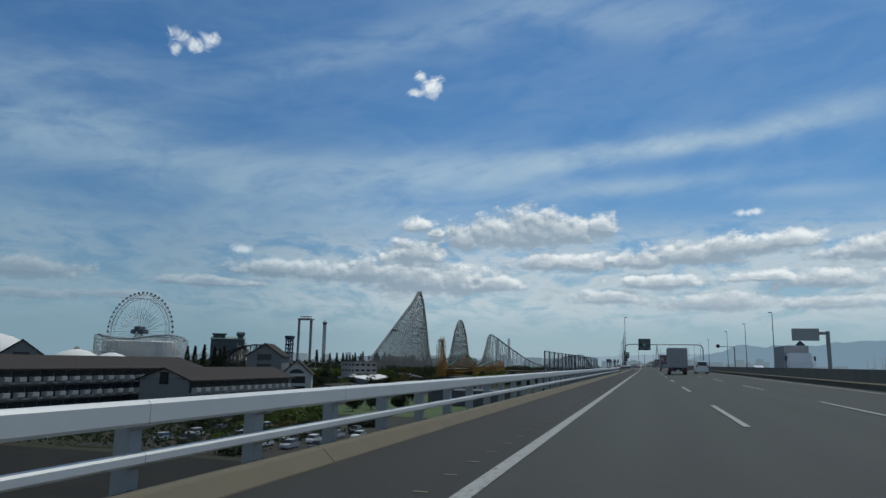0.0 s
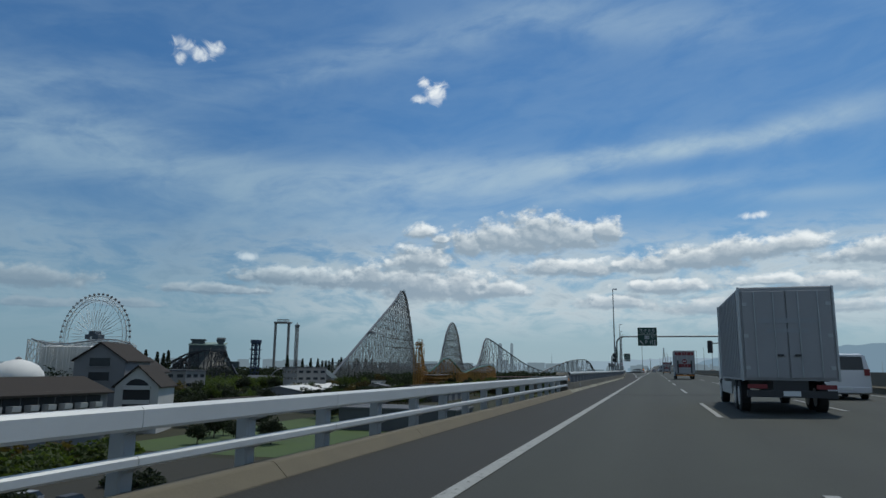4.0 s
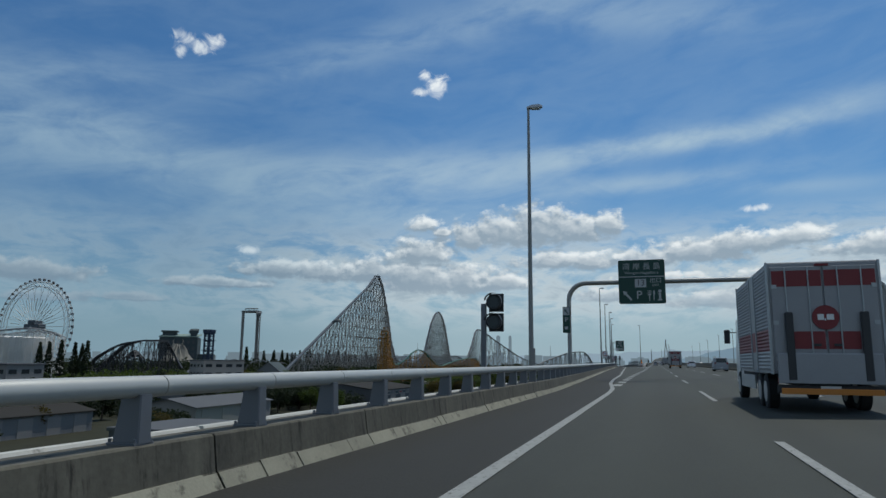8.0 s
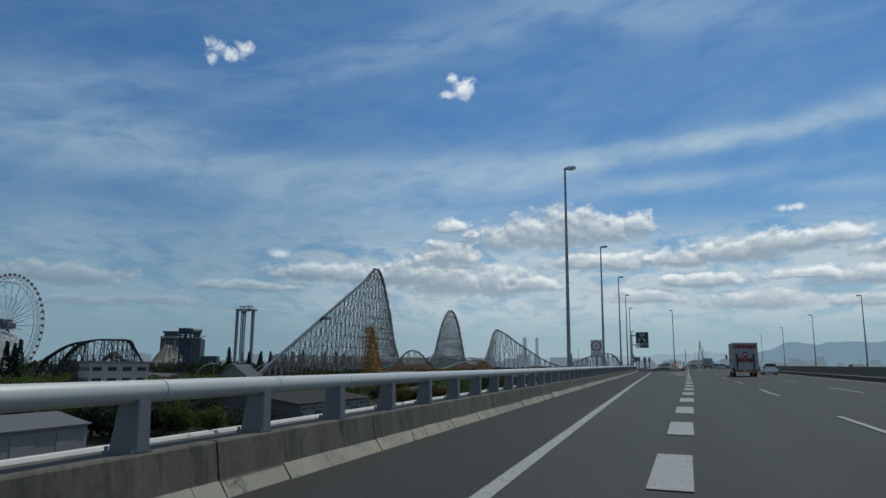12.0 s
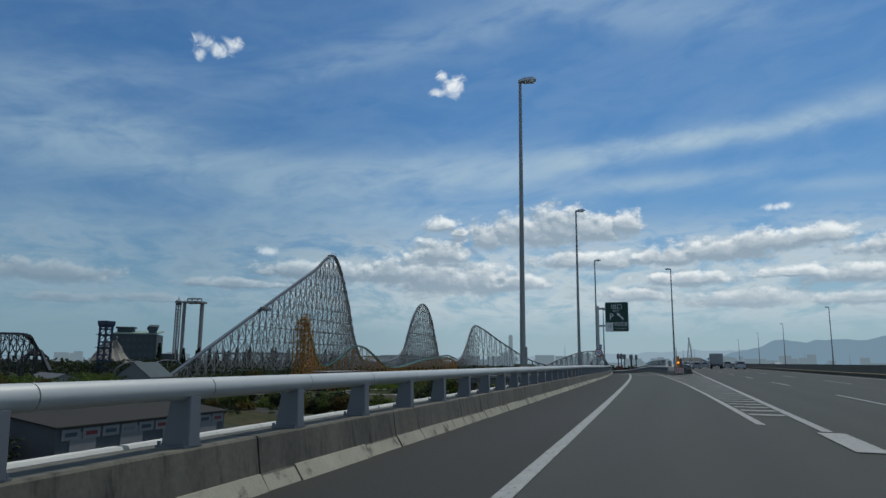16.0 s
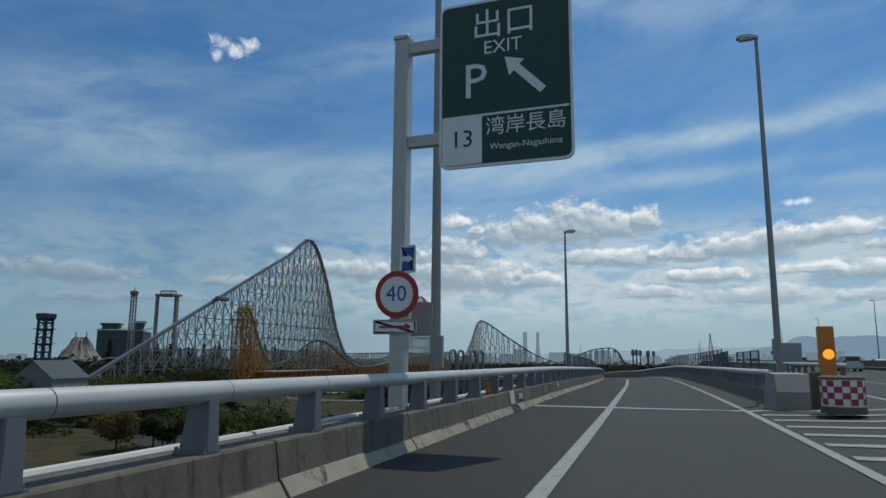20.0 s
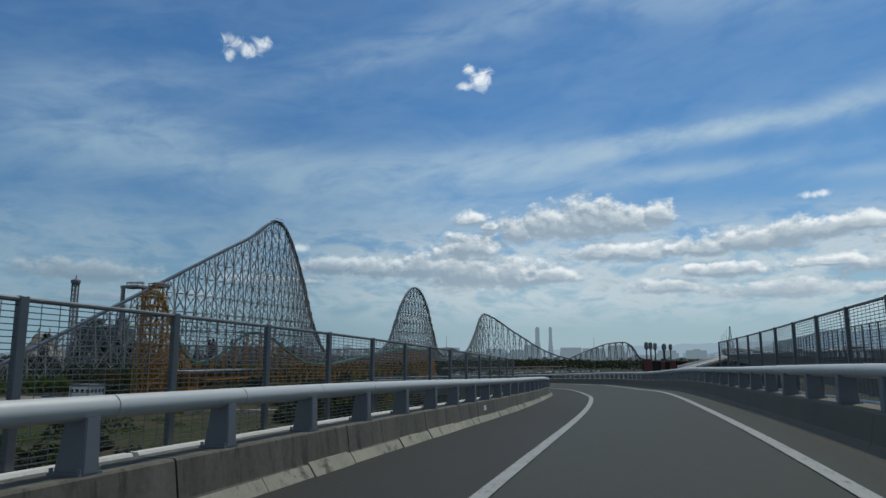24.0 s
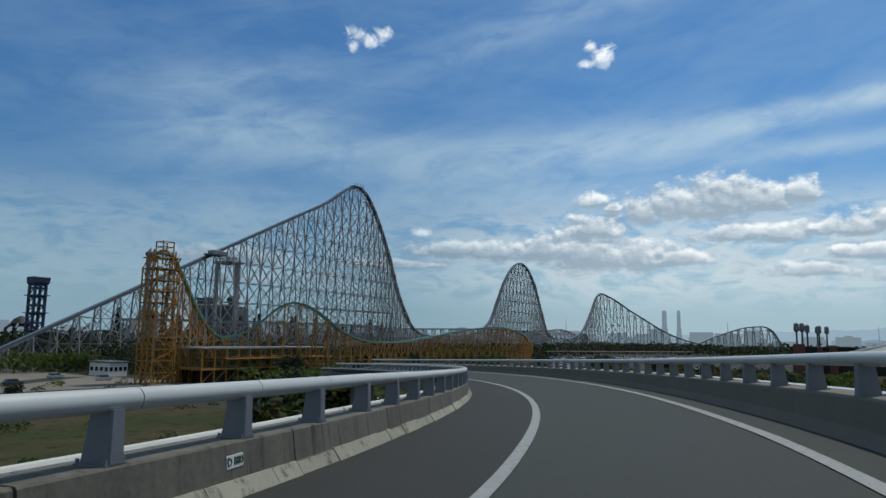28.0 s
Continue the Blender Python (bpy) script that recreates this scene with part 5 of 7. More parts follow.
part("arm", Geo().tube([(0, 0, 2.65), (-1.9, 0, 2.72)], 0.05, 8), M_POLE, eye_post)
part("camera_head", Geo().tube([(-2.0, 0.15, 2.75), (-2.0, -0.1, 2.75), (-2.0, -0.3, 2.75)], [0.2, 0.26, 0.22], 12), M_DARK, eye_post)
# small things on the parapet
for s, col in ((166.0, M_ORANGE), (214.5, M_ORANGE), (258.2, M_ORANGE)):
    x0, y0, z0 = along(s, -2.60, 0.53)
    ref = thing("delineator", (x0, y0, z0), "double round reflector on a dark stand on the parapet", "delineator")
    part("stand", Geo().box(-0.05, 0.05, -0.03, 0.03, -0.02, 0.34), M_DARK, ref)
    for z in (0.10, 0.25):
        part("reflector", Geo().disc((0, -0.035, z), (0, 1, 0), 0.072, 0.02, 16), col, ref)


# ---- vehicles ----
def wheel(parent, x, y, r=0.33, w=0.22):
    tyre = part("wheel", Geo().tube([(x - w / 2, y, r), (x - w / 2 + 0.03, y, r), (x + w / 2 - 0.03, y, r), (x + w / 2, y, r)], [r * 0.9, r, r, r * 0.9], 20), M_BLACK, parent, "black rubber tyre")
    part("rim", Geo().tube([(x - w / 2 - 0.012, y, r), (x + w / 2 + 0.012, y, r)], r * 0.6, 14), M_GALV, tyre)
    return tyre


def box_truck(x, y, z, label, panel, length=8.8, width=2.45, height=3.6, bands=False):
    """A box truck, its rear at y, driving towards +y."""
    root = thing("box_truck", (x, y, z), label, "truck")
    w = width / 2
    part("cargo_box", Geo().box(-w, w, 0.05, length - 2.2, 0.95, height, 0.03), panel, root)
    for xs in (-w, w):
        for yy in (0.05, length - 2.26):
            part("corner_post", Geo().box(xs - 0.03, xs + 0.03, yy - 0.03, yy + 0.07, 0.93, height + 0.01, 0.01), M_GALV, root)
    if bands:
        for xs in (-1, 1):
            for y0, y1 in ((0.12, 2.3), (3.35, length - 2.3)):
                for z0, z1, mat in ((1.02, 1.5, panel), (1.5, 2.05, M_MAROON), (2.05, height - 0.12, panel)):
                    n = int((z1 - z0) / 0.045)
                    ring = [(xs * (w + (0.028 if i % 2 else 0.006)), z0 + (z1 - z0) * i / n) for i in range(n + 1)] + [(xs * (w - 0.01), z1), (xs * (w - 0.01), z0)]
                    part("corrugated_side", Geo().sweep([[(x, yy, z) for x, z in ring] for yy in (y0, y1)]), mat, root)
            side = part("side_door", Geo().box(min(xs * w, xs * (w + 0.02)), max(xs * w, xs * (w + 0.02)), 2.4, 3.25, 1.0, height - 0.12), panel, root)
            for yy in (2.33, 3.30):
                part("door_post", Geo().box(min(xs * w, xs * (w + 0.045)), max(xs * w, xs * (w + 0.045)), yy - 0.04, yy + 0.04, 0.98, height - 0.08), M_GALV, side)
            part("door_band", Geo().box(min(xs * w, xs * (w + 0.026)), max(xs * w, xs * (w + 0.026)), 2.45, 3.2, 1.5, 2.05), M_MAROON, side)
    for k in range(1, 1 if bands else 13):
        for xs in (-w - 0.014, w + 0.014):
            part("side_rib", Geo().box(xs - 0.012, xs + 0.012, 0.3 + k * (length - 2.8) / 13 - 0.02, 0.3 + k * (length - 2.8) / 13 + 0.02, 1.0, height - 0.08), panel, root)
    for xs in (-1, 1):
        door = part("rear_door", Geo().box(min(0.02 * xs, (w - 0.08) * xs), max(0.02 * xs, (w - 0.08) * xs), 0.0, 0.06, 1.02, height - 0.12, 0.01), panel, root)
        for k in (0.28, 0.72):
            part("lock_rod", Geo().tube([((w - 0.08) * xs * k, -0.02, 1.05), ((w - 0.08) * xs * k, -0.02, height - 0.15)], 0.018, 8), M_GALV, door)
        for zz in (1.3, 2.2, 3.1):
            part("hinge", Geo().box((w - 0.14) * xs - 0.06, (w - 0.14) * xs + 0.06, -0.02, 0.01, zz - 0.05, zz + 0.05), M_GALV, door)
        part("handle", Geo().box(0.22 * xs - 0.08, 0.22 * xs + 0.08, -0.05, -0.01, 1.62, 1.68), M_DARK, door)
        if bands:
            lo, hi = min(0.03 * xs, (w - 0.1) * xs), max(0.03 * xs, (w - 0.1) * xs)
            part("band", Geo().box(lo, hi, -0.006, 0.004, height - 0.62, height - 0.22), M_MAROON, door, "maroon painted band")
            part("band", Geo().box(min(0.03 * xs, (w - 0.52) * xs), max(0.03 * xs, (w - 0.52) * xs), -0.006, 0.004, 1.55, 1.98), M_MAROON, door, "maroon painted band")
            part("lift_rail", Geo().box((w - 0.42) * xs - 0.09, (w - 0.42) * xs + 0.09, -0.14, -0.03, 0.8, 2.45, 0.02), M_DARK, root, "dark tail-lift guide rail")
        part("tail_lamp", Geo().box((w - 0.35) * xs - 0.25, (w - 0.35) * xs + 0.25, -0.03, 0.05, 0.72, 0.84), M_MAROON, root, "red tail lamp cluster")
        wheel(root, (w - 0.18) * xs, 1.7, 0.46, 0.28)
        wheel(root, (w - 0.18) * xs, 2.75, 0.46, 0.28)
        wheel(root, (w - 0.18) * xs, length - 1.2, 0.46, 0.28)
        mirror = part("mirror", Geo().box((w + 0.22) * xs - 0.1, (w + 0.22) * xs + 0.1, length - 0.5, length - 0.4, 1.9, 2.4, 0.03), M_DARK, root)
        part("mirror_arm", Geo().bar(((w - 0.1) * xs, length - 0.4, 2.3), ((w + 0.2) * xs, length - 0.45, 2.3), 0.04), M_DARK, mirror)
    if bands:
        part("badge", Geo().tube([(0, -0.035, 2.32), (0, -0.005, 2.32)], 0.30, 24), M_MAROON, root, "maroon round badge with white shapes")
        part("badge_shape", Geo().box(-0.18, -0.04, -0.042, -0.034, 2.26, 2.40).box(0.02, 0.18, -0.042, -0.034, 2.26, 2.40).box(-0.03, 0.0, -0.042, -0.034, 2.24, 2.30), M_WHITE, root)
        part("tail_lift", Geo().box(-w + 0.1, w - 0.1, -0.12, -0.05, 0.72, 1.45, 0.03), panel, root, "folded tail-lift platform")
        part("lift_lip", Geo().box(-w + 0.15, w - 0.15, -0.13, -0.04, 0.46, 0.60, 0.02), M_ORANGE, root, "orange striped under-run bar")
        part("marker_lamps", Geo().box(-0.15, 0.15, -0.02, 0.02, height - 0.12, height - 0.06), M_MAROON, root)
    else:
        part("text_bars", Geo().box(-0.75, 0.75, -0.012, -0.001, height - 1.05, height - 0.90).box(-0.55, 0.55, -0.012, -0.001, height - 1.32, height - 1.20), M_BOXGREY if panel is M_BOX else panel, root, "faint grey lines of writing")
    part("chassis", Geo().box(-0.45, 0.45, 0.1, length - 0.3, 0.62, 0.95), M_DARK, root)
    part("bumper", Geo().box(-w + 0.08, w - 0.08, 0.0, 0.1, 0.48, 0.68, 0.02), M_DARK, root)
    part("mudguard", Geo().box(-w + 0.02, w - 0.02, 1.1, 3.35, 0.92, 0.96), M_DARK, root)
    part("plate", Geo().box(-0.22, 0.22, -0.012, 0.0, 0.52, 0.66), M_WHITE, root)
    part("side_guard", Geo().box(-w + 0.02, -w + 0.06, 3.5, length - 2.0, 0.45, 0.85).box(w - 0.06, w - 0.02, 3.5, length - 2.0, 0.45, 0.85), M_GALV, root)
    cab = Geo().sweep([[(-w + 0.1, yy, 0.55), (w - 0.1, yy, 0.55), (w - 0.1, yy, zz), (-w + 0.1, yy, zz)] for yy, zz in ((length - 2.05, 2.7), (length - 0.5, 2.75), (length - 0.12, 1.8), (length, 1.2))])
    part("cab", cab, M_VAN, root)
    return root


def car(x, y, z, label, paint, category="car", length=4.3, width=1.7, height=1.5, turn=0.0, van=False, group=""):
    root = thing(category.replace(" ", "_"), Matrix.Translation((x, y, z)) @ pose(0, 0, 0, 0, 0, turn), label, category, group)
    w, k = width / 2, height
    rear = 0.08 if van else 0.25
    profile = [(0.0, 0.30), (0.02, 0.60 * k), (rear, 0.97 * k), (0.6, k), (length * (0.62 if van else 0.5), 0.99 * k), (length * 0.78, 0.62 * k), (length - 0.15, 0.52 * k), (length, 0.42), (length - 0.05, 0.25), (0.1, 0.22)]
    inner = [(yy, zz) for yy, zz in profile]
    rings = []
    for xx, pull in ((-w, 0.10), (-w + 0.12, 0.0), (w - 0.12, 0.0), (w, 0.10)):
        rings.append([(xx * (0.84 if zz > 0.66 * k else 1.0), yy * (1 - pull * 0.2) + pull * 0.1, zz - (pull * 0.5 if zz > 0.5 * k else -pull * 0.3)) for yy, zz in inner])
    part("body", Geo().sweep(rings), paint, root, smooth=True)
    part("rear_window", Geo().sweep([[(-w * 0.74, a, zz), (w * 0.74, a, zz), (w * 0.70, b, zt), (-w * 0.70, b, zt)] for a, b, zz, zt in ((0.02, rear - 0.02, 0.64 * k, 0.93 * k), (0.08, rear + 0.05, 0.64 * k, 0.93 * k))]), M_GLASSDARK, root)
    for s in (-1, 1):
        part("side_window", Geo().sweep([[(s * xx, 0.5, 0.66 * k), (s * xx, length * 0.68, 0.66 * k), (s * xx * 0.95, length * 0.55, 0.92 * k), (s * xx * 0.95, 0.62, 0.92 * k)] for xx in (w * 0.80, w * 0.885)]), M_GLASSDARK, root)
        part("tail_lamp", Geo().box(s * w * 0.86 - 0.10, s * w * 0.86 + 0.10, -0.02, 0.12, 0.52 * k, 0.66 * k, 0.01), M_MAROON, root, "red tail lamp")
        part("mirror", Geo().box(s * (w + 0.06) - 0.09, s * (w + 0.06) + 0.09, length * 0.66, length * 0.66 + 0.14, 0.64 * k, 0.72 * k, 0.02), paint, root)
        wheel(root, s * (w - 0.1), 0.75, 0.31)
        wheel(root, s * (w - 0.1), length - 0.8, 0.31)
    part("bumper", Geo().box(-w + 0.04, w - 0.04, -0.05, 0.15, 0.28, 0.52, 0.04), paint, root)
    part("plate", Geo().box(-0.17, 0.17, -0.062, -0.05, 0.40, 0.50), M_WHITE, root)
    return root


box_truck(3.75, 97.0, 0.09, "white box truck with dirty rear doors in the middle lane", M_BOX)
box_truck(3.95, 170.2, 0.10, "white box truck with maroon bands and a tail lift", M_BOX, bands=True, height=3.72, width=2.5)
box_truck(4.0, 303.0, 0.10, "white box truck with maroon bands in the middle lane", M_BOX, length=8.4, height=3.6, bands=True)
box_truck(4.2, 452.0, 0.12, "pale grey box truck far ahead on the carriageway", M_BOX, length=8.0, height=3.3)
car(7.5, 107.0, 0.19, "white minivan with a dark rear window in the fast lane", M_VAN, "minivan", 4.6, 1.75, 1.85, van=True)
car(8.2, 248.0, 0.21, "dark grey minivan driving in the fast lane", M_BOXGREY, "minivan", 4.5, 1.7, 1.8, van=True)
car(7.9, 318.0, 0.20, "white hatchback with a dark rear window in the fast lane", M_VAN, "hatchback", 4.0, 1.7, 1.52)
car_rng = random.Random(11)
for k in range(2, 26):
    y = 400 + 17 * k + car_rng.uniform(-5, 5)
    lane = car_rng.choice((0.1, 3.7, 7.4))
    if abs(y - 452) < 14 and lane == 3.7:
        continue
    car(lane, y, road_z(lane, y), "car in the far queue on the rising carriageway", car_rng.choice((M_VAN, M_BOXGREY, M_DARK, M_CARPAINT)), "car", group="queue of cars on the main carriageway", van=car_rng.random() < 0.4, height=1.6)
for y, mat in ((140, M_VAN), (330, M_DARK), (480, M_BOXGREY)):
    car(19.5, y, spline(RISE, y) + 0.1, "oncoming car on the opposite carriageway", mat, "car", turn=180)
box_truck(16.0, 92.0, 0.18, "white box truck on the opposite carriageway", M_BOX, length=9).matrix_world = Matrix.Translation((16.0, 92.0, 0.18)) @ pose(0, 0, 0, 0, 0, 180)


# ---- amusement park ----
def lattice_bent(geo, base, top, half_base, half_top, across, step, w):
    """A trestle: two legs from the ground to the track with girts and crossed braces."""
    b, t, a = Vector(base), Vector(top), Vector(across)
    h = t.z - b.z
    levels = [step * k / h for k in range(int(h / step - 0.35) + 1)] + [1.0]
    prev = None
    for k, f in enumerate(levels):
        c = b.lerp(t, f)
        half = half_base + (half_top - half_base) * f
        l, r = c - a * half, c + a * half
        if k:
            geo.bar(l, r, w * 0.6)
            geo.bar(prev[0], l, w)
            geo.bar(prev[1], r, w)
            geo.bar(prev[0], r, w * 0.5)
            geo.bar(prev[1], l, w * 0.5)
        prev = (l, r)
    return [(b - a * half_base).lerp(t - a * half_top, f) for f in levels], [(b + a * half_base).lerp(t + a * half_top, f) for f in levels]


def coaster(name, path, label, spacing, half_base, half_top, step, w, steel, rail_mat, rail_w, floor=GROUND, spread=0.09, skip=3.0):
    """A roller coaster along a path of points, each with its trestle tower."""
    root = thing(name, (path[0][0], path[0][1], floor), label, "roller coaster")
    inv = Matrix.Translation((-path[0][0], -path[0][1], -floor))
    P = [Vector(p) for p in path]
    acc, last = 0.0, None
    track = Geo()
    sections = []
    for k, p in enumerate(P):
        d = (P[min(k + 1, len(P) - 1)] - P[max(k - 1, 0)]).normalized()
        side = d.cross(Vector((0, 0, 1)))
        side = side.normalized() if side.length > 0.05 else Vector((1, 0, 0))
        up = side.cross(d)
        sections.append([p - side * rail_w, p + side * rail_w, p + side * rail_w - up * rail_w * 0.9, p - side * rail_w - up * rail_w * 0.9])
    track.sweep(sections)
    part("track", track, rail_mat, root, at=inv)
    nodes = [P[0]]
    for a, b in zip(P, P[1:]):
        seg = (b - a).length
        while acc + seg >= spacing:
            f = (spacing - acc) / seg
            a = a.lerp(b, f)
            nodes.append(a.copy())
            seg = (b - a).length
            acc = 0.0
        acc += seg
    for k, p in enumerate(nodes):
        if p.z - floor < skip:
            last = None
            continue
        d = nodes[min(k + 1, len(nodes) - 1)] - nodes[max(k - 1, 0)]
        d.z = 0
        side = d.normalized().cross(Vector((0, 0, 1))) if d.length > 0.1 else Vector((1, 0, 0))
        geo = Geo()
        height = p.z - floor
        rows = lattice_bent(geo, (p.x, p.y, floor), (p.x, p.y, p.z - rail_w), half_top + spread * height, half_top, side, step, w)
        if last:
            for old, cur in zip(last, rows):
                for i in range(min(len(old), len(cur))):
                    if i:
                        geo.bar(old[i], cur[i], w * 0.5)
                        geo.bar(old[i - 1], cur[i], w * 0.42)
                        geo.bar(cur[i - 1], old[i], w * 0.42)
        last = rows
        tagged(part("support_tower", geo, steel, root, at=inv), kind="stuff")
    return root


def profile(points, n):
    """Points (x, y, z) joined into a smooth path by their distance along."""
    s = [0.0]
    for a, b in zip(points, points[1:]):
        s.append(s[-1] + (Vector(a) - Vector(b)).length)
    return [tuple(spline(list(zip(s, [p[i] for p in points])), s[-1] * k / n) for i in range(3)) for k in range(n + 1)]


PK1 = (-260.9, 765.7, 84.0)
lift = [(PK1[0] + u * 0.052, PK1[1] - u * 0.9986, PK1[2] - 2.0 - 0.48 * u) for u in (205, 190, 150, 100, 50, 24)] + [(-260.2, 753.5, 78.0), (-260.6, 758.5, 80.9)]
drop = [(-261.0, 764.0, 83.3), (-261.5, 770.5, 84.0), (-262.1, 777, 82.4), (-262.7, 783.5, 77.4), (-263.7, 792.5, 67.8), (-264.4, 799.5, 58.6), (-265.4, 810, 41), (-266.2, 816.8, 29), (-267, 824.5, 18.5), (-268.5, 839, 5), (-270, 853, 0.8), (-273, 872, 0.0), (-275, 900, 0.0), (-276, 936, 3.0),
        (-276.7, 961, 12.5), (-277.3, 975, 28.7), (-277.9, 989.5, 47), (-278.5, 1005, 59.8), (-278.9, 1014.6, 64.5), (-279.5, 1025, 66.8), (-279.9, 1035, 65.4), (-280.3, 1045.4, 61), (-280.9, 1060, 49), (-281.5, 1075, 28), (-282.3, 1094, 5), (-283, 1118, -1), (-283.5, 1150, -1)]
coaster("giant_coaster", profile(lift + drop, 190), "giant steel roller coaster of white trestle towers, two steep hills", 8.5, 6.0, 1.6, 9.0, 0.46, M_COASTER, M_TRACK, 1.1)
third = [(-283.5, 1150, -2), (-284, 1190, 6), (-284.5, 1228, 32), (-285, 1246, 48), (-284.5, 1263, 54.5), (-275, 1282, 48), (-262, 1300, 36), (-247, 1318, 24), (-232, 1336, 12), (-214, 1352, 2), (-190, 1372, -6)]
coaster("giant_coaster_return", profile(third, 50), "third hill of the giant white steel coaster", 11.0, 6.0, 1.6, 10.0, 0.55, M_COASTER, M_TRACK, 1.2)
back = [(-330, 1320, -2), (-300, 1250, 6), (-292, 1200, 4), (-288, 1140, 9), (-288, 1080, 6), (-290, 1000, 7), (-289, 930, 6), (-289, 860, 5), (-285, 800, 6), (-281, 720, 6), (-282, 640, 5)]
coaster("giant_coaster_valley", profile(back, 60), "low return track of the giant white steel coaster", 12.0, 3.0, 1.3, 8.0, 0.5, M_COASTER, M_TRACK, 0.9)
# train standing on the lift, with its covered platform
cat = thing("lift_platform", (-252.6, 664.6, 33.8), "grey steel maintenance platform on the lift hill", "platform")
part("deck", Geo().box(-2.6, 2.6, -4, 4, -1.6, -0.9), M_TRACK, cat)
part("cabin", Geo().box(-2.2, 2.2, -2.5, 2.5, -0.9, 0.6, 0.2), M_COASTER, cat)
part("handrail", Geo().box(2.5, 2.6, -4, 4, -0.9, 0.2), M_COASTER, cat)
summit = thing("summit_platform", (-261.3, 768.0, 84.2), "small steel platform with rails on the coaster's summit", "platform")
part("deck", Geo().box(-1.9, 1.9, -4, 4, -0.9, -0.3), M_TRACK, summit)
for y in (-3.8, -1.3, 1.3, 3.8):
    part("rail_post", Geo().box(1.7, 1.85, y - 0.08, y + 0.08, -0.3, 1.2), M_TRACK, summit)
part("hand_rail", Geo().box(1.72, 1.84, -3.9, 3.9, 1.1, 1.25), M_TRACK, summit)

# yellow coaster in front
ydrop = [(-178, 584, 20.5), (-177.5, 588, 20.5), (-177.8, 592, 16), (-177.9, 597, 8), (-178, 602, 1.5), (-177.7, 607.6, -1.6), (-175.5, 612, -0.6), (-172, 616.5, 3.2), (-169, 620, 7.4), (-166, 623.5, 9.2),
         (-163.5, 628, 8.0), (-161, 634, 4.0), (-159.5, 641, 0.0), (-160, 655, -2.4), (-164, 675, -2.5), (-166, 697, -1), (-162, 722, 2.5), (-158, 745, 4.2), (-158, 765, 2.2), (-164, 790, -2), (-176, 820, -5)]
coaster("yellow_coaster", profile(ydrop, 110), "orange-yellow steel coaster with a dark green track", 5.0, 1.6, 1.0, 5.5, 0.26, M_YELLOW, M_TEAL, 0.65, spread=0.06, skip=2.0)
ytower = thing("lift_tower", (-177.3, 585.5, GROUND), "orange-yellow lattice lift tower with stair flights", "tower")
part("crest_arch", Geo().tube([(3.2 * math.cos(radians(a)), 0, 33.6 + 1.5 * math.sin(radians(a))) for a in range(0, 181, 15)], 0.3, 6), M_YELLOW, ytower)
crest = Geo()
for x in (-0.6, 2.4):
    for y in (-1.6, 1.6):
        crest.box(x - 0.13, x + 0.13, y - 0.13, y + 0.13, 31.0, 37.4)
for z in (34.4, 35.9, 37.3):
    for y in (-1.6, 1.6):
        crest.box(-0.7, 2.5, y - 0.1, y + 0.1, z - 0.1, z + 0.1)
    for x in (-0.6, 2.4):
        crest.box(x - 0.1, x + 0.1, -1.6, 1.6, z - 0.1, z + 0.1)
part("crest_frame", crest, M_YELLOW, ytower)
for x in (-3.3, -1.1, 1.1, 3.3):
    for y in (-3.3, 3.3):
        part("column", Geo().box(x - 0.15, x + 0.15, y - 0.15, y + 0.15, 0, 34 + (1.0 if abs(x) < 3 else -3.5)), M_YELLOW, ytower)
for k in range(1, 12):
    z = 3.0 * k
    geo = Geo().box(-3.5, 3.5, -3.4, -3.2, z - 0.12, z + 0.12).box(-3.5, 3.5, 3.2, 3.4, z - 0.12, z + 0.12).box(-3.5, -3.3, -3.3, 3.3, z - 0.12, z + 0.12).box(3.3, 3.5, -3.3, 3.3, z - 0.12, z + 0.12)
    sg = 1 if k % 2 else -1
    for y in (-3.3, 3.3):
        geo.bar((-3.3 * sg, y, z - 3.0), (-1.1 * sg, y, z), 0.22).bar((1.1 * sg, y, z - 3.0), (3.3 * sg, y, z), 0.22).bar((-1.1 * sg, y, z - 3.0), (1.1 * sg, y, z), 0.22)
    geo.bar((3.4, -3.3 * sg, z - 3.0), (3.4, 3.3 * sg, z), 0.22)
    part("storey_frame", geo, M_YELLOW, ytower)
    part("storey_deck", Geo().box(-3.2, -0.6 if k % 2 else 3.2, -3.1, 3.1, z + 0.13, z + 0.2), M_BRICKRED, ytower, "rusty grating deck")
ystation = thing("coaster_station", (-171, 616, GROUND), "orange-yellow steel coaster station with a flat roof", "station")
part("roof", Geo().box(-5, 5, -25, 25, 9.2, 9.6), M_WALLPALE, ystation)
part("lower_roof", Geo().box(-6.5, 6.5, -18, 25, 6.4, 6.7), M_YELLOW, ystation)
# Dark block added to stand for the shade inside the station.
part("machine_hall", Geo().box(-3.5, 3.0, -20, 22, 0, 3.4, 0.1), M_ROOFDARK, ystation)
part("floor", Geo().box(-5, 5, -25, 25, 3.6, 4.1), M_YELLOW, ystation)
part("rear_wall", Geo().box(-5.0, -4.7, -24, 24, 0, 3.6), M_ROOFDARK, ystation)
for k in range(13):
    for x in (-4.6, 4.6):
        part("post", Geo().box(x - 0.17, x + 0.17, -24.6 + 4.05 * k, -24.3 + 4.05 * k, 0, 9.2), M_YELLOW, ystation)
    if k < 12:
        part("brace", Geo().bar((4.6, -24.4 + 4.05 * k, 0.2), (4.6, -20.4 + 4.05 * k, 3.6), 0.2), M_YELLOW, ystation)

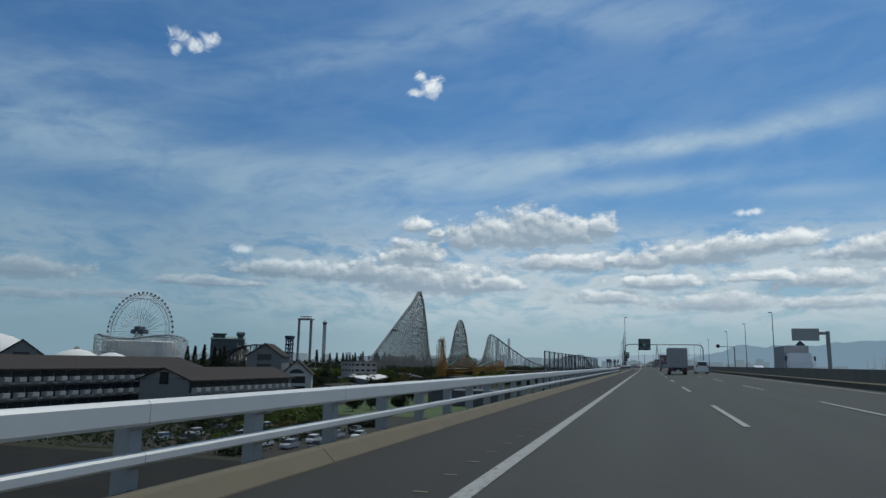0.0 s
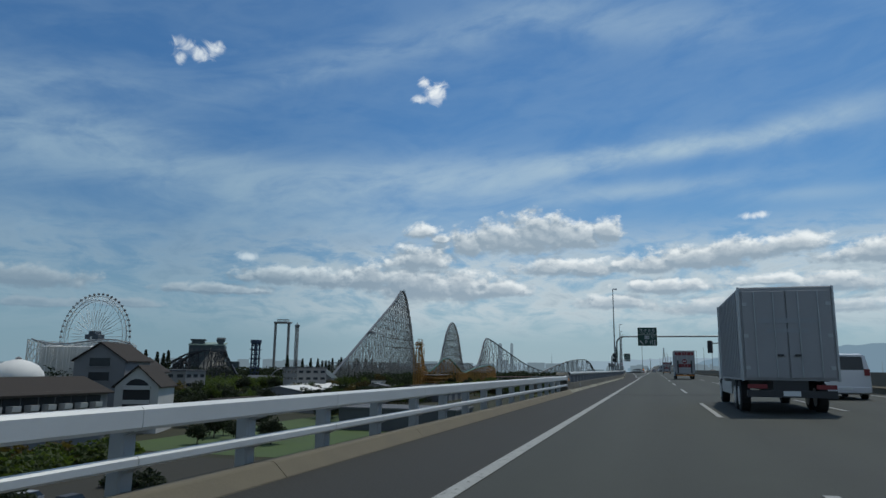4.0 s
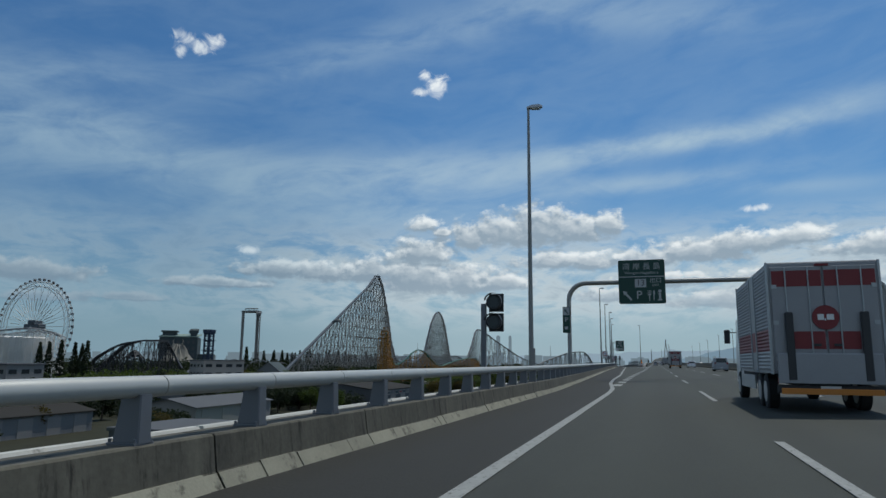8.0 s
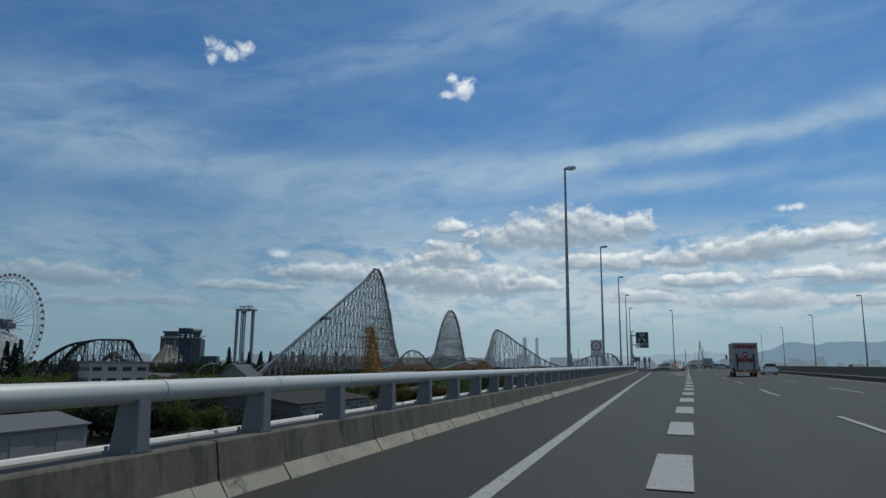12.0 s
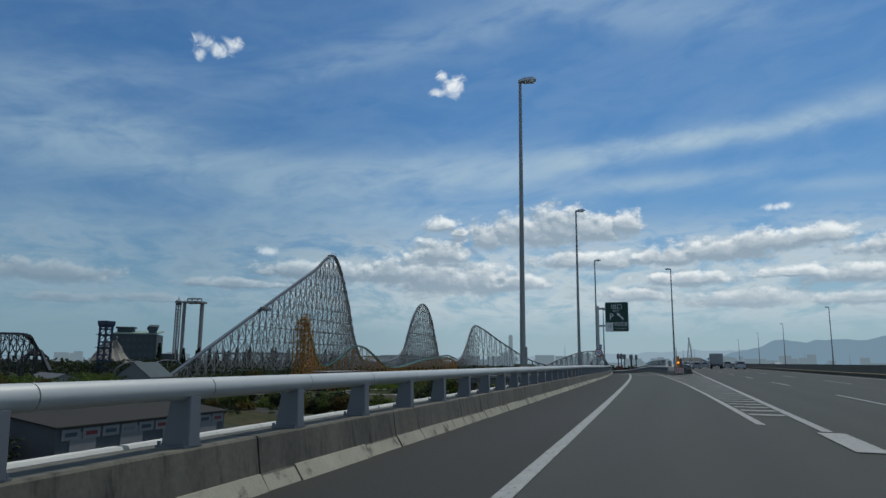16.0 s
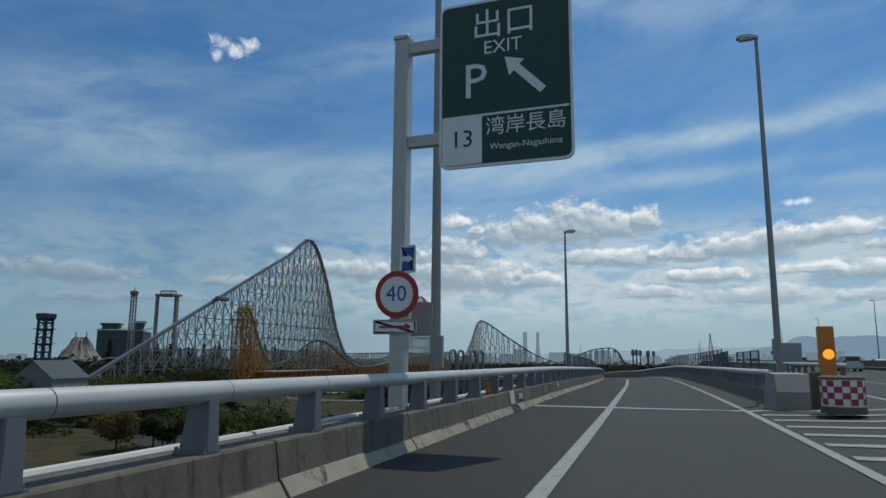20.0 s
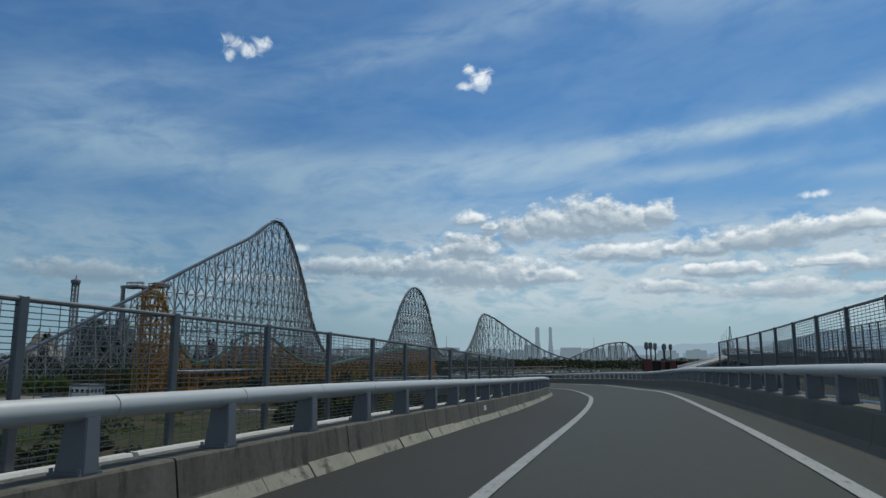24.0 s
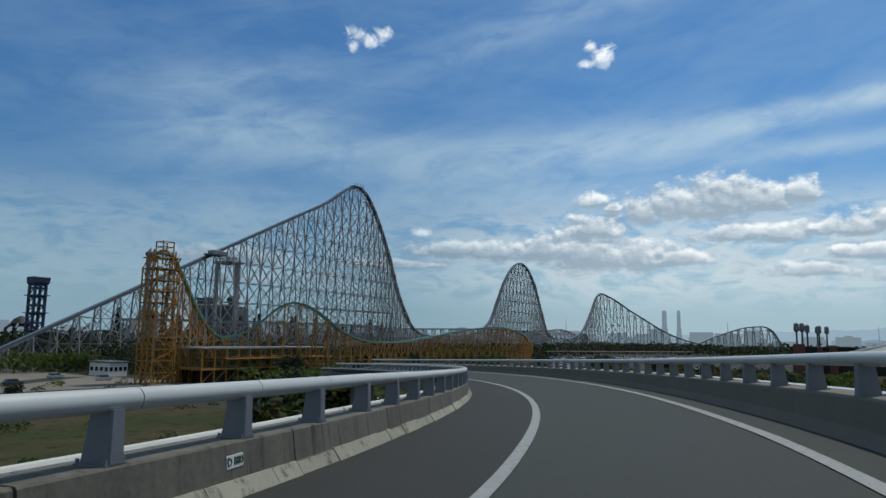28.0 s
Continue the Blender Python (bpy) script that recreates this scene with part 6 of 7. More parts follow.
# ferris wheel in the x-z plane
HUB = Vector((-562, 650, 29.5))
ferris = thing("ferris_wheel", (HUB.x, HUB.y, GROUND), "large white ferris wheel with small gondolas", "ferris wheel")
inv = Matrix.Translation((-HUB.x, -HUB.y, -GROUND))
N = 48
for dy in (-3.0, 3.0):
    for r in (43.0, 38.5):
        ring = [HUB + Vector((r * math.cos(2 * math.pi * k / N), dy, r * math.sin(2 * math.pi * k / N))) for k in range(N + 1)]
        part("rim", Geo().tube(ring, 0.32, 5, cap=False), M_OFFWHITE, ferris, at=inv)
webs = Geo()
for k in range(N):
    a, b = 2 * math.pi * k / N, 2 * math.pi * (k + 1) / N
    for dy in (-3.0, 3.0):
        webs.bar(HUB + Vector((38.5 * math.cos(a), dy, 38.5 * math.sin(a))), HUB + Vector((43 * math.cos(b), dy, 43 * math.sin(b))), 0.25)
    webs.bar(HUB + Vector((43 * math.cos(a), -3, 43 * math.sin(a))), HUB + Vector((43 * math.cos(a), 3, 43 * math.sin(a))), 0.3)
part("rim_lattice", webs, M_OFFWHITE, ferris, at=inv)
for k in range(24):
    a = 2 * math.pi * k / 24
    for dy in (-3.0, 3.0):
        part("spoke", Geo().bar(HUB + Vector((2.2 * math.cos(a), dy * 1.3, 2.2 * math.sin(a))), HUB + Vector((38.5 * math.cos(a), dy, 38.5 * math.sin(a))), 0.26), M_OFFWHITE, ferris, at=inv)
for k in range(24):
    a = 2 * math.pi * (k + 0.5) / 24
    part("star_arm", Geo().bar(HUB + Vector((15 * math.cos(a), -3.2, 15 * math.sin(a))), HUB + Vector((27 * math.cos(a), -3.2, 27 * math.sin(a))), 0.5), M_OFFWHITE, ferris, at=inv)
gondola = Geo().tube([(0, 0, -2.2), (0, 0, -1.9), (0, 0, -0.3), (0, 0, 0.2)], [0.9, 1.35, 1.35, 0.7], 8).mesh("gondola")
for k in range(N):
    a = 2 * math.pi * k / N
    part("gondola", gondola, M_WALLGREY, ferris, at=inv @ Matrix.Translation(HUB + Vector((45.2 * math.cos(a), 0, 45.2 * math.sin(a) + 1.0))))
part("hub_house", Geo().box(-9, 9, -4.5, 4.5, -2.5, 2.5, 0.5).box(-4, 4, -5, 5, 2.5, 6.0, 0.5), M_TRACK, ferris, "dark machinery housing at the axle", at=inv @ Matrix.Translation(HUB))
for dy in (-8, 8):
    for dx in (-15, 15):
        part("leg", Geo().bar(HUB + Vector((0, dy * 0.5, 0)), (HUB.x + dx, HUB.y + dy, GROUND), 1.6), M_OFFWHITE, ferris, at=inv)

# round white lattice coaster in front of the wheel
white = thing("white_coaster", (-450, 525, GROUND), "round white timber-style coaster, a drum of fine white trestles", "roller coaster")
RW = 40.0
for k in range(56):
    a = 2 * math.pi * k / 56
    b = 2 * math.pi * (k + 1) / 56
    geo = Geo()
    for rr, w in ((RW, 0.34), (RW - 7, 0.30), (RW - 14, 0.30)):
        top = 32.0 + 2.2 * math.sin(a * 3 + rr) - (RW - rr) * 0.12
        p, q = Vector((rr * math.cos(a), rr * math.sin(a), 0)), Vector((rr * math.cos(b), rr * math.sin(b), 0))
        geo.bar(p, p + Vector((0, 0, top)), w)
        for i in range(11):
            z = top * i / 10
            geo.bar(p + Vector((0, 0, z)), q + Vector((0, 0, z)), 0.5 if i == 10 else 0.32)
            if i < 10 and (i + k) % 2 == 0:
                geo.bar(p + Vector((0, 0, z)), q + Vector((0, 0, z + top / 10)), 0.26)
    part("trestle", geo, M_OFFWHITE, white)
ring = [(RW * 0.93 * math.cos(2 * math.pi * k / 56), RW * 0.93 * math.sin(2 * math.pi * k / 56), 32.5 + 2.2 * math.sin(2 * math.pi * k / 56 * 3 + RW)) for k in range(57)]
part("track", Geo().tube(ring, 0.6, 6, cap=False), M_WALLGREY, white)
part("inner_wall", Geo().tube([(0, 0, 0), (0, 0, 28.5), (0, 0, 29.5)], [RW - 10, RW - 10, RW - 13], 40), M_OFFWHITE, white, "pale inner drum wall")

# drop tower frame, observation tower, dark tower
frame_tower = thing("drop_ride", (-452, 841, GROUND), "pale steel drop ride of tall twin columns with a top ring", "drop tower")
for x, y in ((-6.5, -5), (6.0, 6), (8.5, 2.0)):
    part("column", Geo().box(x - 1.3, x + 1.3, y - 1.3, y + 1.3, 0, 69.5, 0.3), M_WALLPALE, frame_tower)
part("top_frame", Geo().box(-8.5, 10.5, -6.5, 7.5, 69.0, 71.0, 0.4), M_WALLPALE, frame_tower)
part("top_ring", Geo().tube([(8 * math.cos(a) + 1, 5 * math.sin(a), 73.5) for a in [2 * math.pi * k / 20 for k in range(21)]], 0.4, 5), M_COASTER, frame_tower)
for k in range(8):
    a = 2 * math.pi * k / 8
    part("ring_strut", Geo().bar((8 * math.cos(a) + 1, 5 * math.sin(a), 71), (8 * math.cos(a) + 1, 5 * math.sin(a), 73.5), 0.4), M_COASTER, frame_tower)
spire = thing("shot_tower", (-352.5, 702.5, GROUND), "slim pale lattice shot tower with a dark crown", "tower")
for x in (-1.2, 1.2):
    for y in (-1.2, 1.2):
        part("chord", Geo().box(x - 0.28, x + 0.28, y - 0.28, y + 0.28, 0, 55), M_WALLPALE, spire)
lac = Geo()
for k in range(22):
    z = 2.5 * k
    for a, b in (((-1.2, -1.2), (1.2, -1.2)), ((1.2, -1.2), (1.2, 1.2)), ((1.2, 1.2), (-1.2, 1.2)), ((-1.2, 1.2), (-1.2, -1.2))):
        lac.bar((*a, z), (*b, z + 2.5), 0.28).bar((*a, z), (*b, z), 0.2)
part("lacing", lac, M_WALLPALE, spire)
part("crown", Geo().tube([(0, 0, 54.5), (0, 0, 56), (0, 0, 57.5), (0, 0, 58.2)], [1.6, 2.6, 2.6, 1.2], 10), M_WALLGREY, spire)
part("finial", Geo().tube([(0, 0, 58), (0, 0, 60.5)], [0.5, 0.12], 6), M_WALLGREY, spire)
navy = thing("dark_tower", (-368, 652, GROUND), "dark blue steel ride tower with a flared head", "tower")
for x in (-2.6, 2.6):
    for y in (-2.6, 2.6):
        part("column", Geo().box(x - 0.55, x + 0.55, y - 0.55, y + 0.55, 0, 36), M_NAVY, navy)
for k in range(1, 9):
    z = 4.3 * k
    geo = Geo().box(-3.2, 3.2, -3.2, 3.2, z - 0.5, z + 0.5)
    geo.bar((-2.6, -3, z - 4.3), (2.6, -3, z), 0.4).bar((2.9, -2.6, z - 4.3), (2.9, 2.6, z), 0.4)
    if k in (3, 5, 7):
        geo.box(-4.2, 4.2, -4.2, 4.2, z + 0.5, z + 0.9)
    part("storey", geo, M_NAVY, navy)
part("head", Geo().sweep([[(-s, -s, z), (s, -s, z), (s, s, z), (-s, s, z)] for s, z in ((3.0, 35.5), (3.7, 37.2), (3.9, 39.6), (3.6, 40.0))]), M_NAVY, navy)

# dark looping coaster
dark = [(-412, 574, -9), (-398, 566, -4), (-384, 558, 1), (-372, 552, 6), (-362, 549, 10.5), (-354, 549, 13.0), (-349, 553, 14.2), (-349, 560, 14.4), (-350, 567, 14.6), (-352, 574, 14.8), (-354, 582, 14.2), (-356, 588, 10), (-353, 593, 2), (-348, 594, -6)]
coaster("dark_coaster", profile(dark, 40), "dark steel coaster hump on dark columns", 5.5, 2.0, 1.3, 8.0, 0.42, M_BLACKSTEEL, M_BLACKSTEEL, 1.3, skip=2.5)
lower_dark = [(-418, 564, -11), (-402, 554, -8), (-388, 545, -3), (-376, 540, 3), (-366, 540, 8), (-359, 543, 11.5), (-352, 548, 13.2)]
coaster("dark_coaster", profile(lower_dark, 24), "second dark track curving down beside the hump", 7.0, 1.6, 1.2, 8.0, 0.4, M_BLACKSTEEL, M_BLACKSTEEL, 1.2, skip=2.5)
for k, (cx, cy, rr) in enumerate(((-330, 640, 10), (-322, 660, 11), (-318, 688, 9))):
    loop = thing("loop_coaster", (cx, cy, GROUND), "grey tubular coaster arch on posts", "roller coaster", "grey coaster arches")
    arc = [(rr * math.cos(radians(a)) * 0.5, rr * 1.3 * math.cos(radians(a)), 3 + rr * math.sin(radians(a))) for a in range(-20, 201, 20)]
    part("track", Geo().tube(arc, 0.55, 6), M_TRACK, loop)
    for a in (30, 90, 150):
        part("post", Geo().bar((rr * math.cos(radians(a)) * 0.5, rr * 1.3 * math.cos(radians(a)), 0), (rr * math.cos(radians(a)) * 0.5, rr * 1.3 * math.cos(radians(a)), 3 + rr * math.sin(radians(a))), 0.5), M_COASTER, loop)

# grey show building far behind
hall = thing("show_building", Matrix.Translation((-713, 1046, GROUND)) @ pose(0, 0, 0, 0, 0, 31), "tall dark grey ride hall, pale green roof and roof turrets", "building")
part("wall", Geo().box(-29, 28, 0, 46, 0, 48, 0.5), M_SLATE, hall)
part("roof", Geo().sweep([[(-30, -1, z), (29, -1, z), (29, 47, z + d), (-30, 47, z + d)] for z, d in ((48, 5), (49.5, 5))]), M_PALEGREEN, hall, "weathered pale green sloping roof")
part("turret", Geo().box(-26, -6, 8, 24, 48, 56, 0.5).box(-28, -4, 6, 26, 56, 58.5, 0.5), M_SLATE, hall)
part("turret", Geo().sweep([[(18 - 3 * f, 2, z), (24 + 3 * f, 2, z), (24 + 3 * f, 12, z + 3 * f), (18 - 3 * f, 12, z + 3 * f)] for f, z in ((0.4, 48), (0.5, 52), (1.5, 56), (1.0, 59))]), M_SLATE, hall)
for k in range(7):
    for i in range(4):
        part("window", Geo().box(-26 + 7.6 * k, -22 + 7.6 * k, -0.3, 0.1, 8 + 10 * i, 13 + 10 * i), M_ROOFGREY, hall)
part("wing", Geo().box(28, 52, 10, 40, 0, 22, 0.5), M_SLATE, hall)
# rock mountain with horns, and a spider-like ride
rock_rng = random.Random(31)
rock = thing("rock_ride", (-549, 839, GROUND), "pale ribbed artificial rock mountain with two horns", "ride")
rings = []
for z, r in ((0, 24), (6, 21), (13, 16.5), (20, 11.5), (26, 7.5), (30, 5.5), (32.5, 3.0)):
    rings.append([((r + 2.4 * (k % 2) + rock_rng.uniform(-1, 1)) * math.cos(2 * math.pi * k / 28), (r + 2.4 * (k % 2) + rock_rng.uniform(-1, 1)) * math.sin(2 * math.pi * k / 28), z) for k in range(28)])
part("mountain", Geo().sweep(rings), M_ROCK, rock)
for sgn in (-1, 1):
    part("horn", Geo().tube([(3.5 * sgn, 0, 30.5), (6.5 * sgn, 0, 32.5), (7.2 * sgn, 0, 35.5), (5.8 * sgn, 0, 38)], [1.2, 1.0, 0.7, 0.15], 8), M_ROCK, rock)
spider = thing("spider_ride", (-496, 709, GROUND), "dark spider-shaped ride with a domed hub on legs", "ride")
part("hub", Geo().tube([(0, 0, 16), (0, 0, 18), (0, 0, 21), (0, 0, 23)], [5.5, 6.5, 4.5, 1.0], 16), M_BLACKSTEEL, spider)
for k in range(8):
    a = 2 * math.pi * k / 8
    part("leg", Geo().tube([(5 * math.cos(a), 5 * math.sin(a), 18), (9 * math.cos(a), 9 * math.sin(a), 15), (11 * math.cos(a), 11 * math.sin(a), 0)], [1.1, 0.9, 0.6], 6), M_BLACKSTEEL, spider)
# right-hand distance
arcs = [(-235, 1500, -12), (-215, 1540, 2), (-190, 1580, 14), (-170, 1605, 21), (-150, 1625, 23), (-138, 1640, 16), (-130, 1655, 0), (-124, 1665, -10)]
coaster("far_coaster", profile(arcs, 30), "far white coaster arch seen through haze", 14.0, 3.0, 1.6, 14.0, 0.8, M_COASTER, M_COASTER, 1.6)
for x, y in ((-44.8, 820), (-42.8, 824), (-42.6, 855), (-40.3, 897), (-38.6, 880), (-35.8, 897)):
    lantern = thing("red_ride_mast", (x, y, GROUND), "slim dark ride mast with an oval grey head", "ride mast", "red ride masts")
    part("mast", Geo().tube([(0, 0, 0), (0, 0, 18)], [0.6, 0.4], 8), M_SLATE, lantern)
    part("head", Geo().tube([(0, 0, 17.6), (0, 0, 18.6), (0, 0, 21.4), (0, 0, 22)], [0.5, 1.2, 1.1, 0.5], 10), M_WALLGREY, lantern)
base_red = thing("red_hall", (-38, 806, GROUND), "dark park building with red bays below ride masts", "building")
part("wall", Geo().box(-7.5, 16, -4, 6, 0, 11.0, 0.3), M_ROOFDARK, base_red)
for x0, x1, h in ((-7, -2.5, 12.6), (2, 4, 11.5), (6.5, 9.5, 12.0)):
    part("red_bay", Geo().box(x0, x1, -5.2, -1, 0, h, 0.3), M_BRICKRED, base_red, "dark red bay")
part("roof", Geo().box(-8.0, 16.5, -4.4, 6.4, 11.0, 11.5, 0.2), M_ROOFDARK, base_red)
part("wing", Geo().box(16, 34, -3, 5, 0, 9.5, 0.3), M_ROOFDARK, base_red, "dark lower wing")


# ---- hotel blocks below the viaduct ----
def hotel(name, x, y0, y1, ridge, eave, depth, floors, label):
    """A long gabled block along y, balconies towards the road."""
    root = thing(name, (x, y0, GROUND), label, "hotel")
    L, e, r = y1 - y0, eave - GROUND, ridge - GROUND
    # The wall's grey has its shade painted in; the gable stays paler.
    part("wall", Geo().box(-depth / 2, depth / 2, 0, L, 0, e), M_WALLGREY, root, "pale grey plaster wall, shade painted into the grey")
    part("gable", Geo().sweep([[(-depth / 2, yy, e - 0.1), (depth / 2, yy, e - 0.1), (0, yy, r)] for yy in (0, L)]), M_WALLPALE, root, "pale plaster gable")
    for s in (-1, 1):
        part("roof_slope", Geo().sweep([[(0, yy, r + 0.15), (s * (depth / 2 + 1.2), yy, e - 0.75), (s * (depth / 2 + 1.2), yy, e - 0.45), (0, yy, r + 0.45)] for yy in (-0.5, L + 0.5)]), M_ROOFDARK, root, "dark brown roofing")
    part("gable_window", Geo().box(-1.3, 1.3, -0.12, 0.1, e - 1.5, e + 1.4, 0.1), M_GLASSDARK, root)
    n = int(L / 3.6)
    rail = Geo().sweep([[(0, 0.85, z), (w, 0.95, z), (w, 2.65, z), (0, 2.75, z)] for w, z in ((1.1, -0.05), (1.5, 0.25), (1.55, 1.15))]).mesh("balcony")
    pane = Geo().box(0, 0.10, 0.1, 3.5, 0.0, 2.45).mesh("window")
    for f in range(floors):
        z = e - 3.4 - 3.3 * f
        part("floor_slab", Geo().box(depth / 2 - 0.1, depth / 2 + 1.3, 0, L, z - 0.35, z - 0.05), M_WALLGREY, root)
        for k in range(n):
            at = Matrix.Translation((depth / 2 - 0.02, 3.6 * k + 0.4, z))
            part("balcony", rail, M_PLASTER, root, at=at)
            part("window", pane, M_GLASSDARK, root, at=at)
    return root


hotel("hotel_block", -112.0, 139.0, 188.0, -1.6, -3.7, 14.0, 2, "long gabled hotel block, dark roof and rows of balconies")
hotel("hotel_block", -139.0, 30.0, 178.0, 0.8, -1.3, 18.0, 4, "very long hotel block, dark roof over four balcony rows")


def gable_house(x, y, w, d, e, r, wall, label, turn=0.0, windows=2):
    root = thing("gable_house", Matrix.Translation((x, y, GROUND)) @ pose(0, 0, 0, 0, 0, turn), label, "house")
    part("wall", Geo().sweep([[(-w / 2, yy, 0), (w / 2, yy, 0), (w / 2, yy, e), (0, yy, r), (-w / 2, yy, e)] for yy in (0, d)]), wall, root)
    for s in (-1, 1):
        part("roof_slope", Geo().sweep([[(0, yy, r + 0.05), (s * (w / 2 + 0.6), yy, e - 0.35), (s * (w / 2 + 0.6), yy, e - 0.05), (0, yy, r + 0.4)] for yy in (-0.6, d + 0.6)]), M_ROOFDARK, root)
    for k in range(windows):
        frame_w = part("window", Geo().box(-w * 0.2, w * 0.2, -0.12, 0.1, e - 1.4 - 3.4 * k, e + 0.6 - 3.4 * k, 0.05), M_GLASSDARK, root)
        part("sill", Geo().box(-w * 0.23, w * 0.23, -0.3, 0.05, e - 1.6 - 3.4 * k, e - 1.4 - 3.4 * k), wall, frame_w)
    return root


gable_house(-200, 177, 12, 20, 15.5, 20.0, M_WALLGREY, "grey plaster gabled hall before the white dome", 49)
gable_house(-127, 208, 12, 16, 16.2, 20.2, M_WALLGREY, "grey plaster hotel wing with a steep gabled roof", 20)
arch_house = gable_house(-112, 204, 9.5, 14, 10.4, 14.8, M_PLASTER, "pale plaster gabled house with balconies in the arch", 25, 0)
arch_ring = [(-2.9, 0.5), (2.9, 0.5)] + [(2.9 * math.cos(radians(a)), 9.2 + 2.9 * math.sin(radians(a))) for a in range(0, 181, 20)]
part("arch_recess", Geo().sweep([[(x, y, z) for x, z in arch_ring] for y in (-0.15, 0.2)]), M_GLASSDARK, arch_house, "dark arched recess")
for z in (3.6, 7.0, 10.2):
    part("balcony", Geo().box(-2.9, 2.9, -0.7, 0.1, z - 0.5, z + 0.4, 0.05), M_PLASTER, arch_house)
gable_house(-133, 226, 11, 14, 13.4, 17.0, M_WALLPALE, "pale plaster gabled house with dark windows", 25, 3)
for (x, y, r, h, lab) in ((-285, 235, 20, 25.0, "white domed hall with a ventilator on top"), (-330, 330, 16, 19.0, "low white domed hall among trees"), (-345, 375, 14, 17.5, "low white domed hall among trees")):
    dome = thing("dome_hall", (x, y, GROUND), lab, "hall", "white dome halls")
    prof = [(r, 0), (r, h * 0.45), (r * 0.93, h * 0.62), (r * 0.75, h * 0.80), (r * 0.45, h * 0.93), (r * 0.12, h)]
    part("shell", Geo().tube([(0, 0, z) for _, z in prof], [q for q, _ in prof], 24), M_OFFWHITE, dome, smooth=True)
    part("ventilator", Geo().tube([(0, 0, h - 0.3), (0, 0, h + 0.8), (0, 0, h + 1.6)], [1.6, 1.6, 0.3], 12), M_WALLGREY, dome)


def flat_building(x, y, w, d, h, wall, label, turn=0.0, rows=0, cols=6, roof=None, name="flat_building"):
    root = thing(name, Matrix.Translation((x, y, GROUND)) @ pose(0, 0, 0, 0, 0, turn), label, "building")
    part("wall", Geo().box(-w / 2, w / 2, -d / 2, d / 2, 0, h), wall, root)
    part("roof", Geo().box(-w / 2 - 0.3, w / 2 + 0.3, -d / 2 - 0.3, d / 2 + 0.3, h, h + 0.5, 0.1), roof or M_ROOFGREY, root)
    for r in range(rows):
        for k in range(cols):
            z = h - 2.4 - 3.3 * r
            yy = -d / 2 + d * (k + 0.5) / cols
            part("window", Geo().box(w / 2 - 0.05, w / 2 + 0.06, yy - d / cols * 0.3, yy + d / cols * 0.3, z, z + 1.2), M_GLASSDARK, root)
            xx = -w / 2 + w * (k + 0.5) / cols
            part("window", Geo().box(xx - w / cols * 0.3, xx + w / cols * 0.3, -d / 2 - 0.06, -d / 2 + 0.05, z, z + 1.2), M_GLASSDARK, root)
    return root


def shed(x, y, w, d, e, r, wall, roof, label, turn=0.0):
    root = thing("warehouse", Matrix.Translation((x, y, GROUND)) @ pose(0, 0, 0, 0, 0, turn), label, "warehouse")
    part("wall", Geo().sweep([[(-w / 2, yy, 0), (w / 2, yy, 0), (w / 2, yy, e), (0, yy, r), (-w / 2, yy, e)] for yy in (0, d)]), wall, root)
    for s in (-1, 1):
        part("roof_slope", Geo().sweep([[(0, yy, r + 0.05), (s * (w / 2 + 0.5), yy, e - 0.2), (s * (w / 2 + 0.5), yy, e), (0, yy, r + 0.25)] for yy in (-0.5, d + 0.5)]), roof, root)
    for k in range(4):
        part("shutter", Geo().box(w / 2 - 0.05, w / 2 + 0.1, d * (k + 0.25) / 4, d * (k + 0.75) / 4, 0, min(4.0, e - 0.6)), M_WALLPALE, root)
    return root


flat_building(-171.5, 391, 13.5, 17, 14.3, M_WALLPALE, "pale flat-roofed block with small square windows", -30, 2, 4)
shed(-243, 546, 17, 22, 6.5, 13.2, M_WALLGREY, M_SLATE, "grey shed with a broad slate-grey pitched roof", 14)
shed(-270, 534, 12, 46, 5.5, 7.6, M_WALLPALE, M_ROOFGREY, "long low white service shed", 62)
shed(-108, 371, 32, 40, 5.0, 7.0, M_ROOFGREY, M_STEELROOF, "long dark warehouse with a sign band and shutters", 0)
band = thing("sign_band", (-91.9, 371, GROUND), "faded sign band of pale and coloured panels on a warehouse", "sign band")
for k in range(10):
    part("sign_panel", Geo().box(0.0, 0.12, 0.8 + 3.9 * k, 4.2 + 3.9 * k, 2.9, 4.5), M_WALLPALE, band)
    part("lettering_bar", Geo().box(0.12, 0.15, 1.4 + 3.9 * k, 3.6 + 3.9 * k, 3.4, 4.0), (M_SLATE, M_MAROON, M_SLATE, M_WALLGREY)[k % 4], band, "unreadable faded lettering bar")
shed(-168, 372, 22, 30, 5.0, 6.6, M_WALLPALE, M_OFFWHITE, "low warehouse with a white metal roof", -10)
shed(-106, 282, 15, 34, 4.4, 6.0, M_WALLPALE, M_ROOFGREY, "long low workshop with a grey metal roof", 3)
shed(-122, 244, 14, 26, 4.2, 5.6, M_WALLGREY, M_STEELROOF, "low workshop with a dark roof", 0)
shed(-150, 330, 20, 26, 5.2, 6.8, M_WALLGREY, M_OFFWHITE, "low warehouse with a pale metal roof", 6)
shed(-160, 455, 14, 20, 4.0, 5.4, M_WALLPALE, M_ROOFGREY, "small pale shed among shrubs", 15)
flat_building(-176, 300, 14, 12, 13.0, M_WALLPALE, "small white flat-roofed block", 0, 2, 3)
flat_building(-216, 597, 10, 6, 4.0, M_OFFWHITE, "low white service building among trees", 0, 1, 4)
canopy = thing("lot_canopy", Matrix.Translation((-170, 965, GROUND)) @ pose(0, 0, 0, 0, 0, -30.2), "long low canopy with a pale reddish roof", "canopy")
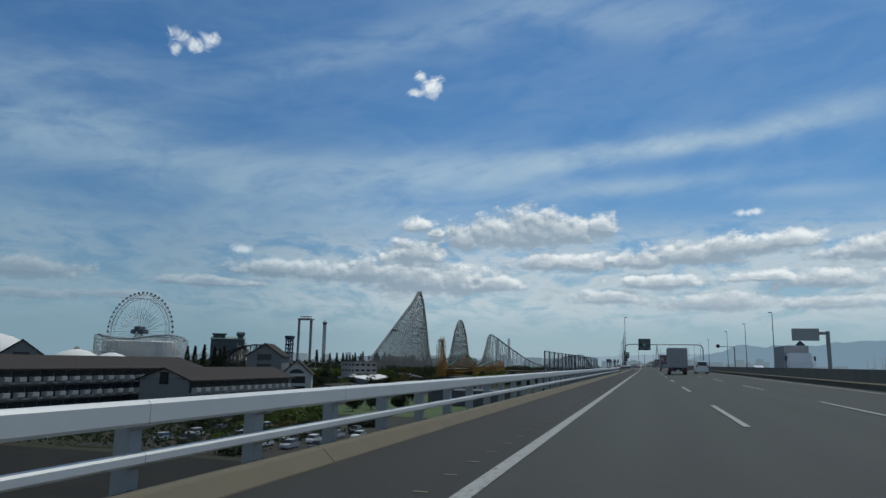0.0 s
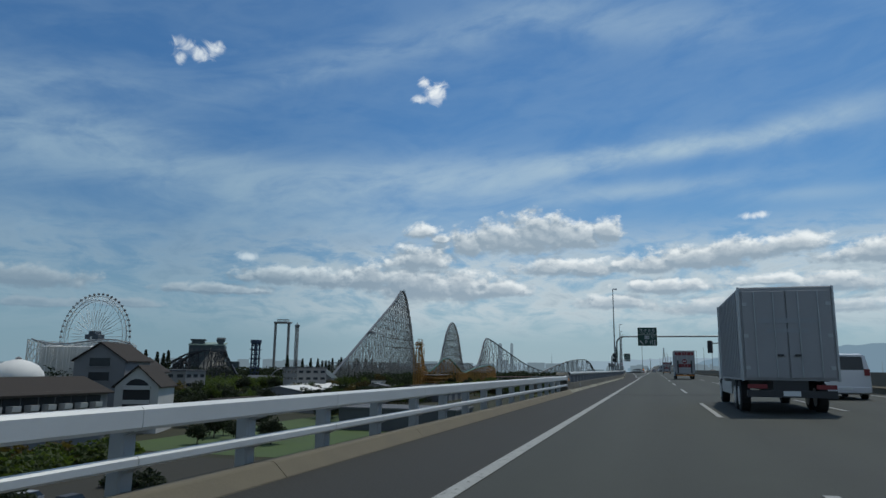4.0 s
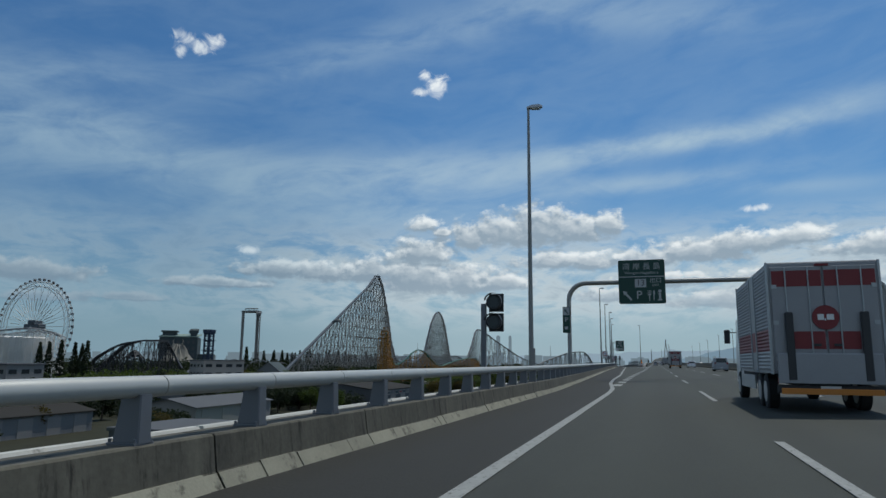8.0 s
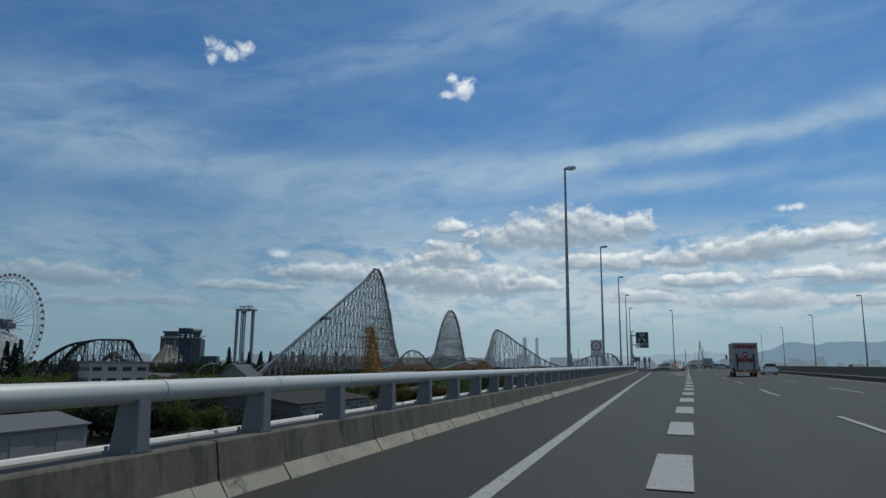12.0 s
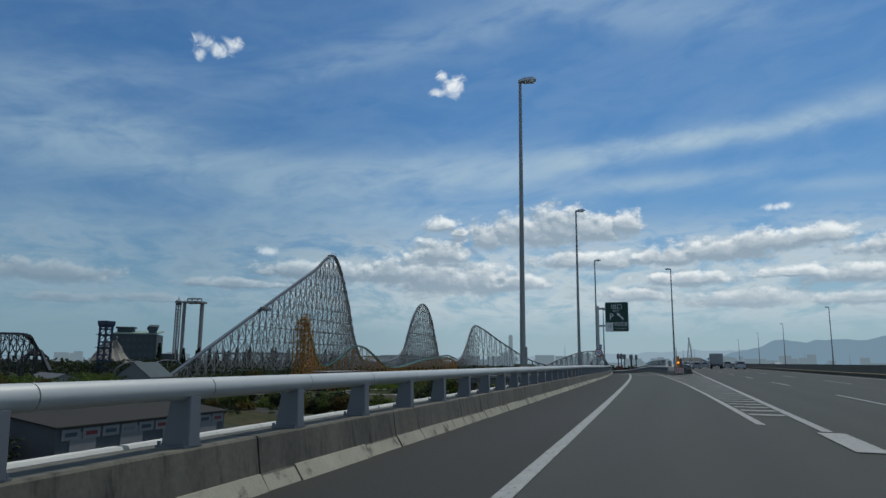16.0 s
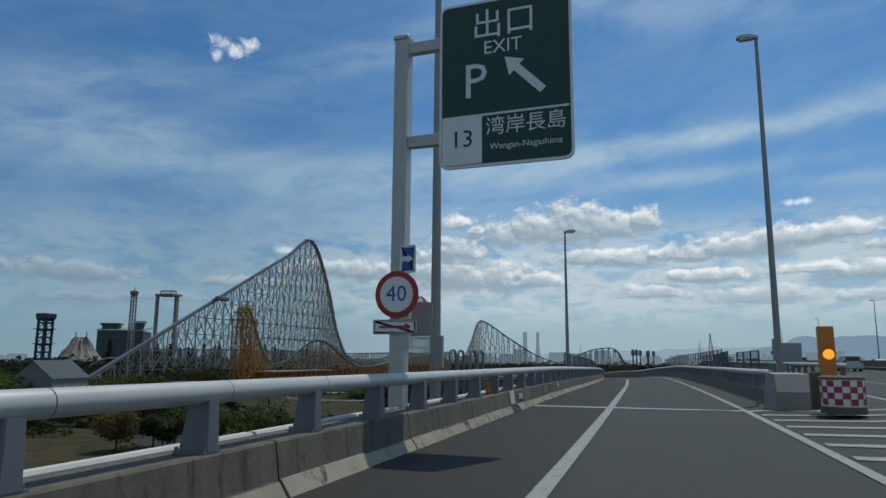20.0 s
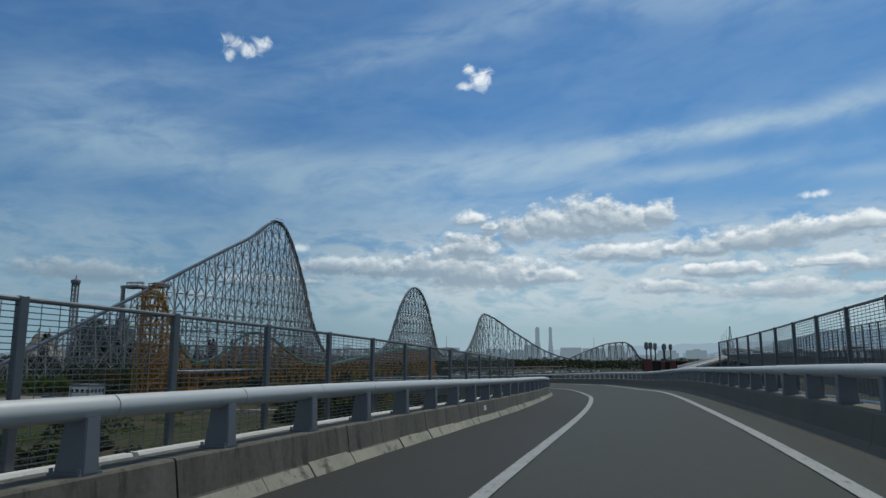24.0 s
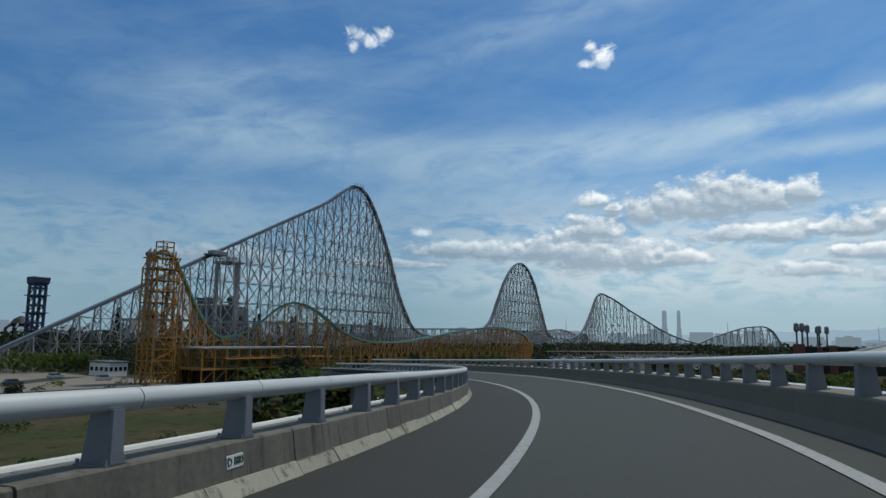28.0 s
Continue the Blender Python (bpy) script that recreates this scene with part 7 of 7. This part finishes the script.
part("roof", Geo().box(-4, 4, -71, 71, 4.2, 4.8, 0.1), M_BRICKRED, canopy)
part("fascia", Geo().box(3.9, 4.2, -71, 71, 4.25, 4.7), M_WALLPALE, canopy)
for k in range(18):
    part("post", Geo().box(3.4, 3.7, -69 + 8.1 * k, -68.7 + 8.1 * k, 0, 4.3), M_WALLPALE, canopy)
flat_building(-60, 240, 30, 16, 5.0, M_ROOFGREY, "flat grey roof below the viaduct", 0, 0)

# ---- ground surfaces beside the viaduct ----
patch("lot", -96, -40, 96, 176, 0.06, M_LOT, "asphalt car park beside the viaduct", "car park")
patch("yard", -112, -40, -60, 92, 0.05, M_YARD, "dark asphalt yard below the viaduct", "yard")
patch("lawn", -100, -36, 180, 300, 0.06, M_GRASSGREEN, "bright green lawn beside the viaduct", "lawn")
patch("lot", -300, -176, 548, 594, 0.08, M_SAND, "pale sandy lot before the coasters", "lot", 6)
patch("meadow", -300, -195.9, 430, 548, 0.05, M_GRASS, "dry grass field before the sandy lot", "meadow")
patch("meadow", -196, -30, 430, 700, 0.05, M_GRASS, "rough dry grass field inside the ramp's loop", "meadow")
patch("lot", -330, -40, 760, 1080, 0.07, M_LOT, "large car park of the amusement park", "car park")
lane_pts = [(-40 - 16 * k, 440 + 1.2 * k * k, 0) for k in range(12)]
sheet("service_road", [[(x - 2, y - 4, GROUND + 0.10), (x + 2, y + 4, GROUND + 0.10)] for x, y, _ in lane_pts], M_LOT, "narrow service road across the field", "road")
sheet("loop_road", [[(-128 + f * 30 * math.cos(radians(a)), 592 + f * 34 * math.sin(radians(a)), GROUND + 0.11) for f in (0.9, 1.1)] for a in range(120, 391, 10)], M_LOT, "curved access road in the field", "road")
guard = thing("guard_rail", (-128, 592, GROUND), "pale guard rail following the curved access road", "guard rail", "", "structure")
part("beam", Geo().tube([(26 * math.cos(radians(a)), 29 * math.sin(radians(a)), 0.75) for a in range(120, 391, 10)], 0.17, 6), M_RAIL, guard)
for a in range(120, 391, 10):
    part("post", Geo().box(26 * math.cos(radians(a)) - 0.1, 26 * math.cos(radians(a)) + 0.1, 29 * math.sin(radians(a)) - 0.1, 29 * math.sin(radians(a)) + 0.1, 0, 0.8), M_POST, guard)


def parked(n, x0, y0, dx, dy, cols, seed, group):
    rng = random.Random(seed)
    for k in range(n):
        r, c = divmod(k, cols)
        if rng.random() < 0.2:
            continue
        yield x0 + dx * c + rng.uniform(-0.3, 0.3), y0 + dy * r + rng.uniform(-0.3, 0.3), rng


def simple_car(mat):
    root = thing("car", (0, 0, 0), "parked car in the car park", "car", "parked cars")
    part("body", Geo().sweep([[(-0.85 * f, y, 0.25), (0.85 * f, y, 0.25), (0.85 * f, y, z), (-0.85 * f, y, z)] for y, z, f in ((-2.1, 0.7, 0.85), (-1.9, 0.95, 1), (1.0, 0.95, 1), (2.0, 0.8, 1), (2.15, 0.55, 0.85))]), mat, root)
    part("cabin", Geo().sweep([[(-0.8 * f, -1.9 * g, z), (0.8 * f, -1.9 * g, z), (0.8 * f, 1.0 * g, z), (-0.8 * f, 1.0 * g, z)] for f, g, z in ((1, 1, 0.94), (0.8, 0.75, 1.48))]), M_GLASSDARK, root)
    part("roof", Geo().box(-0.63, 0.63, -1.4, 0.72, 1.47, 1.52), mat, root)
    for y in (-1.3, 1.3):
        part("axle_wheels", Geo().tube([(-0.84, y, 0.31), (-0.64, y, 0.31), (-0.62, y, 0.31), (0.62, y, 0.31), (0.64, y, 0.31), (0.84, y, 0.31)], [0.31, 0.31, 0.05, 0.05, 0.31, 0.31], 10), M_BLACK, root)
    return root


templates = [simple_car(m) for m in (M_BOXGREY, M_DARK, M_CARPAINT, M_VAN)]
spots = list(parked(30, -86, 108, 5.2, 9.0, 8, 3, "near")) + list(parked(50, -250, 776, 7.0, 12.0, 25, 4, "far"))
for x, y, rng in parked(108, 0, 0, 5.4, 7.0, 36, 8, "far"):
    spots.append((-200 + 0.5 * x - 0.866 * (y - 9), 878 + 0.866 * x + 0.5 * (y - 9), rng))
spots += [(-214, 580, random.Random(1)), (-196, 560, random.Random(2)), (-197, 584, random.Random(3))]
for k, (x, y, rng) in enumerate(spots):
    m = Matrix.Translation((x, y, GROUND + 0.08)) @ pose(0, 0, 0, 0, 0, rng.choice((0, 180)) + rng.uniform(-3, 3))
    if k < len(templates):
        templates[k].matrix_world = m
    else:
        copy_thing(templates[k % len(templates)], m)


# ---- trees ----
def clump_mesh(name, rng, count, shape, size):
    """Many small bent leaf clumps inside a shape: shape(rng) gives a place."""
    geo = Geo()
    for _ in range(count):
        c = Vector(shape(rng))
        s = size * rng.uniform(0.6, 1.3)
        a, b = Vector((rng.gauss(0, 1), rng.gauss(0, 1), rng.gauss(0, 0.6))).normalized(), Vector((rng.gauss(0, 1), rng.gauss(0, 1), rng.gauss(0, 1))).normalized()
        n = a.cross(b).normalized() * s * 0.35
        i = len(geo.v)
        geo.v += [tuple(c - a * s), tuple(c + b * s * 0.7 + n), tuple(c + a * s), tuple(c - b * s * 0.7 + n), tuple(c + n * 1.6)]
        geo.f += [(i, i + 1, i + 4), (i + 1, i + 2, i + 4), (i + 2, i + 3, i + 4), (i + 3, i, i + 4)]
    me = bpy.data.meshes.new(name)
    me.from_pydata(geo.v, [], geo.f)
    return me


def broad(rng):
    k = rng.randrange(5)
    a = 2.4 * k
    c = Vector((1.7 * math.cos(a), 1.7 * math.sin(a), 3.0 + 0.9 * (k % 3)))
    d = Vector((rng.gauss(0, 1), rng.gauss(0, 1), rng.gauss(0, 1))).normalized() * rng.uniform(0.7, 2.0)
    return c + d


def slim(rng):
    h = rng.uniform(0.5, 10)
    r = (1.25 - abs(h - 3.5) / 6.5 * 1.1) * rng.uniform(0.5, 1.05)
    a = rng.uniform(0, 6.3)
    return (max(0.08, r) * math.cos(a), max(0.08, r) * math.sin(a), h)


def low(rng):
    a, r = rng.uniform(0, 6.3), 1.9 * math.sqrt(rng.random())
    return (r * math.cos(a), r * math.sin(a), 0.2 + rng.uniform(0, 1.7) * (1.15 - r / 2.2))


def tree(kind, rng, mat, label):
    root = thing({"broad": "tree", "slim": "cypress", "low": "shrub"}[kind], (0, 0, 0), label, {"broad": "tree", "slim": "tree", "low": "shrub"}[kind])
    shape = {"broad": broad, "slim": slim, "low": low}[kind]
    part("crown", clump_mesh("crown", rng, {"broad": 950, "slim": 520, "low": 300}[kind], shape, {"broad": 0.36, "slim": 0.36, "low": 0.31}[kind]), mat, root)
    if kind != "low":
        part("trunk", Geo().tube([(0, 0, -0.2), (0.1, 0, 1.5), (0, 0.1, 3.6)], [0.24, 0.17, 0.09], 8), M_BARK, root)
    if kind == "broad":
        for k in range(4):
            a = 1.6 * k
            part("limb", Geo().tube([(0.05, 0, 1.9 + 0.3 * k), (0.8 * math.cos(a), 0.8 * math.sin(a), 3.2), (1.5 * math.cos(a), 1.5 * math.sin(a), 4.3)], [0.11, 0.07, 0.03], 6), M_BARK, root)
    return root


tree_rng = random.Random(21)
kinds = {"broad": [tree("broad", tree_rng, m, l) for m, l in ((M_LEAF, "broad-leaved tree with an uneven green crown"), (M_LEAFDARK, "tree with a ragged crown, dark leaves with shade in their colour"), (M_LEAFBROWN, "tree with rusty autumn leaves"))],
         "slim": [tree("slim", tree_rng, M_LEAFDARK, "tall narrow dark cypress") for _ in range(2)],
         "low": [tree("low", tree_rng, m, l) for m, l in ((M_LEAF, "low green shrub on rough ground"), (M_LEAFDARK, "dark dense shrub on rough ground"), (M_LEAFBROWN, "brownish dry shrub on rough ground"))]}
used = {}


def plant(kind, which, x, y, scale, z=GROUND):
    src = kinds[kind][which % len(kinds[kind])]
    m = Matrix.Translation((x, y, z)) @ pose(0, 0, 0, 0, 0, tree_rng.uniform(0, 360))
    if src.name not in used:
        used[src.name] = src
        src.matrix_world = m @ Matrix.Scale(scale, 4)
        return
    ob = copy_thing(src, m)
    ob.scale = (scale,) * 3


for k, f in enumerate((0, 0.22, 0.45, 0.68, 0.82, 0.95)):
    plant("slim", k, -368 + 34 * f, 484 + 5 * f + tree_rng.uniform(-2, 2), tree_rng.uniform(2.3, 2.7))
for k in range(26):
    plant("slim", k, -352 + 2.2 * k + tree_rng.uniform(-6, 6), 690 + 6.5 * k + tree_rng.uniform(-8, 8), tree_rng.uniform(2.0, 2.6))
groves = [  # middle, spread, count, kind, scale
    (-150, 365, 26, 20, "broad", 14, 1.0), (-130, 372, 14, 30, "broad", 12, 1.1), (-185, 430, 20, 25, "broad", 10, 1.0), (-215, 450, 40, 30, "broad", 16, 1.3), (-268, 500, 26, 20, "broad", 12, 1.0), (-135, 470, 18, 20, "broad", 9, 0.8),
    (-150, 520, 25, 20, "broad", 8, 0.7), (-222, 626, 36, 12, "broad", 18, 1.2), (-240, 680, 12, 50, "broad", 16, 1.3), (-210, 700, 20, 40, "broad", 10, 1.0), (-150, 690, 20, 30, "broad", 14, 0.9), (-170, 740, 30, 25, "broad", 14, 1.1),
    (-90, 600, 20, 20, "low", 16, 2.2), (-120, 640, 20, 20, "low", 18, 2.4), (-110, 480, 40, 20, "low", 26, 1.6), (-88, 150, 10, 20, "low", 18, 1.8), (-70, 128, 10, 30, "low", 14, 1.5), (-90, 205, 12, 20, "broad", 8, 0.8),
    (-140, 265, 20, 30, "broad", 16, 1.1), (-165, 300, 16, 24, "broad", 10, 1.2), (-70, 700, 40, 40, "low", 30, 2.5), (-60, 560, 20, 40, "low", 24, 2.0), (-30, 640, 15, 60, "low", 20, 2.4), (-88, 453, 6, 8, "broad", 9, 0.95), (-104, 338, 8, 16, "broad", 12, 1.0), (-92, 262, 6, 14, "broad", 7, 0.9), (-90, 552, 5, 3, "broad", 9, 1.2), (-90, 551, 7, 3, "low", 10, 2.6), (-115, 580, 12, 12, "low", 10, 1.8), (-100, 740, 40, 20, "broad", 12, 0.9)]
# Groves before y = 440 take mostly the dark leaves, in place of shade.
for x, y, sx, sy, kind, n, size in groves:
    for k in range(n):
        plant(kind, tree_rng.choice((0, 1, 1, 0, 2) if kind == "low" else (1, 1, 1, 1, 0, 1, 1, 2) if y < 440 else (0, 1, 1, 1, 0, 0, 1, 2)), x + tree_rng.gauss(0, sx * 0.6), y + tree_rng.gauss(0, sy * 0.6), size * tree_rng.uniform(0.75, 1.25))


def wood(x0, x1, y0, y1, n, size, mat, seed, height, label):
    rng = random.Random(seed)
    def spot(r):
        x, y = r.uniform(x0, x1), r.uniform(y0, y1)
        top = height * (0.65 + 0.5 * noise.noise(Vector((x * 0.06, y * 0.06, seed))))
        return (x, y, GROUND + top * r.random() ** 0.6)
    me = clump_mesh("wood", rng, n, spot, size)
    me.materials.append(mat)
    tagged(new("wood", me), label, "woods", "", "stuff")


def scrub(x0, x1, y0, y1, bushes, leaves, size, mat, seed, height, label):
    """Separate bushes, each a low dome of leaf clumps."""
    rng = random.Random(seed)
    spots = [(rng.uniform(x0, x1), rng.uniform(y0, y1), rng.uniform(0.5, 1.3)) for _ in range(bushes)]
    centres = [(x, y, f) for x, y, f in spots if noise.noise(Vector((x * 0.03, y * 0.03, seed))) > -0.25]

    def spot(r):
        x, y, f = r.choice(centres)
        q, a = math.sqrt(r.random()), r.uniform(0, 6.3)
        return (x + 1.6 * height ** 0.7 * f * q * math.cos(a), y + 1.6 * height ** 0.7 * f * q * math.sin(a), GROUND + height * f * (1 - q * q) * r.uniform(0.25, 1.0))

    me = clump_mesh("scrub", rng, bushes * leaves, spot, size)
    me.materials.append(mat)
    tagged(new("scrub", me), label, "shrubs", "", "stuff")


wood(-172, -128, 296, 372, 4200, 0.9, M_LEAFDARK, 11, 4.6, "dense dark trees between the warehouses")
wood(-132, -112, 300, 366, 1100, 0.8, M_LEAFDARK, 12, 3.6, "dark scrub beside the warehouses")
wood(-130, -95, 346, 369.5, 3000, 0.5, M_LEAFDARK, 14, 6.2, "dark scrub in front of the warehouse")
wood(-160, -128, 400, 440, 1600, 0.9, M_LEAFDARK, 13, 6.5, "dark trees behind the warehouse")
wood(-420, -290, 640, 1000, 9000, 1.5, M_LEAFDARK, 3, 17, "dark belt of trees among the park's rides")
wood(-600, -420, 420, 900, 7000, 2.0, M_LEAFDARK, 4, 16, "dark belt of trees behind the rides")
wood(-320, -240, 440, 600, 4000, 1.2, M_LEAF, 5, 9, "mixed green shrubs below the coaster")
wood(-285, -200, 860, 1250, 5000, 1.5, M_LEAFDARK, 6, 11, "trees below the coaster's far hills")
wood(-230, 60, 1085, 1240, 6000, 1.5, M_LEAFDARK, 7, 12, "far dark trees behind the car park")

wood(-110, -60, 95, 135, 2600, 0.42, M_LEAFDARK, 43, 2.4, "low scrub beside the car park")
scrub(-196, -62, 434, 590, 80, 70, 0.26, M_LEAF, 47, 1.4, "low green bushes on the rough field")
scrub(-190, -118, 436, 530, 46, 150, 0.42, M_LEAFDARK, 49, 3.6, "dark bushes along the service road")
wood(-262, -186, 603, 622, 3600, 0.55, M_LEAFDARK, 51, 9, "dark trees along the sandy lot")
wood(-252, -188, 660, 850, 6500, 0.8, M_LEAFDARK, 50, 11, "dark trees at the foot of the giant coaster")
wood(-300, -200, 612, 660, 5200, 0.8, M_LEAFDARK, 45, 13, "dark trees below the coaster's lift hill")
wood(-330, -238, 585, 612, 2600, 0.7, M_LEAF, 46, 8, "green shrubs and trees along the sandy lot")
wood(-190, -90, 600, 690, 3500, 1.0, M_LEAF, 44, 4.5, "green scrub around the coaster's foot")

# ---- distance ----
far = tagged(new("skyline"), "far shore with low industrial buildings, haze painted in their glow", "backdrop", "", "structure")
far_rng = random.Random(9)
for k in range(210):
    a = radians(far_rng.uniform(-62, 30))
    d = far_rng.uniform(2200, 3600)
    w, h = far_rng.uniform(10, 60), far_rng.choice((6, 9, 13, 20, 28)) + far_rng.uniform(8, 14)
    geo = Geo().box(-w / 2, w / 2, -15, 15, 0, h)
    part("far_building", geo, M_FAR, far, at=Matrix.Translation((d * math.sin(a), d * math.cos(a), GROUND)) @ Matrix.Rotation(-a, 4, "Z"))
for a, d, h, w in ((-12.1, 3500, 131, 8), (-11.15, 3500, 131, 6)):
    x, y = d * math.sin(radians(a)), d * math.cos(radians(a))
    stack = thing("power_station_stack", (x, y, GROUND), "tall pale twin chimney, haze painted as a glow", "chimney", "far chimneys")
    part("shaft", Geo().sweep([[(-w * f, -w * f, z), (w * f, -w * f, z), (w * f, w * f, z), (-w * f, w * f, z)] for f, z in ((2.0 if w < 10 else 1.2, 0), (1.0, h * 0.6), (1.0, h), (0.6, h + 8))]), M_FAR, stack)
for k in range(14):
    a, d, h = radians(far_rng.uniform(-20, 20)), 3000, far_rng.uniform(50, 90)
    mast = thing("far_mast", (d * math.sin(a), d * math.cos(a), GROUND), "thin far pylon, haze painted as a glow", "pylon", "far pylons")
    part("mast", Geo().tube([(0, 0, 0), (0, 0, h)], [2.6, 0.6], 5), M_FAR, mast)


def ridge(name, d, a0, a1, heights, mat, label):
    geo = Geo()
    n = 260
    for k in range(n + 1):
        f = k / n
        a = radians(a0 + (a1 - a0) * f)
        e = spline(heights, a0 + (a1 - a0) * f) + 0.12 * noise.noise(Vector((f * 17, d * 0.01, 0))) + 0.16 * noise.noise(Vector((f * 41, d * 0.02, 3))) + 0.09 * noise.noise(Vector((f * 84, d, 0)))
        x, y = d * math.sin(a), d * math.cos(a)
        geo.v += [(x, y, GROUND - 5), (x, y, d * math.tan(radians(max(0.05, e)))), (x * 1.06, y * 1.06, GROUND - 5)]
        if k:
            i = 3 * k
            geo.f += [(i - 3, i, i + 1, i - 2), (i - 2, i + 1, i + 2, i - 1)]
    me = bpy.data.meshes.new(name)
    me.from_pydata(geo.v, [], geo.f)
    me.materials.append(mat)
    return tagged(new(name, me), label, "mountain", "", "structure")


ridge("mountain", 4500, -2, 55, [(-2, 0.1), (1.5, 0.25), (3.7, 0.65), (5.5, 1.2), (7.2, 1.75), (8.6, 1.5), (10, 1.7), (11.5, 1.6), (13.3, 1.95), (20, 2.0), (35, 1.6), (55, 1.0)], M_MOUNT, "blue mountain range on the horizon, haze painted in its glow")
ridge("mountain", 4650, -30, 12, [(-30, 0.1), (-12, 0.35), (-6, 0.6), (-2, 0.8), (3, 1.0), (12, 0.5)], M_MOUNTFAR, "faint blue hills far away, haze painted in their glow")
pylon = thing("bridge_pylon", (24, 1750, 8), "slim white pylon of a far cable-stayed bridge", "bridge pylon")
for s in (-1, 1):
    part("leg", Geo().bar((4.5 * s, 0, 0), (0.8 * s, 0, 34), 2.2), M_OFFWHITE, pylon)
part("mast", Geo().box(-1.3, 1.3, -1.3, 1.3, 32, 44, 0.3), M_OFFWHITE, pylon)
part("crossbeam", Geo().box(-4.5, 4.5, -1.0, 1.0, 7, 8.5), M_OFFWHITE, pylon)
# pale entry ramp climbing to the main carriageway
entry = thing("entry_ramp", (0, 0, 0), "pale concrete entry ramp climbing to the carriageway", "ramp", "", "structure")
way_in = [(-20, 715, -4.6), (-16, 728, -3.6), (-8, 765, -1.6), (-4.5, 800, -0.3), (-3.6, 835, 0.6)]
part("deck", Geo().sweep([[(x - 4, y - 1.5, z), (x + 3, y + 1.0, z), (x + 2.5, y + 1.0, z - 1.2), (x - 3.5, y - 1.5, z - 1.2)] for x, y, z in profile(way_in, 20)]), M_DECK, entry)
for o in (-4.2, 3.0):
    part("side_wall", Geo().sweep([[(x + o, y, z - 0.1), (x + o + 0.3, y, z - 0.1), (x + o + 0.3, y, z + 0.9), (x + o, y, z + 0.9)] for x, y, z in profile(way_in, 20)]), M_WHITECONC, entry)
